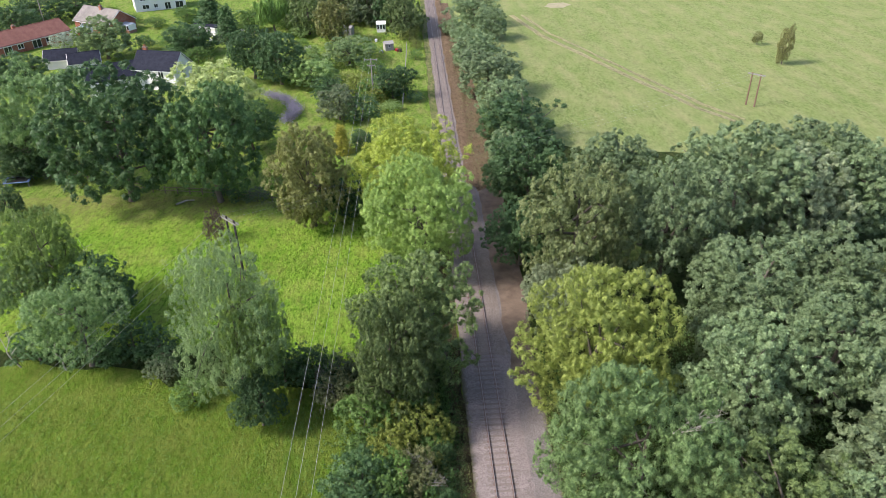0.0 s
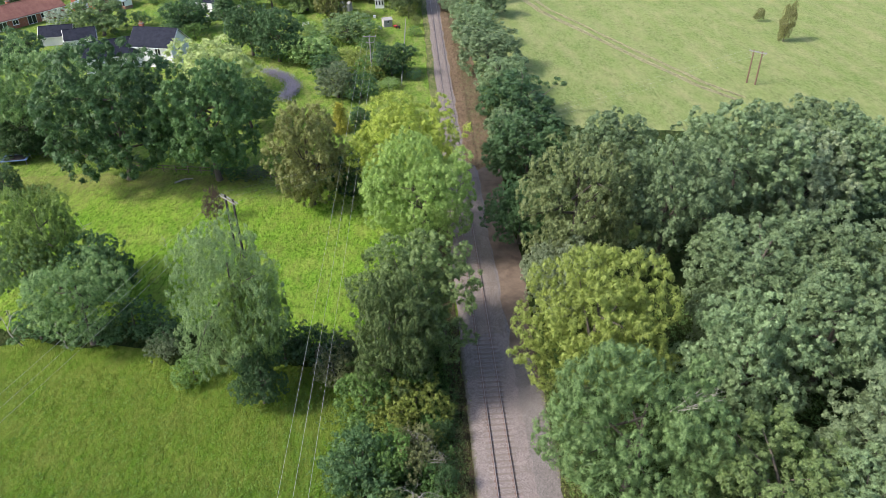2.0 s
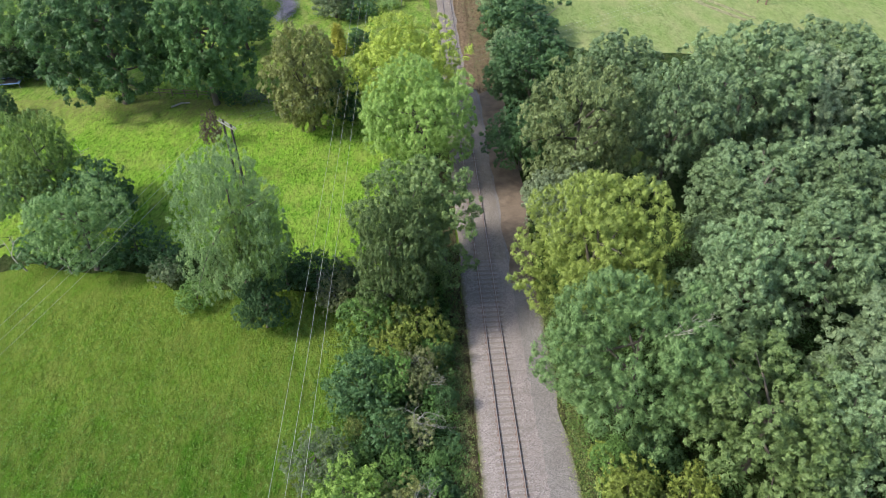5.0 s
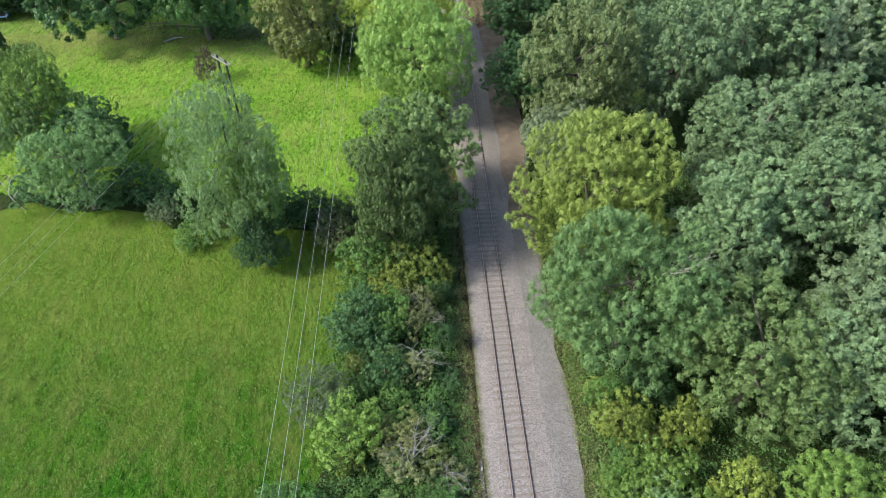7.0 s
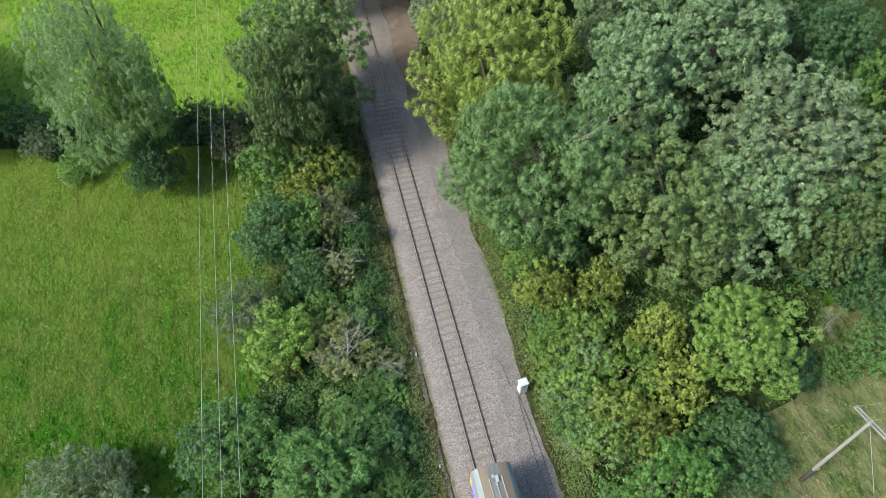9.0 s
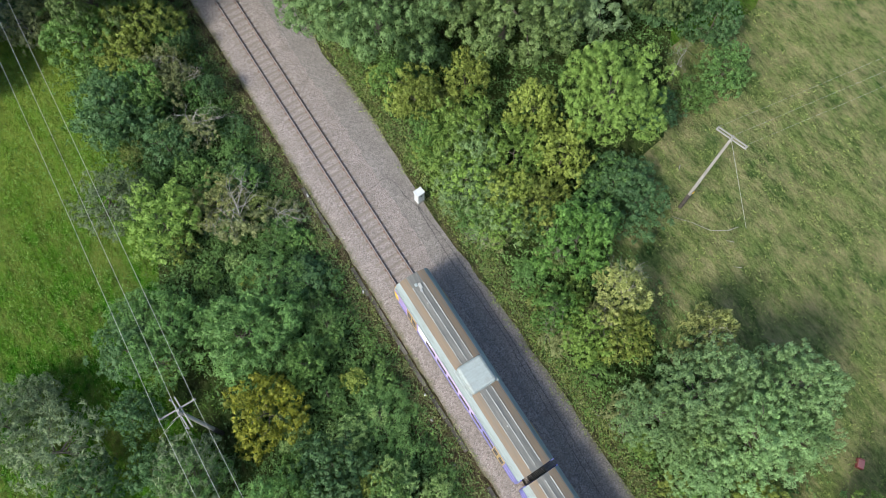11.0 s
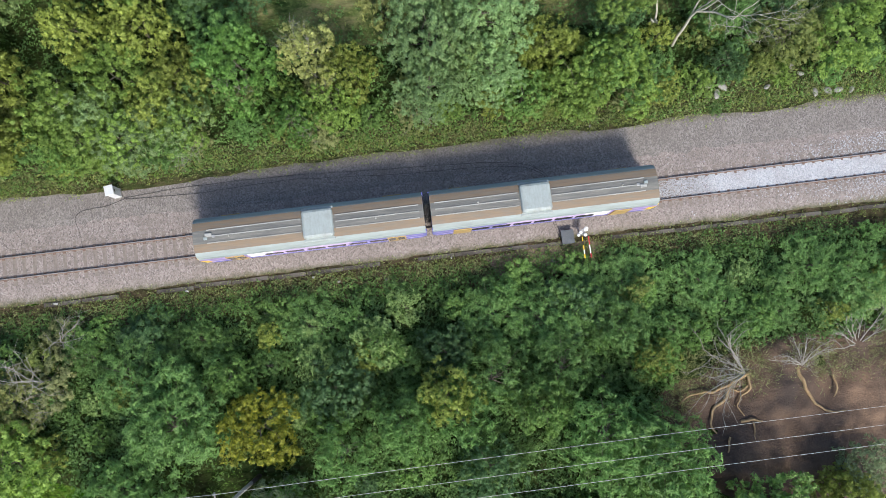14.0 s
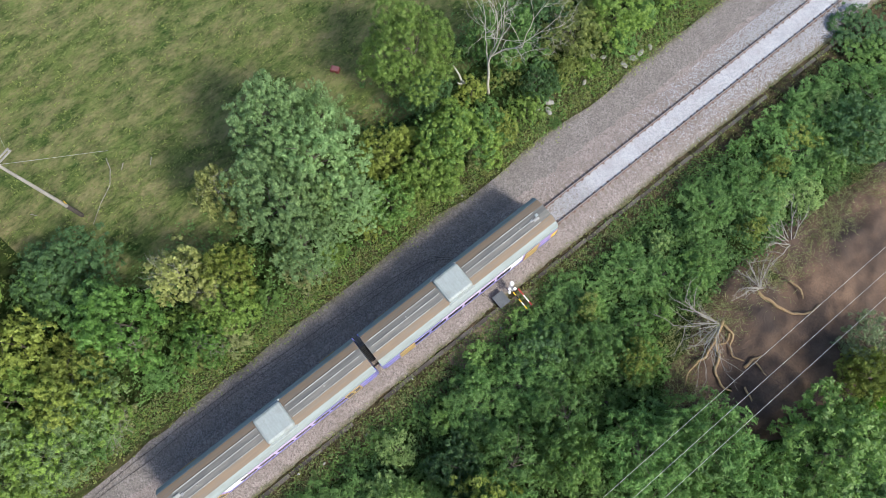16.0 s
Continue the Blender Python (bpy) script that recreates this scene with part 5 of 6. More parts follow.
# ---- houses and gardens ----
def brick_mat(name, a, b_, mortar):
    m, nt, b = blank(name, 0.85, 0, 0.2)
    br = nt.nodes.new("ShaderNodeTexBrick")
    br.inputs["Color1"].default_value, br.inputs["Color2"].default_value, br.inputs["Mortar"].default_value = (*a, 1), (*b_, 1), (*mortar, 1)
    br.inputs["Scale"].default_value = 4.4
    nt.links.new(coords(nt), br.inputs["Vector"])
    d = grain(nt, coords(nt), 0.8, 5)
    nt.links.new(mix(nt, mix(nt, 0.4, (0, 0, 0), d), br.outputs[0], tuple(0.6 * v for v in a)), b.inputs["Base Color"])
    return m


BRICK = brick_mat("red_brick", (0.30, 0.10, 0.06), (0.38, 0.15, 0.09), (0.35, 0.30, 0.26))
RENDER_W = rough_mat("white_render", (0.72, 0.72, 0.70), (0.80, 0.80, 0.78), (0.6, 0.6, 0.57), s1=0.8, s2=20, relief=0.004)
SLATE = rough_mat("dark_slate", (0.018, 0.021, 0.032), (0.032, 0.036, 0.052), (0.013, 0.014, 0.02), s1=1.2, s2=9, rough=0.85, relief=0.03, spec=0.1)
TILE_RED = rough_mat("red_roof_tile", (0.24, 0.10, 0.075), (0.32, 0.15, 0.11), (0.16, 0.08, 0.06), s1=0.8, s2=9, relief=0.04)
TILE_GREY = rough_mat("grey_roof_tile", (0.19, 0.175, 0.155), (0.28, 0.26, 0.23), (0.13, 0.12, 0.105), s1=0.7, s2=9, relief=0.04)
PVC = paint("white_plastic", (0.8, 0.8, 0.8), 0.3, (0.6, 0.6, 0.58), 0.15)


def house(label, x, y, turn, L, W, wall, rise, wmat, rmat, openings=(), chimneys=(), hang=0.35):
    """A gabled house, ridge along local x; openings: side ('s','n','e','w'), place along it, sill height, width, height, kind."""
    o = thing("house", label, "house", pose(x, y, GROUND, 0, 0, turn))
    bm = bmesh.new()
    ring = [(-W / 2, 0), (W / 2, 0), (W / 2, wall), (0, wall + rise - 0.1), (-W / 2, wall)]
    a = [[bm.verts.new((sx * L / 2, py, pz)) for py, pz in ring] for sx in (-1, 1)]
    bm.faces.new(list(reversed(a[0])))
    bm.faces.new(a[1])
    for i in range(5):
        j = (i + 1) % 5
        bm.faces.new((a[0][i], a[0][j], a[1][j], a[1][i]))
    bmesh.ops.recalc_face_normals(bm, faces=bm.faces)
    walls = part("wall", bm, wmat, o)
    slope = math.hypot(W / 2, rise)
    ang = math.degrees(math.atan2(rise, W / 2))
    for s in (-1, 1):
        m = pose(0, 0, wall + rise) @ pose(0, 0, 0, -s * ang if s > 0 else ang, 0, 0)
        y0, y1 = (0.0, slope + hang) if s > 0 else (-(slope + hang), 0.0)
        roof = part("roof", boxed(-L / 2 - 0.3, L / 2 + 0.3, y0, y1, -0.02, 0.10, m), rmat, o)
        k = slope + hang
        for row in range(int(k / 0.34)):
            t = s * (row * 0.34 + 0.17)
            part("tile_course", boxed(-L / 2 - 0.3, L / 2 + 0.3, t - 0.15, t + 0.19, 0.10, 0.118 + 0.008 * (row % 2), m), rmat, roof)
        part("gutter", boxed(-L / 2 - 0.3, L / 2 + 0.3, s * (W / 2 + hang) - 0.06, s * (W / 2 + hang) + 0.06, wall - hang * rise / (W / 2) - 0.12, wall - hang * rise / (W / 2)), PVC, o)
    part("ridge", boxed(-L / 2 - 0.3, L / 2 + 0.3, -0.12, 0.12, wall + rise + 0.06, wall + rise + 0.17, bevel=0.03), rmat, o)
    for sx in (-1, 1):
        for s in (-1, 1):
            P = [(sx * (L / 2 + 0.31), 0, wall + rise), (sx * (L / 2 + 0.31), s * (W / 2 + hang), wall - hang * rise / (W / 2))]
            part("barge_board", mesh_np("barge_board", *tube_arrays(P, [0.09, 0.09], 4)), PVC, o)
    for side, u, sill, w, h, kind in openings:
        m = {"s": pose(u, -W / 2, 0), "n": pose(u, W / 2, 0, 0, 0, 180), "e": pose(L / 2, u, 0, 0, 0, 90), "w": pose(-L / 2, u, 0, 0, 0, -90)}[side]
        bm = bmesh.new()
        for b0 in ((-w / 2, -w / 2 + 0.09, sill, sill + h), (w / 2 - 0.09, w / 2, sill, sill + h), (-w / 2, w / 2, sill, sill + 0.09), (-w / 2, w / 2, sill + h - 0.09, sill + h), (-0.045, 0.045, sill, sill + h)):
            box(bm, b0[0], b0[1], -0.06, 0.04, b0[2], b0[3], m)
        f = part("door" if kind == "door" else "window", bm, PVC, o)
        part("pane", boxed(-w / 2 + 0.05, w / 2 - 0.05, -0.03, -0.01, sill + 0.05, sill + h - 0.05, m), GLASS, f)
        if kind != "door":
            part("sill", boxed(-w / 2 - 0.1, w / 2 + 0.1, -0.16, 0.02, sill - 0.08, sill, m), PVC, f)
    for cx, cy, top in chimneys:
        c = part("chimney", boxed(cx - 0.45, cx + 0.45, cy - 0.32, cy + 0.32, wall, top, bevel=0.02), BRICK, o)
        part("cap", boxed(cx - 0.52, cx + 0.52, cy - 0.39, cy + 0.39, top, top + 0.12, bevel=0.02), CONCRETE, c)
        for k in (-0.2, 0.2):
            part("chimney_pot", cyl(0.13, 0.10, 0.45, pose(cx + k, cy, top + 0.33), 10), BRICK, c)
    return o


# white house with slate roofs: a long wing and a cross wing
house("white rendered house with dark slate roof and gable", -61.4, 154.6, -14, 9.8, 7.2, 4.6, 2.9, RENDER_W, SLATE, [("s", 1.6, 2.7, 1.3, 1.9, "door"), ("s", 1.6, 0.1, 2.4, 2.1, "door"), ("e", -0.6, 3.0, 1.0, 1.2, "window"), ("e", 0.6, 0.6, 1.2, 1.2, "window")], [(-3.4, 0.3, 8.2)])
house("white rendered wing with dark slate roof", -71.0, 152.5, 26, 12.0, 6.5, 3.3, 2.5, RENDER_W, SLATE, [("s", -3.0, 0.9, 1.4, 1.2, "window"), ("s", 0.5, 0.9, 1.4, 1.2, "window"), ("s", 3.5, 0.1, 1.6, 2.1, "door")])
house("small white outbuilding with dark slate roof", -90.5, 171.5, 12, 7.0, 5.0, 2.3, 1.7, RENDER_W, SLATE, [("w", 0.0, 0.6, 1.0, 1.2, "window")])
house("white garage with dark slate roof", -84.0, 168.5, 20, 6.5, 5.0, 2.3, 1.7, RENDER_W, SLATE, [("w", 0.0, 0.6, 1.0, 1.2, "window")])
house("red brick bungalow with red tiled roof", -107.5, 190.5, 57, 20.0, 7.6, 2.6, 2.5, BRICK, TILE_RED, [("s", -7.6, 0.1, 2.2, 2.1, "door"), ("s", -4.2, 0.9, 1.6, 1.2, "window"), ("s", 0.2, 0.1, 2.4, 2.1, "door"), ("s", 3.6, 0.9, 1.6, 1.2, "window"), ("s", 7.6, 0.9, 1.4, 1.3, "window")], [(-2.0, 0.9, 5.6)])
house("red brick bungalow with weathered grey roof", -93.5, 208.0, -32, 14.5, 9.0, 2.7, 3.0, BRICK, TILE_GREY, [("s", -4.2, 0.9, 1.5, 1.2, "window"), ("s", 3.0, 0.9, 1.6, 1.2, "window"), ("e", 0.5, 0.9, 2.0, 1.4, "window")], [(0.4, -0.6, 6.4)])
house("white rendered house with several windows", -86.0, 234.0, 24, 15.0, 8.0, 5.2, 2.8, RENDER_W, TILE_GREY, [("s", -5.0, 3.2, 1.6, 1.2, "window"), ("s", -1.0, 3.2, 1.2, 1.2, "window"), ("s", -4.5, 0.7, 2.0, 1.3, "window"), ("s", -1.5, 0.8, 1.2, 1.2, "window"), ("s", 2.0, 0.1, 1.8, 2.1, "door"), ("s", 5.5, 0.1, 2.4, 2.1, "door"), ("w", 0.0, 0.6, 1.0, 1.2, "window")])

for x, y, turn, w, d in ((-86.2, 203.6, -32, 5.0, 2.6), (-96.5, 200.8, -32, 3.6, 2.4)):
    o = thing("conservatory", "glazed lean-to with a pale blue-grey roof", "conservatory", pose(x, y, GROUND, 0, 0, turn))
    part("wall", boxed(-w / 2, w / 2, -d / 2, d / 2, 0, 0.8), BRICK, o)
    for u in np.linspace(-w / 2 + 0.3, w / 2 - 0.3, 5):
        f = part("window", boxed(u - 0.34, u + 0.34, -d / 2 + 0.02, d / 2 - 0.02, 0.8, 2.2), PVC, o)
        part("pane", boxed(u - 0.3, u + 0.3, -d / 2, d / 2, 0.88, 2.12), GLASS, f)
    part("roof", boxed(-w / 2 - 0.1, w / 2 + 0.1, -d / 2 - 0.15, d / 2 + 0.1, 2.2, 2.3, pose(0, 0, 0, 6, 0, 0)), paint("blue_grey_sheet", (0.24, 0.30, 0.36), 0.3), o)

annex = thing("garden_building", "low flat-roofed white garden building", "garden building", pose(-62.8, 198.5, GROUND, 0, 0, -24))
part("wall", boxed(-4.2, 4.2, -1.6, 1.6, 0, 2.3), RENDER_W, annex)
part("roof", boxed(-4.4, 4.4, -1.8, 1.8, 2.3, 2.48), SLATE, annex)
part("fascia", boxed(-4.45, 4.45, -1.86, -1.78, 2.24, 2.5), PVC, annex)
GREY_WOOD = rough_mat("silvered_wood", (0.30, 0.29, 0.27), (0.42, 0.41, 0.38), (0.2, 0.19, 0.17), s1=2, s2=20, stretch=(5, 5, 0.5))
BROWN_WOOD = rough_mat("brown_fence_wood", (0.16, 0.12, 0.085), (0.24, 0.185, 0.14), (0.1, 0.08, 0.06), s1=2, s2=20, stretch=(5, 5, 0.5))


def shed(label, x, y, turn, L, W, H, wm, rm, windows=0):
    o = thing("shed", label, "shed", pose(x, y, GROUND, 0, 0, turn))
    part("wall", boxed(-L / 2, L / 2, -W / 2, W / 2, 0, H), wm, o)
    for s in (-1, 1):
        m = pose(0, 0, H + 0.55) @ pose(0, 0, 0, -s * 26, 0, 0)
        part("roof", boxed(-L / 2 - 0.12, L / 2 + 0.12, min(0, s * (W / 2 + 0.3)), max(0, s * (W / 2 + 0.3)), -0.05, 0.03, m), rm, o)
    for k in range(windows):
        u = -L / 2 + (k + 0.5) * L / windows
        w = part("window", boxed(u - 0.28, u + 0.28, -W / 2 - 0.03, -W / 2 + 0.02, 0.8, H - 0.15), PVC, o)
        part("pane", boxed(u - 0.22, u + 0.22, -W / 2 - 0.04, -W / 2 - 0.02, 0.9, H - 0.25), GLASS, w)
    return o


shed("white summerhouse with glazed front", -14.7, 197.0, 0, 2.4, 2.4, 2.3, PVC, WHITE, 3)
shed("small grey garden shed", -23.6, 194.6, -20, 2.6, 2.0, 1.9, GREY_WOOD, GREY_WOOD)
shed("pale wooden playhouse beside the garden fence", -12.4, 178.4, 20, 2.2, 1.8, 1.7, GREY_WOOD, GREY_WOOD, 1)
# garden oddments
for x, y, c, lab in ((-10.2, 176.8, RED, "red plastic slide in the garden"), (-9.6, 176.2, BLACK, "dark bin in the garden"), (-14.2, 176.0, POD, "pale blue plastic tub in the garden"), (-15.8, 186.5, WHITE, "white garden table on the lawn"), (-13.3, 181.0, WHITE, "white garden chair on the lawn")):
    o = thing("garden_item", lab, "garden item", pose(x, y, GROUND, 0, 0, x * 40))
    part("top", boxed(-0.5, 0.5, -0.35, 0.35, 0.5, 0.62, bevel=0.03), c, o)
    for sx in (-0.4, 0.4):
        part("leg", boxed(sx - 0.05, sx + 0.05, -0.3, 0.3, 0, 0.5), c, o)
wm = thing("garden_windmill", "small white ornamental windmill", "ornament", pose(-59.1, 187.4, GROUND))
part("tower", cyl(0.5, 0.25, 1.6, pose(0, 0, 0.8), 8), RENDER_W, wm)
for a in (20, 110):
    part("sail", boxed(-1.1, 1.1, -0.45, -0.40, -0.09, 0.09, pose(0, 0, 1.6) @ pose(0, 0, 0, 0, a, 0)), WHITE, wm)
for x, y, w in ((-57.0, 190.0, 1.6), (-55.5, 192.5, 1.2), (-58.0, 192.0, 1.4), (-53.5, 193.5, 1.8)):
    o = thing("compost_box", "weathered wooden garden box", "garden box", pose(x, y, GROUND, 0, 0, 25))
    part("box", boxed(-w / 2, w / 2, -0.6, 0.6, 0, 1.1, bevel=0.02), BROWN_WOOD, o)
    part("lid", boxed(-w / 2 - 0.06, w / 2 + 0.06, -0.66, 0.66, 1.1, 1.16), CONCRETE, o)
for x, y, s in ((-53.0, 200.0, 1.0), (-33.0, 180.5, 0.6), (-41.5, 180.0, 0.5)):
    o = thing("garden_bench", "white garden bench on the lawn", "bench", pose(x, y, GROUND, 0, 0, 30))
    part("seat", boxed(-0.9, 0.9, -0.25, 0.25, 0.42, 0.48), WHITE, o)
    part("back", boxed(-0.9, 0.9, 0.22, 0.28, 0.48, 0.9), WHITE, o)
    for sx in (-0.8, 0.8):
        part("leg", boxed(sx - 0.04, sx + 0.04, -0.22, 0.22, 0, 0.42), WHITE, o)

car = thing("car", "white hatchback parked beside a bungalow", "car", pose(-98.3, 203.3, GROUND, 0, 0, 35))
bm = boxed(-2.0, 2.0, -0.85, 0.85, 0.28, 0.85, bevel=0.12)
box(bm, -1.6, 0.8, -0.72, 0.72, 0.8, 1.42, None, 0.2)
part("body", bm, WHITE, car)
for s in (-1, 1):
    part("side_window", boxed(-1.35, 0.55, s * 0.72 - 0.01, s * 0.72 + 0.015, 0.95, 1.3), GLASS, car)
    for xx in (-1.25, 1.25):
        w = part("wheel", cyl(0.31, 0.31, 0.2, pose(xx, s * 0.78, 0.31, 90), 18), RUBBER, car)
        part("rim", cyl(0.19, 0.19, 0.22, pose(xx, s * 0.78, 0.31, 90), 12), STEEL, w)
part("windscreen", boxed(0.62, 0.66, -0.6, 0.6, 0.92, 1.3, pose(0.2, 0, 0, 0, -14, 0)), GLASS, car)

tr = thing("trampoline", "rectangular trampoline with blue edge pads in the field", "trampoline", pose(-70.8, 105.2, GROUND, 0, 0, 8))
part("mat", boxed(-1.6, 1.6, -1.0, 1.0, 0.82, 0.84), RUBBER, tr)
PAD = paint("blue_pad", (0.12, 0.20, 0.36), 0.5)
for b0 in ((-2.0, 2.0, -1.35, -1.0), (-2.0, 2.0, 1.0, 1.35), (-2.0, -1.6, -1.0, 1.0), (1.6, 2.0, -1.0, 1.0)):
    part("edge_pad", boxed(*b0, 0.80, 0.88, bevel=0.02), PAD, tr)
for sx in (-1.8, 1.8):
    for sy in (-1.2, 1.2):
        part("leg", boxed(sx - 0.04, sx + 0.04, sy - 0.04, sy + 0.04, 0, 0.8), STEEL, tr)

# fences
def fence(points, label, H=1.2, gap=2.0, rails=2, mat_=BROWN_WOOD):
    o = thing("fence", label, "fence")
    for (x0, y0), (x1, y1) in zip(points, points[1:]):
        d = math.hypot(x1 - x0, y1 - y0)
        n = max(1, round(d / gap))
        a = math.degrees(math.atan2(y1 - y0, x1 - x0))
        for k in range(n):
            t = k / n
            part("post", boxed(-0.06, 0.06, -0.06, 0.06, 0, H, pose(x0 + (x1 - x0) * t, y0 + (y1 - y0) * t, GROUND, 0, 0, a)), mat_, o)
        for r in range(rails):
            z = GROUND + H * (0.9 - 0.45 * r)
            part("rail", boxed(0, d, -0.02, 0.02, -0.05, 0.05, pose(x0, y0, z, 0, 0, a)), mat_, o)


fence([(-78, 110.5), (-62, 107), (-48, 100.5), (-36, 98.5), (-27, 96), (-20, 93)], "post and rail fence between field and garden")
fence([(-8.75, 135.5), (-8.2, 158), (-7.7, 180)], "boarded garden fence along the railway", 1.7, 1.8, 3, GREY_WOOD)
fence([(-54.5, 189), (-50.5, 193.5), (-48.5, 197)], "dark wooden garden fence", 1.5, 1.2, 3)

# lavender bed
lav = thing("lavender_bed", "curved garden bed of purple lavender", "flower bed", kind="stuff")
_rng = np.random.default_rng(8)
_t = _rng.uniform(0, 1, 900)
_c = np.stack([np.interp(_t, [0, 0.3, 0.6, 1], [-37.5, -33.0, -29.8, -31.3]), np.interp(_t, [0, 0.3, 0.6, 1], [145, 141.5, 135, 128.5])], 1) + _rng.normal(0, 0.6, (900, 2))
_P = np.column_stack([_c, GROUND + _rng.uniform(0.2, 0.9, 900)])
_N = np.array([0, 0, 1.0]) + 0.5 * _rng.normal(size=_P.shape)
part("flower_mass", mesh_np("flowers", *rosettes(_rng, _P, _N, 6, 0.55, 0.12, -0.4), [LEAF["lavender"]]), None, lav)

# ---- trees and shrubs ----
tree("ash", "yellow_ash", 9.3, 48.9, 8.0, 15.5)
_o = tree("ash", "green_ash", 9.8, 37.0, 7.6, 15)
for _k, _at in enumerate(((12.6, 36.0, 10.6), (13.8, 37.6, 9.8), (11.2, 35.2, 11.2))):
    _b = part("bare_branch", mesh_np("bare_branch", *limbs(40 + _k, [(0.6, -0.3, 0.9), (0.9, 0.2, 0.7), (0.2, -0.6, 1.0)], 2.2, 0.045, 2), [PALE_BARK], True), None, _o, "bare pale branch")
    _b.matrix_basis = Matrix.LocRotScale(_o.location, _o.rotation_euler, _o.scale).inverted() @ Matrix.Translation(_at)
tree("broad", "chestnut", 11.6, 67.7, 7.1, 18.8)
tree("broad", "maple", 22.4, 68.6, 7.1, 17.3)
tree("broad", "maple", 33.9, 77.3, 8.9, 17.4)
tree("broad", "maple", 46.9, 85.3, 8.1, 15)
tree("broad", "silver_maple", 43.1, 78.1, 6.4, 14)
tree("broad", "maple", 51.7, 80.8, 7.4, 14)
tree("broad", "maple", 27.4, 56.2, 7.8, 14.6)
tree("broad", "maple", 36.0, 55.6, 7.8, 14.7)
tree("broad", "maple", 23.2, 52.4, 3.6, 11)
tree("broad", "oak", 18.4, 30.9, 6.6, 12.5)
tree("broad", "maple", 25.0, 29.0, 5.4, 11.5)
tree("broad", "oak_grey", 31.1, 35.3, 7.8, 13)
tree("broad", "oak", 31.1, 26.2, 4.1, 10)
tree("broad", "maple", 21.6, 44.4, 6.1, 14)
tree("broad", "maple", 31.1, 47.9, 7.0, 14)
tree("broad", "dark", 44.9, 48.1, 4.9, 10)
tree("broad", "dark", 37.3, 30.2, 3.4, 9)
tree("far", "hazel", 47.3, 43.7, 3.0, 8)
shrub("dark", 33.3, 21.6, 2.5, 5)
shrub("bush", 31.6, 17.6, 2.4, 4)
shrub("hazel", 27.9, 17.3, 1.9, 3)
shrub("dark", 17.8, 14.2, 2.7, 3)
shrub("bush", 13.6, 12.3, 2.5, 5)
tree("broad", "dark", 9.8, 92.7, 6.8, 11)
tree("broad", "dark", 6.5, 75.9, 4.7, 9)
tree("broad", "maple", 21.7, 89.4, 6.2, 12)
tree("broad", "silver_maple", 8.9, 61.1, 4.7, 10)
tree("far", "maple", 9.4, 142.9, 8.0, 9)
tree("far", "dark", 12.6, 116.9, 7.2, 9)
tree("far", "maple", 8.1, 175.4, 4.9, 7)
tree("far", "maple", 11.2, 201.0, 7.8, 9)
tree("far", "maple", 8.7, 106.1, 4.1, 7)
tree("ash", "lime_ash", -7.4, 90.1, 8.2, 15.2)
tree("ash", "pale_ash", -5.9, 75.7, 8.0, 15.5)
tree("broad", "oak", -6.8, 55.9, 6.7, 13.8)
tree("broad", "oak", -9.5, 49.0, 4.5, 14.8)
tree("willow", "sallow", -24.3, 52.4, 5.7, 20.0)
tree("broad", "dark", -22.1, 49.2, 3.0, 7)
tree("ash", "pale_ash", -22.4, 51.9, 3.2, 14.3)
tree("ash", "green_ash", -42.0, 59.1, 5.1, 11.2)
tree("broad", "dark", -42.8, 66.5, 4.2, 9)
tree("ash", "green_ash", -51.4, 66.7, 4.2, 10)
tree("airy", "pale_ash", -49.3, 69.0, 4.9, 14.7)
tree("far", "dark", -66.9, 93.8, 2.7, 5)
tree("broad", "dark", -50.4, 98.0, 9.7, 21)
tree("broad", "ash_dark", -36.6, 96.7, 8.1, 19.2)
tree("ash", "green_ash", -65.8, 108.3, 9.0, 18.8)
tree("far", "willow_pale", -44.7, 131.9, 8.3, 12)
tree("broad", "ash_dark", -35.3, 116.6, 4.9, 9)
tree("broad", "brown", -21.3, 87.8, 5.8, 15.2)
tree("far", "dark", -17.8, 91.4, 4.0, 7)
tree("broad", "dark", -42.2, 157.6, 6.0, 11.5)
tree("broad", "dark", -35.6, 152.8, 6.2, 11.5)
tree("far", "light", -28.4, 150.5, 6.0, 7.0)
tree("far", "sallow", -21.5, 166.4, 5.8, 6.5)
shrub("yellow", -18.5, 144.8, 4.7, 5)
tree("far", "dark", -10.8, 141.6, 4.6, 7.5)
tree("far", "grey_leaf", -21.0, 130.0, 4.6, 6.5)
shrub("dark", -16.6, 129.2, 3.8, 5)
tree("conifer", "gold", -19.3, 113.8, 1.5, 5)
tree("far", "dark", -16.0, 116.6, 2.2, 3)
shrub("hazel", -34.2, 179.6, 1.9, 3)
tree("weep", "willow_green", -43.7, 195.5, 5.0, 11)
tree("conifer", "dark", -54.8, 189.9, 2.9, 9)
tree("conifer", "dark", -62.5, 203.8, 3.8, 9)
tree("far", "oak", -34.3, 195.4, 5.8, 13)
tree("far", "brown", -27.0, 187.2, 5.0, 11)
tree("far", "grey_leaf", -18.6, 205.0, 6.0, 10)
tree("far", "oak", -8.2, 190.7, 5.8, 10)
tree("far", "dark", -12.1, 204.0, 6.1, 12)
tree("far", "oak", -8.0, 197.5, 5.0, 13)
tree("far", "brown", -26.5, 212.0, 6.0, 13)
tree("far", "grey_leaf", -18.0, 213.0, 6.5, 11)
tree("far", "oak", -38.0, 216.0, 6.0, 13)
tree("far", "dark", -61.0, 178.5, 5.5, 9)
tree("far", "hazel", -46.5, 216.0, 5.0, 9)
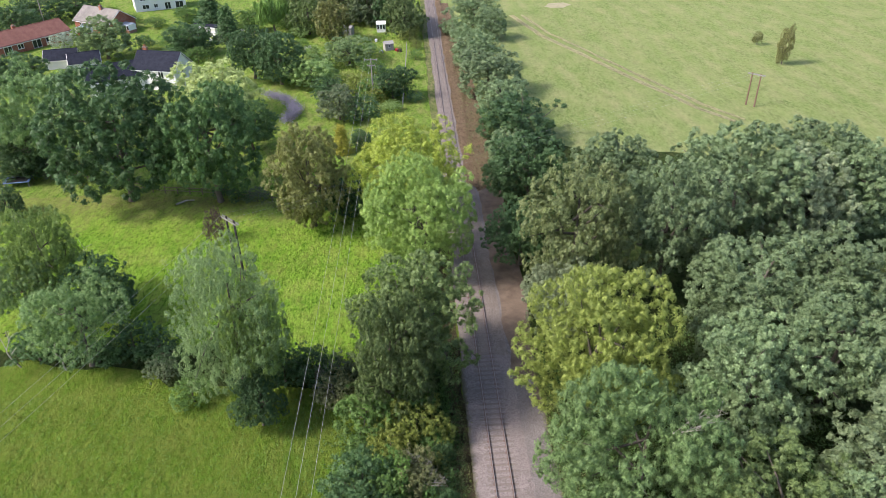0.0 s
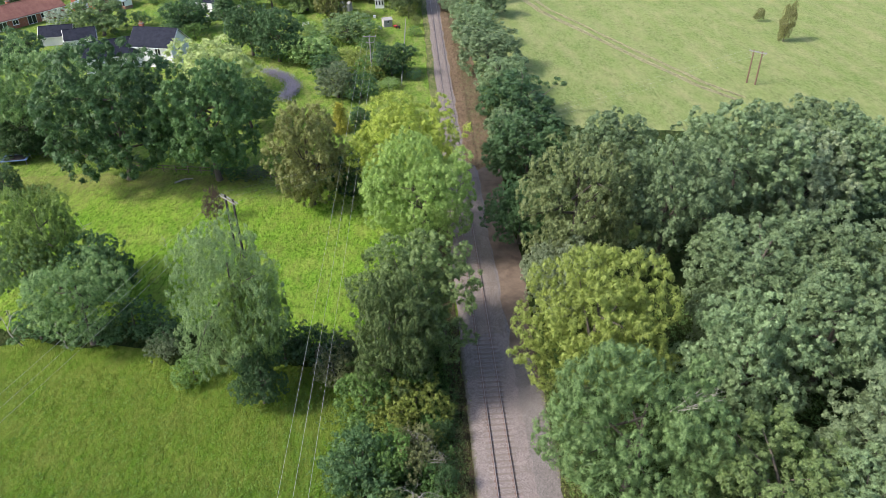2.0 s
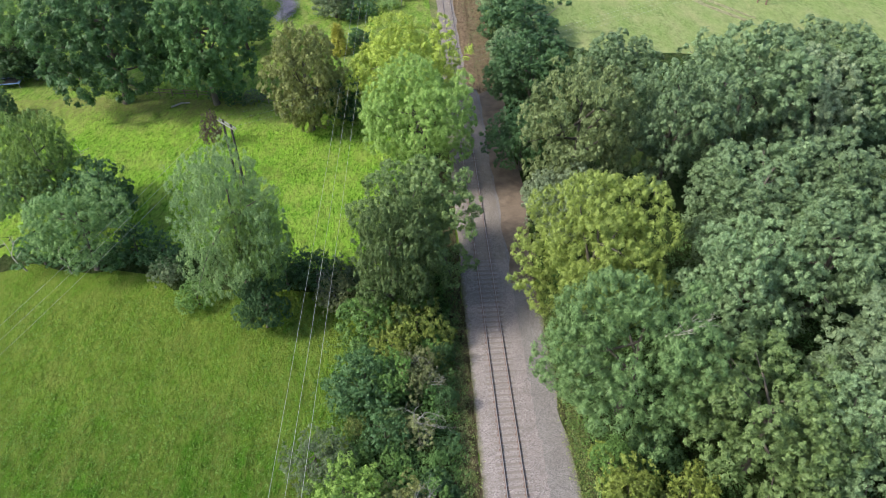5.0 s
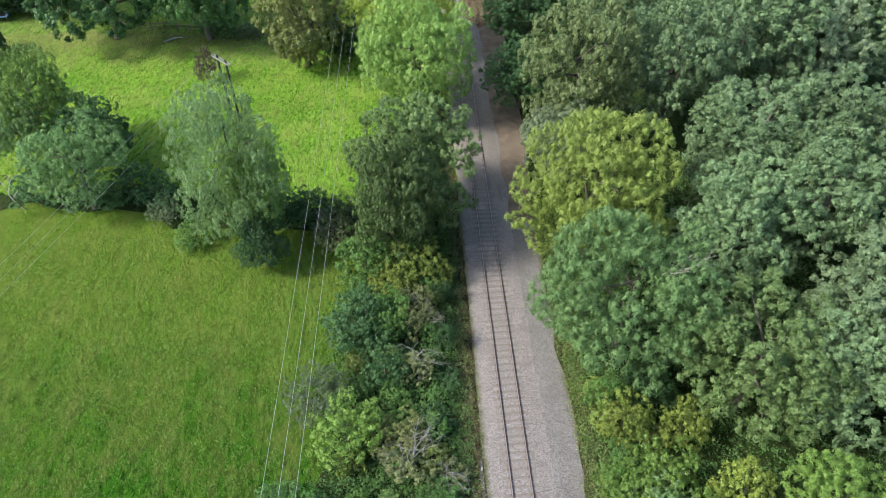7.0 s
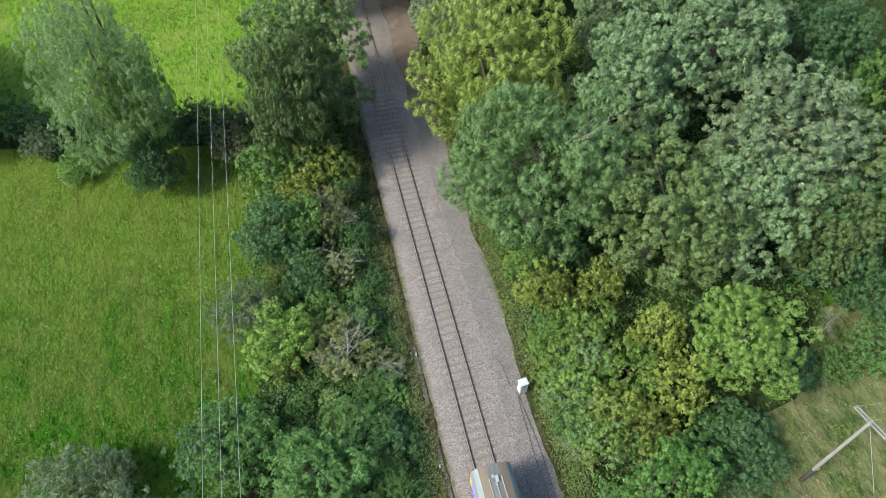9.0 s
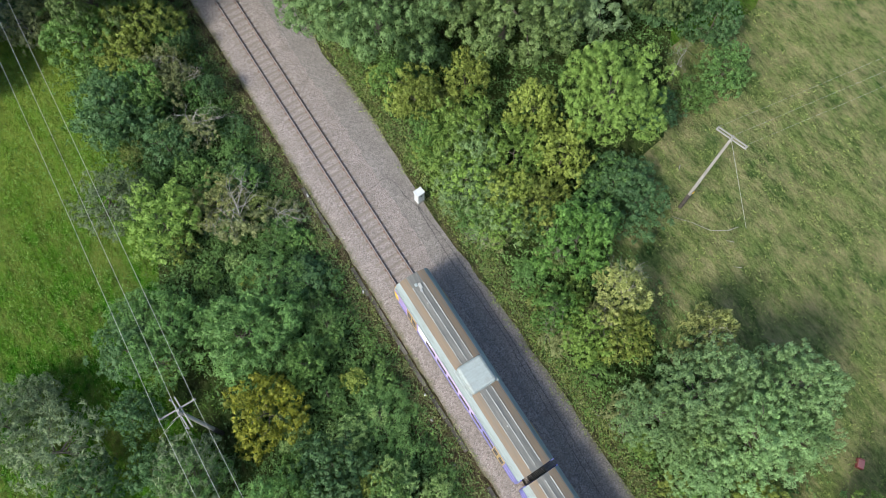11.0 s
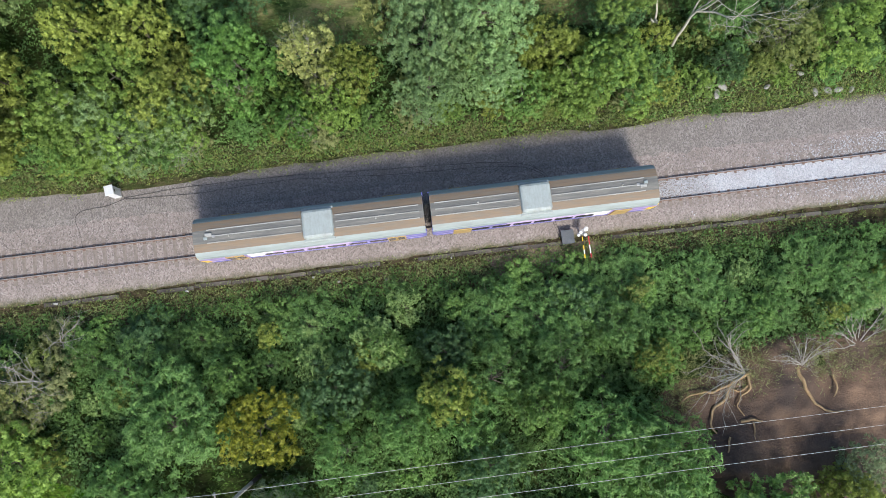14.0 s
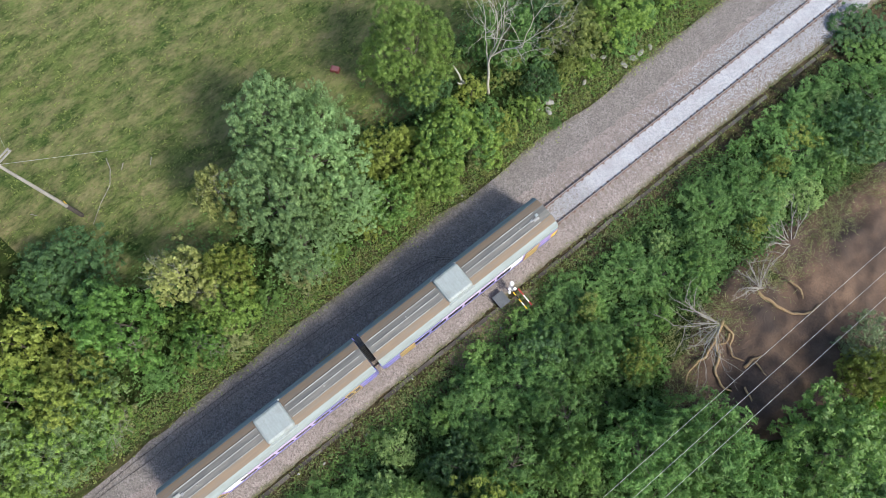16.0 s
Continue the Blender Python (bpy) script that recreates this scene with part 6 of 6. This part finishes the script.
shrub("olive", -5.3, 178.0, 1.6, 3)
shrub("yellow", -5.6, 188.0, 1.8, 3.5)
shrub("light", -24.5, 176.5, 3.0, 3)
shrub("hazel", -17.0, 172.5, 3.2, 3.5)
shrub("light", -31.0, 173.0, 3.0, 3)
tree("far", "sallow", -81.8, 176.5, 7.2, 10)
shrub("dark", -74.7, 183.2, 2.9, 4)
tree("far", "dark", -61.7, 177.8, 4.6, 5)
shrub("hazel", -68.6, 184.2, 3.5, 4)
shrub("silver", -96.5, 186.9, 4.0, 4)
tree("far", "dark", -92.7, 155.4, 5.4, 8)
tree("far", "dark", -114.2, 199.1, 7.6, 9)
tree("far", "dark", -113.3, 214.1, 7.2, 9)
tree("far", "dark", -108.3, 225.9, 7.5, 9)
shrub("hazel", -79.3, 207.7, 3.6, 3)
shrub("hazel", -69.5, 197.8, 4.4, 3)
tree("far", "hazel", -71.4, 212.4, 4.0, 5)
tree("far", "dark", -77.6, 116.3, 4.8, 8)
shrub("dark", -69.9, 109.4, 4.1, 3)
shrub("dark", -72.6, 107.4, 4.1, 3)
shrub("grey_leaf", -65.6, 108.0, 3.1, 3)
shrub("dark", -33.9, 96.4, 1.9, 2)
shrub("grey_leaf", -30.9, 96.2, 1.9, 2)
shrub("dark", -36.5, 98.5, 1.9, 2)
plant("spray", "copper", -34.4, 84.5, 1.7, 5.2, "tree", ("trunk", "crown"))
shrub("dead", -39.0, 76.8, 0.8, 3)
tree("far", "leaning", 79.5, 157.5, 1.7, 9.86)
shrub("brown", 80.9, 174.2, 1.4, 3.5)
# field hedge
shrub("dark", -37.4, 60.0, 3.0, 5)
shrub("dark", -34.2, 59.0, 2.6, 4)
shrub("dark", -48.0, 60.3, 3.0, 4)
shrub("dark", -41.4, 59.6, 2.6, 3)
shrub("grey_leaf", -33.6, 56.4, 1.9, 3)
shrub("dark", -20.9, 55.3, 2.8, 5)
shrub("dark", -17.7, 54.8, 2.8, 4)
shrub("twiggy", -15.4, 51.3, 2.4, 4)
shrub("hazel", -29.5, 52.7, 2.1, 3)
shrub("grey_leaf", -15.1, 54.6, 2.2, 4)
shrub("hazel", -11.9, 47.6, 3.5, 5)
shrub("yellow", -7.3, 46.5, 3.4, 5)
shrub("hazel", -9.3, 49.9, 3.6, 6)
shrub("yellow", -9.8, 44.8, 2.2, 4)
shrub("dark", -12.1, 39.7, 3.4, 5)
shrub("hazel", -9.7, 40.2, 2.1, 5)
shrub("twiggy", -7.6, 41.4, 2.1, 4)
# belt seen later, left
shrub("dark", -12.6, 38.6, 2.9, 5)
shrub("hazel", -10.3, 39.1, 2.1, 4)
shrub("twiggy", -7.4, 40.0, 2.2, 4)
shrub("scrub", -13.1, 28.8, 3.2, 5)
shrub("pale_twig", -9.0, 28.4, 2.3, 3.8)
shrub("twiggy", -7.9, 26.5, 2.1, 2.59)
shrub("grey_leaf", -15.6, 32.4, 2.9, 4)
shrub("twiggy", -7.5, 35.3, 1.8, 2.41)
shrub("dark", -10.3, 34.8, 2.0, 4)
shrub("dark", -5.1, 38.0, 1.2, 3)
shrub("dark", -5.1, 43.4, 1.2, 3)
shrub("dark", -5.1, 34.4, 1.2, 1.2)
shrub("dark", -6.4, 30.1, 1.7, 1.75)
shrub("hazel", -5.8, 23.9, 1.8, 1.28)
shrub("bush", -11.1, 18.0, 3.9, 4.23)
shrub("bush", -8.8, 20.6, 2.6, 3.06)
shrub("bush", -15.7, 21.4, 2.6, 5)
shrub("dark", -18.9, 21.2, 2.6, 4)
shrub("grey_leaf", -27.7, 20.7, 2.9, 5)
shrub("dark", -6.2, 19.4, 2.0, 1.52)
shrub("bush", -12.1, 17.9, 3.2, 5.13)
shrub("hazel", -9.1, 13.9, 1.6, 3.51)
shrub("goldbush", -12.9, 12.3, 2.9, 4.5)
shrub("bush", -17.3, 22.7, 2.6, 4)
shrub("grey_leaf", -18.4, 11.8, 2.4, 5)
shrub("bush", -15.1, 7.1, 2.2, 5)
shrub("light", -8.3, 4.0, 2.0, 2.89)
shrub("bush", -6.4, 8.7, 2.5, 1.53)
shrub("bush", -13.4, 3.1, 2.2, 5)
shrub("yellow", -12.0, -0.2, 2.3, 5.3)
shrub("bush", -11.3, -3.1, 2.8, 4.75)
shrub("dark", -10.8, 7.2, 2.4, 4)
shrub("hazel", -5.9, 11.2, 1.7, 1.42)
shrub("bush", -7.2, -3.5, 2.4, 2.09)
shrub("dark", -9.3, -0.3, 2.0, 3.54)
shrub("hazel", -5.4, -5.9, 1.6, 1.2)
shrub("bush", -8.2, -6.9, 2.4, 2.78)
shrub("bush", -6.5, -10.3, 2.2, 1.69)
shrub("bush", -6.1, -13.8, 2.4, 1.26)
shrub("bush", -6.6, 15.7, 1.7, 1.84)
shrub("dark", -6.3, 20.4, 1.7, 1.68)
shrub("twiggy", -5.4, 25.4, 1.5, 1.2)
shrub("hazel", -5.4, -9.7, 1.6, 1.2)
shrub("bush", -7.4, -4.1, 2.5, 2.21)
shrub("bush", -8.0, -8.6, 2.5, 2.57)
shrub("bush", -5.9, -13.1, 2.2, 1.2)
shrub("bush", -8.4, -12.0, 2.1, 2.95)
shrub("bush", -6.8, -18.3, 2.5, 1.81)
shrub("bush", -9.6, -15.7, 1.4, 2)
shrub("bush", -9.6, -21.7, 1.4, 2)
shrub("bush", -6.6, -26.3, 2.9, 1.58)
shrub("hazel", -11.8, -14.6, 1.7, 3)
shrub("bush", -13.7, -0.9, 2.4, 5)
shrub("hazel", -13.6, -6.1, 2.2, 5)
shrub("bush", -15.8, -9.8, 2.8, 6)
shrub("bush", -18.4, -13.8, 3.0, 6)
shrub("bush", -13.9, 2.8, 2.2, 5)
shrub("dark", -17.1, -2.3, 2.4, 5)
shrub("hazel", -8.7, 3.8, 1.6, 3.28)
shrub("bush", -17.4, -13.0, 3.3, 6)
shrub("bush", -16.3, -11.8, 2.8, 5)
shrub("hazel", -22.9, -19.0, 3.9, 6)
shrub("bush", -21.4, -14.8, 2.3, 5)
shrub("yellow", -21.6, -25.2, 1.8, 5)
shrub("grey_leaf", -20.1, -27.0, 1.9, 4)
shrub("yellow", -11.5, -14.2, 1.6, 3)
shrub("bush", -4.9, -30.8, 0.9, 1.2)
shrub("bush", -7.1, -33.6, 3.5, 1.74)
shrub("bush", -7.0, -37.8, 3.2, 1.79)
shrub("dark", -9.5, -38.1, 2.7, 3.53)
shrub("bush", -7.8, -28.6, 2.7, 2.41)
shrub("bush", -8.3, -19.8, 1.4, 2)
shrub("hazel", -9.4, -21.9, 1.4, 2)
shrub("bush", -9.2, -12.1, 2.3, 3.41)
shrub("dark", -7.6, -9.1, 2.1, 2.44)
shrub("bush", -11.2, -7.7, 2.4, 4.78)
# right
shrub("yellow", 8.3, 29.0, 2.5, 4.5)
shrub("hazel", 7.5, 31.1, 2.0, 4)
shrub("dark", 11.3, 32.0, 2.4, 4)
shrub("yellow", 12.6, 27.7, 2.2, 5)
shrub("hazel", 10.3, 24.0, 2.9, 5)
shrub("yellow", 15.1, 22.0, 2.1, 6)
shrub("hazel", 11.7, 19.7, 2.7, 5)
shrub("yellow", 14.9, 17.7, 2.5, 6)
shrub("yellow", 12.1, 15.3, 1.8, 4)
shrub("hazel", 7.8, 20.0, 2.4, 4)
shrub("yellow", 9.9, 17.4, 2.2, 5)
shrub("hazel", 7.2, 24.4, 1.7, 3)
tree("ash", "bright_ash", 20.3, 19.2, 4.1, 9)
shrub("dead", 28.6, 20.1, 1.9, 5)
shrub("dark", 24.3, 17.7, 2.3, 3)
shrub("laurel", 11.3, 11.3, 3.1, 6)
shrub("yellow", 10.9, 15.8, 2.1, 4)
shrub("hazel", 7.2, 17.0, 1.7, 3)
shrub("hazel", 7.9, 22.9, 2.6, 4)
shrub("yellow", 8.3, 28.2, 1.9, 5)
shrub("dark", 17.7, 11.8, 2.8, 3)
shrub("bush", 17.3, 14.6, 2.4, 3)
shrub("pale_twig", 11.8, 6.4, 2.4, 6)
shrub("yellow", 10.3, 3.8, 2.0, 5)
shrub("hazel", 8.3, 5.4, 2.0, 4)
shrub("laurel", 7.5, 8.3, 2.0, 4)
shrub("hazel", 8.0, 15.7, 2.0, 4)
tree("broad", "poplar", 11.7, -1.8, 3.9, 9)
tree("broad", "poplar", 12.1, -5.4, 3.8, 9)
tree("broad", "poplar", 16.4, -4.5, 3.1, 9)
tree("broad", "poplar", 8.2, -1.3, 2.7, 7)
tree("broad", "poplar", 8.9, -5.6, 2.7, 6)
tree("broad", "poplar", 15.5, -7.5, 2.3, 7)
shrub("light", 10.3, -4.7, 1.9, 7)
shrub("pale_twig", 14.5, 1.2, 1.9, 7)
shrub("hazel", 7.5, -7.7, 2.1, 4)
shrub("yellow", 10.5, -9.6, 2.1, 5)
shrub("olive", 7.8, -11.4, 2.5, 4)
shrub("olive", 9.1, -14.4, 2.5, 4.5)
shrub("olive", 7.0, -9.2, 1.4, 3)
shrub("olive", 7.0, -16.0, 1.5, 2.5)
tree("ash", "bright_ash", 14.9, -15.4, 3.6, 8)
shrub("dark", 12.2, -15.0, 2.1, 4)
shrub("bush", 12.3, -21.6, 2.7, 7)
shrub("bush", 8.0, -16.4, 2.3, 3)
shrub("dark", 8.3, -22.3, 1.6, 3.5)
shrub("olive", 9.6, -26.5, 2.8, 4)
shrub("olive", 8.7, -30.7, 2.8, 4)
shrub("dark", 12.0, -25.7, 2.3, 4)
shrub("hazel", 8.8, -13.9, 2.2, 5)
shrub("olive", 7.5, -10.7, 2.0, 3)
tree("far", "maple", 8.5, 159.4, 6.4, 8)
tree("far", "maple", 10.1, 129.6, 5.7, 8)
tree("far", "maple", 4.6, 191.3, 3.3, 5)
tree("far", "maple", 14.6, 185.6, 4.9, 8)
tree("broad", "dark", -70.4, 109.3, 6.1, 9)
tree("far", "hazel", -14.8, 140.8, 3.6, 5)
tree("far", "dark", -24.4, 143.5, 3.9, 4)
tree("far", "oak", -23.3, 207.5, 6.2, 12)
tree("far", "oak", -33.2, 210.1, 6.2, 12)
tree("far", "hazel", -51.3, 200.7, 4.3, 6)
tree("far", "hazel", -41.5, 202.4, 3.1, 5)
shrub("dark", -6.2, 139.2, 1.8, 2)
shrub("hazel", -6.6, 154.5, 1.7, 2)
shrub("yellow", -14.2, 138.7, 2.8, 4)
shrub("copper", -24.0, 144.6, 1.8, 3)
shrub("hazel", -8.4, 143.6, 2.4, 4)
shrub("light", -11.3, 134.6, 2.5, 2)
shrub("hazel", -27.6, 163.3, 3.5, 3)
shrub("hazel", -16.2, 160.1, 3.4, 3)
shrub("light", -36.5, 192.8, 3.4, 3)
shrub("grey_leaf", -27.1, 188.9, 3.3, 3)
shrub("hazel", -5.7, 169.2, 1.8, 2.5)
shrub("olive", -6.9, 185.0, 2.3, 4)
shrub("hazel", -48.6, 170.5, 3.0, 4)
shrub("dark", -65.2, 172.1, 3.9, 4)
shrub("hazel", -58.3, 171.4, 3.0, 4)
shrub("hazel", -87.7, 214.0, 2.5, 3)
shrub("dark", -96.7, 156.0, 5.5, 6)
shrub("bush", -24.1, -15.5, 2.5, 4)
shrub("hazel", -24.4, -11.7, 2.4, 4)
shrub("dark", -25.1, -20.0, 2.5, 4)
shrub("bush", -18.5, -10.0, 2.4, 4)
shrub("bush", -23.5, -8.4, 2.4, 4)
shrub("bush", -17.4, 19.3, 2.3, 5)
shrub("dark", -17.7, 22.7, 1.9, 4)
shrub("dark", -20.2, 16.9, 1.8, 4)
shrub("grey_leaf", -25.0, 17.2, 3.1, 5)
shrub("grey_leaf", -25.3, 21.2, 2.0, 4)
shrub("dark", -20.3, 12.9, 2.0, 4)
shrub("bush", -18.5, 10.9, 2.3, 5)
shrub("dark", -24.5, 14.1, 2.3, 4)
shrub("hazel", -23.8, -22.6, 2.5, 4)
shrub("bush", -23.4, -19.6, 2.5, 4)
shrub("dark", -27.9, -22.0, 2.9, 4)
shrub("bush", -27.0, -17.9, 2.9, 4)
shrub("yellow", -22.1, -25.3, 1.9, 4)
shrub("dark", -25.7, -8.7, 2.6, 4)
shrub("bush", -27.2, -12.6, 2.6, 4)
shrub("hazel", -29.7, -16.3, 2.6, 4)
shrub("bush", -30.8, -19.6, 2.6, 4)
shrub("bush", -6.1, -41.1, 2.5, 1.2)
shrub("hazel", -6.3, -44.0, 2.7, 1.2)
shrub("bush", -8.4, -41.4, 2.7, 2.81)
shrub("dark", -3.6, -45.2, 2.4, 1.2)
shrub("bush", -6.0, -37.4, 2.3, 1.27)

_r = random.Random(12)
_mix = ["bush", "hazel", "dark", "bush", "bramble_bush", "olive", "bush", "yellow", "grey_leaf", "light"]


def thicket(x0, x1, y0, y1, step, mix_, top, west):
    """Smaller bushes that fill a stretch of the bank, lower towards the ballast."""
    y = y0
    while y < y1:
        x = x0
        while x < x1:
            px, py = x + _r.uniform(-0.6, 0.6), y + _r.uniform(-0.7, 0.7)
            room = (-3.0 - px) if west else 9.0
            h = min(_r.uniform(0.6, 1.0) * top, max(0.9, room / 1.5))
            shrub(_r.choice(mix_), px, py, _r.uniform(0.95, 1.6), h)
            x += step
        y += step


for x, y, R, H, c in ((33, 27, 4.5, 9, "dark"), (40, 31, 5.5, 11, "oak"), (49, 33, 6, 12, "maple"), (58, 37, 6, 12, "oak_grey")):
    tree("far", c, x, y, R, H)
thicket(-9.8, -4.9, -38, -14, 2.9, ["bush", "hazel", "bush", "light", "yellow"], 2.2, True)
thicket(-25.5, -19.5, -13, 6, 3.3, ["bush", "hazel", "dark", "bush"], 3.4, True)
thicket(-12.5, -4.9, -13.5, 46, 3.1, ["bush", "bush", "hazel", "bush", "light", "hazel", "bush", "yellow", "olive"], 2.4, True)
thicket(-20.5, -13.5, -12, 9, 3.6, ["bush", "dark", "hazel", "bush"], 2.6, True)
plant("spray", "sallow", 7.6, 19.5, 2.6, 4.2, "shrub", ("stem", "foliage"))
plant("spray", "sallow", 8.4, 16.2, 2.4, 4.0, "shrub", ("stem", "foliage"))
plant("spray", "sallow", 9.4, 22.0, 2.2, 4.4, "shrub", ("stem", "foliage"))
thicket(7.4, 12.5, -36, 34, 3.0, ["hazel", "olive", "bush", "yellow", "olive", "twiggy", "hazel"], 2.6, False)

# ---- sleepers, their chairs, and trough lids ----
SLEEPER = bpy.data.meshes.new("sleeper")
_bm = boxed(-1.3, 1.3, -0.125, 0.125, -0.11, 0.022, bevel=0.012)
_bm.to_mesh(SLEEPER)
_bm.free()
SLEEPER.materials.append(TIMBER)
CHAIR = bpy.data.meshes.new("chair")
_bm = boxed(-0.17, 0.17, -0.085, 0.085, 0.022, 0.075)
_bm.to_mesh(CHAIR)
_bm.free()
CHAIR.materials.append(RAIL)
_r = random.Random(2)
near = [y for y in np.arange(-58, 110, 0.7)]
for y in near:
    s = new("sleeper", SLEEPER)
    s.parent = track
    s.matrix_basis = pose(_r.uniform(-0.03, 0.03), y + _r.uniform(-0.03, 0.03), _r.uniform(-0.012, 0.0), 0, 0, _r.uniform(-0.5, 0.5))
    for side in (-1, 1):
        c = new("chair", CHAIR)
        c.parent = s
        c.matrix_basis = pose(side * 0.7525, 0, 0)
bm = bmesh.new()
for y in np.arange(110.3, 318, 0.7):
    box(bm, -1.3, 1.3, y - 0.125, y + 0.125, -0.11, 0.022)
tagged(part("sleeper_run", bm, TIMBER, track), kind="stuff")

trough = thing("edging", "weathered dark boards and lids along the ballast edge", "edging", kind="structure")
BOARD_MAT = rough_mat("weathered_board", (0.055, 0.046, 0.04), (0.145, 0.13, 0.112), (0.035, 0.03, 0.026), s1=0.35, s2=16, relief=0.012)
BOARD = bpy.data.meshes.new("board")
_bm = boxed(-0.14, 0.14, -1.28, 1.28, 0, 0.08, bevel=0.012)
_bm.to_mesh(BOARD)
_bm.free()
BOARD.materials.append(BOARD_MAT)
for y in np.arange(-45, 27, 2.62):
    if -12 < y < -9.2 or _r.random() < 0.1:
        continue
    o = new("board", BOARD)
    o.parent = trough
    o.matrix_basis = pose(-2.84 - 0.006 * max(0, -y) + _r.uniform(-0.05, 0.05), y, -0.145 + _r.uniform(-0.03, 0.012), _r.uniform(-0.5, 0.5), _r.uniform(-5, 5), _r.uniform(-1.2, 1.2))
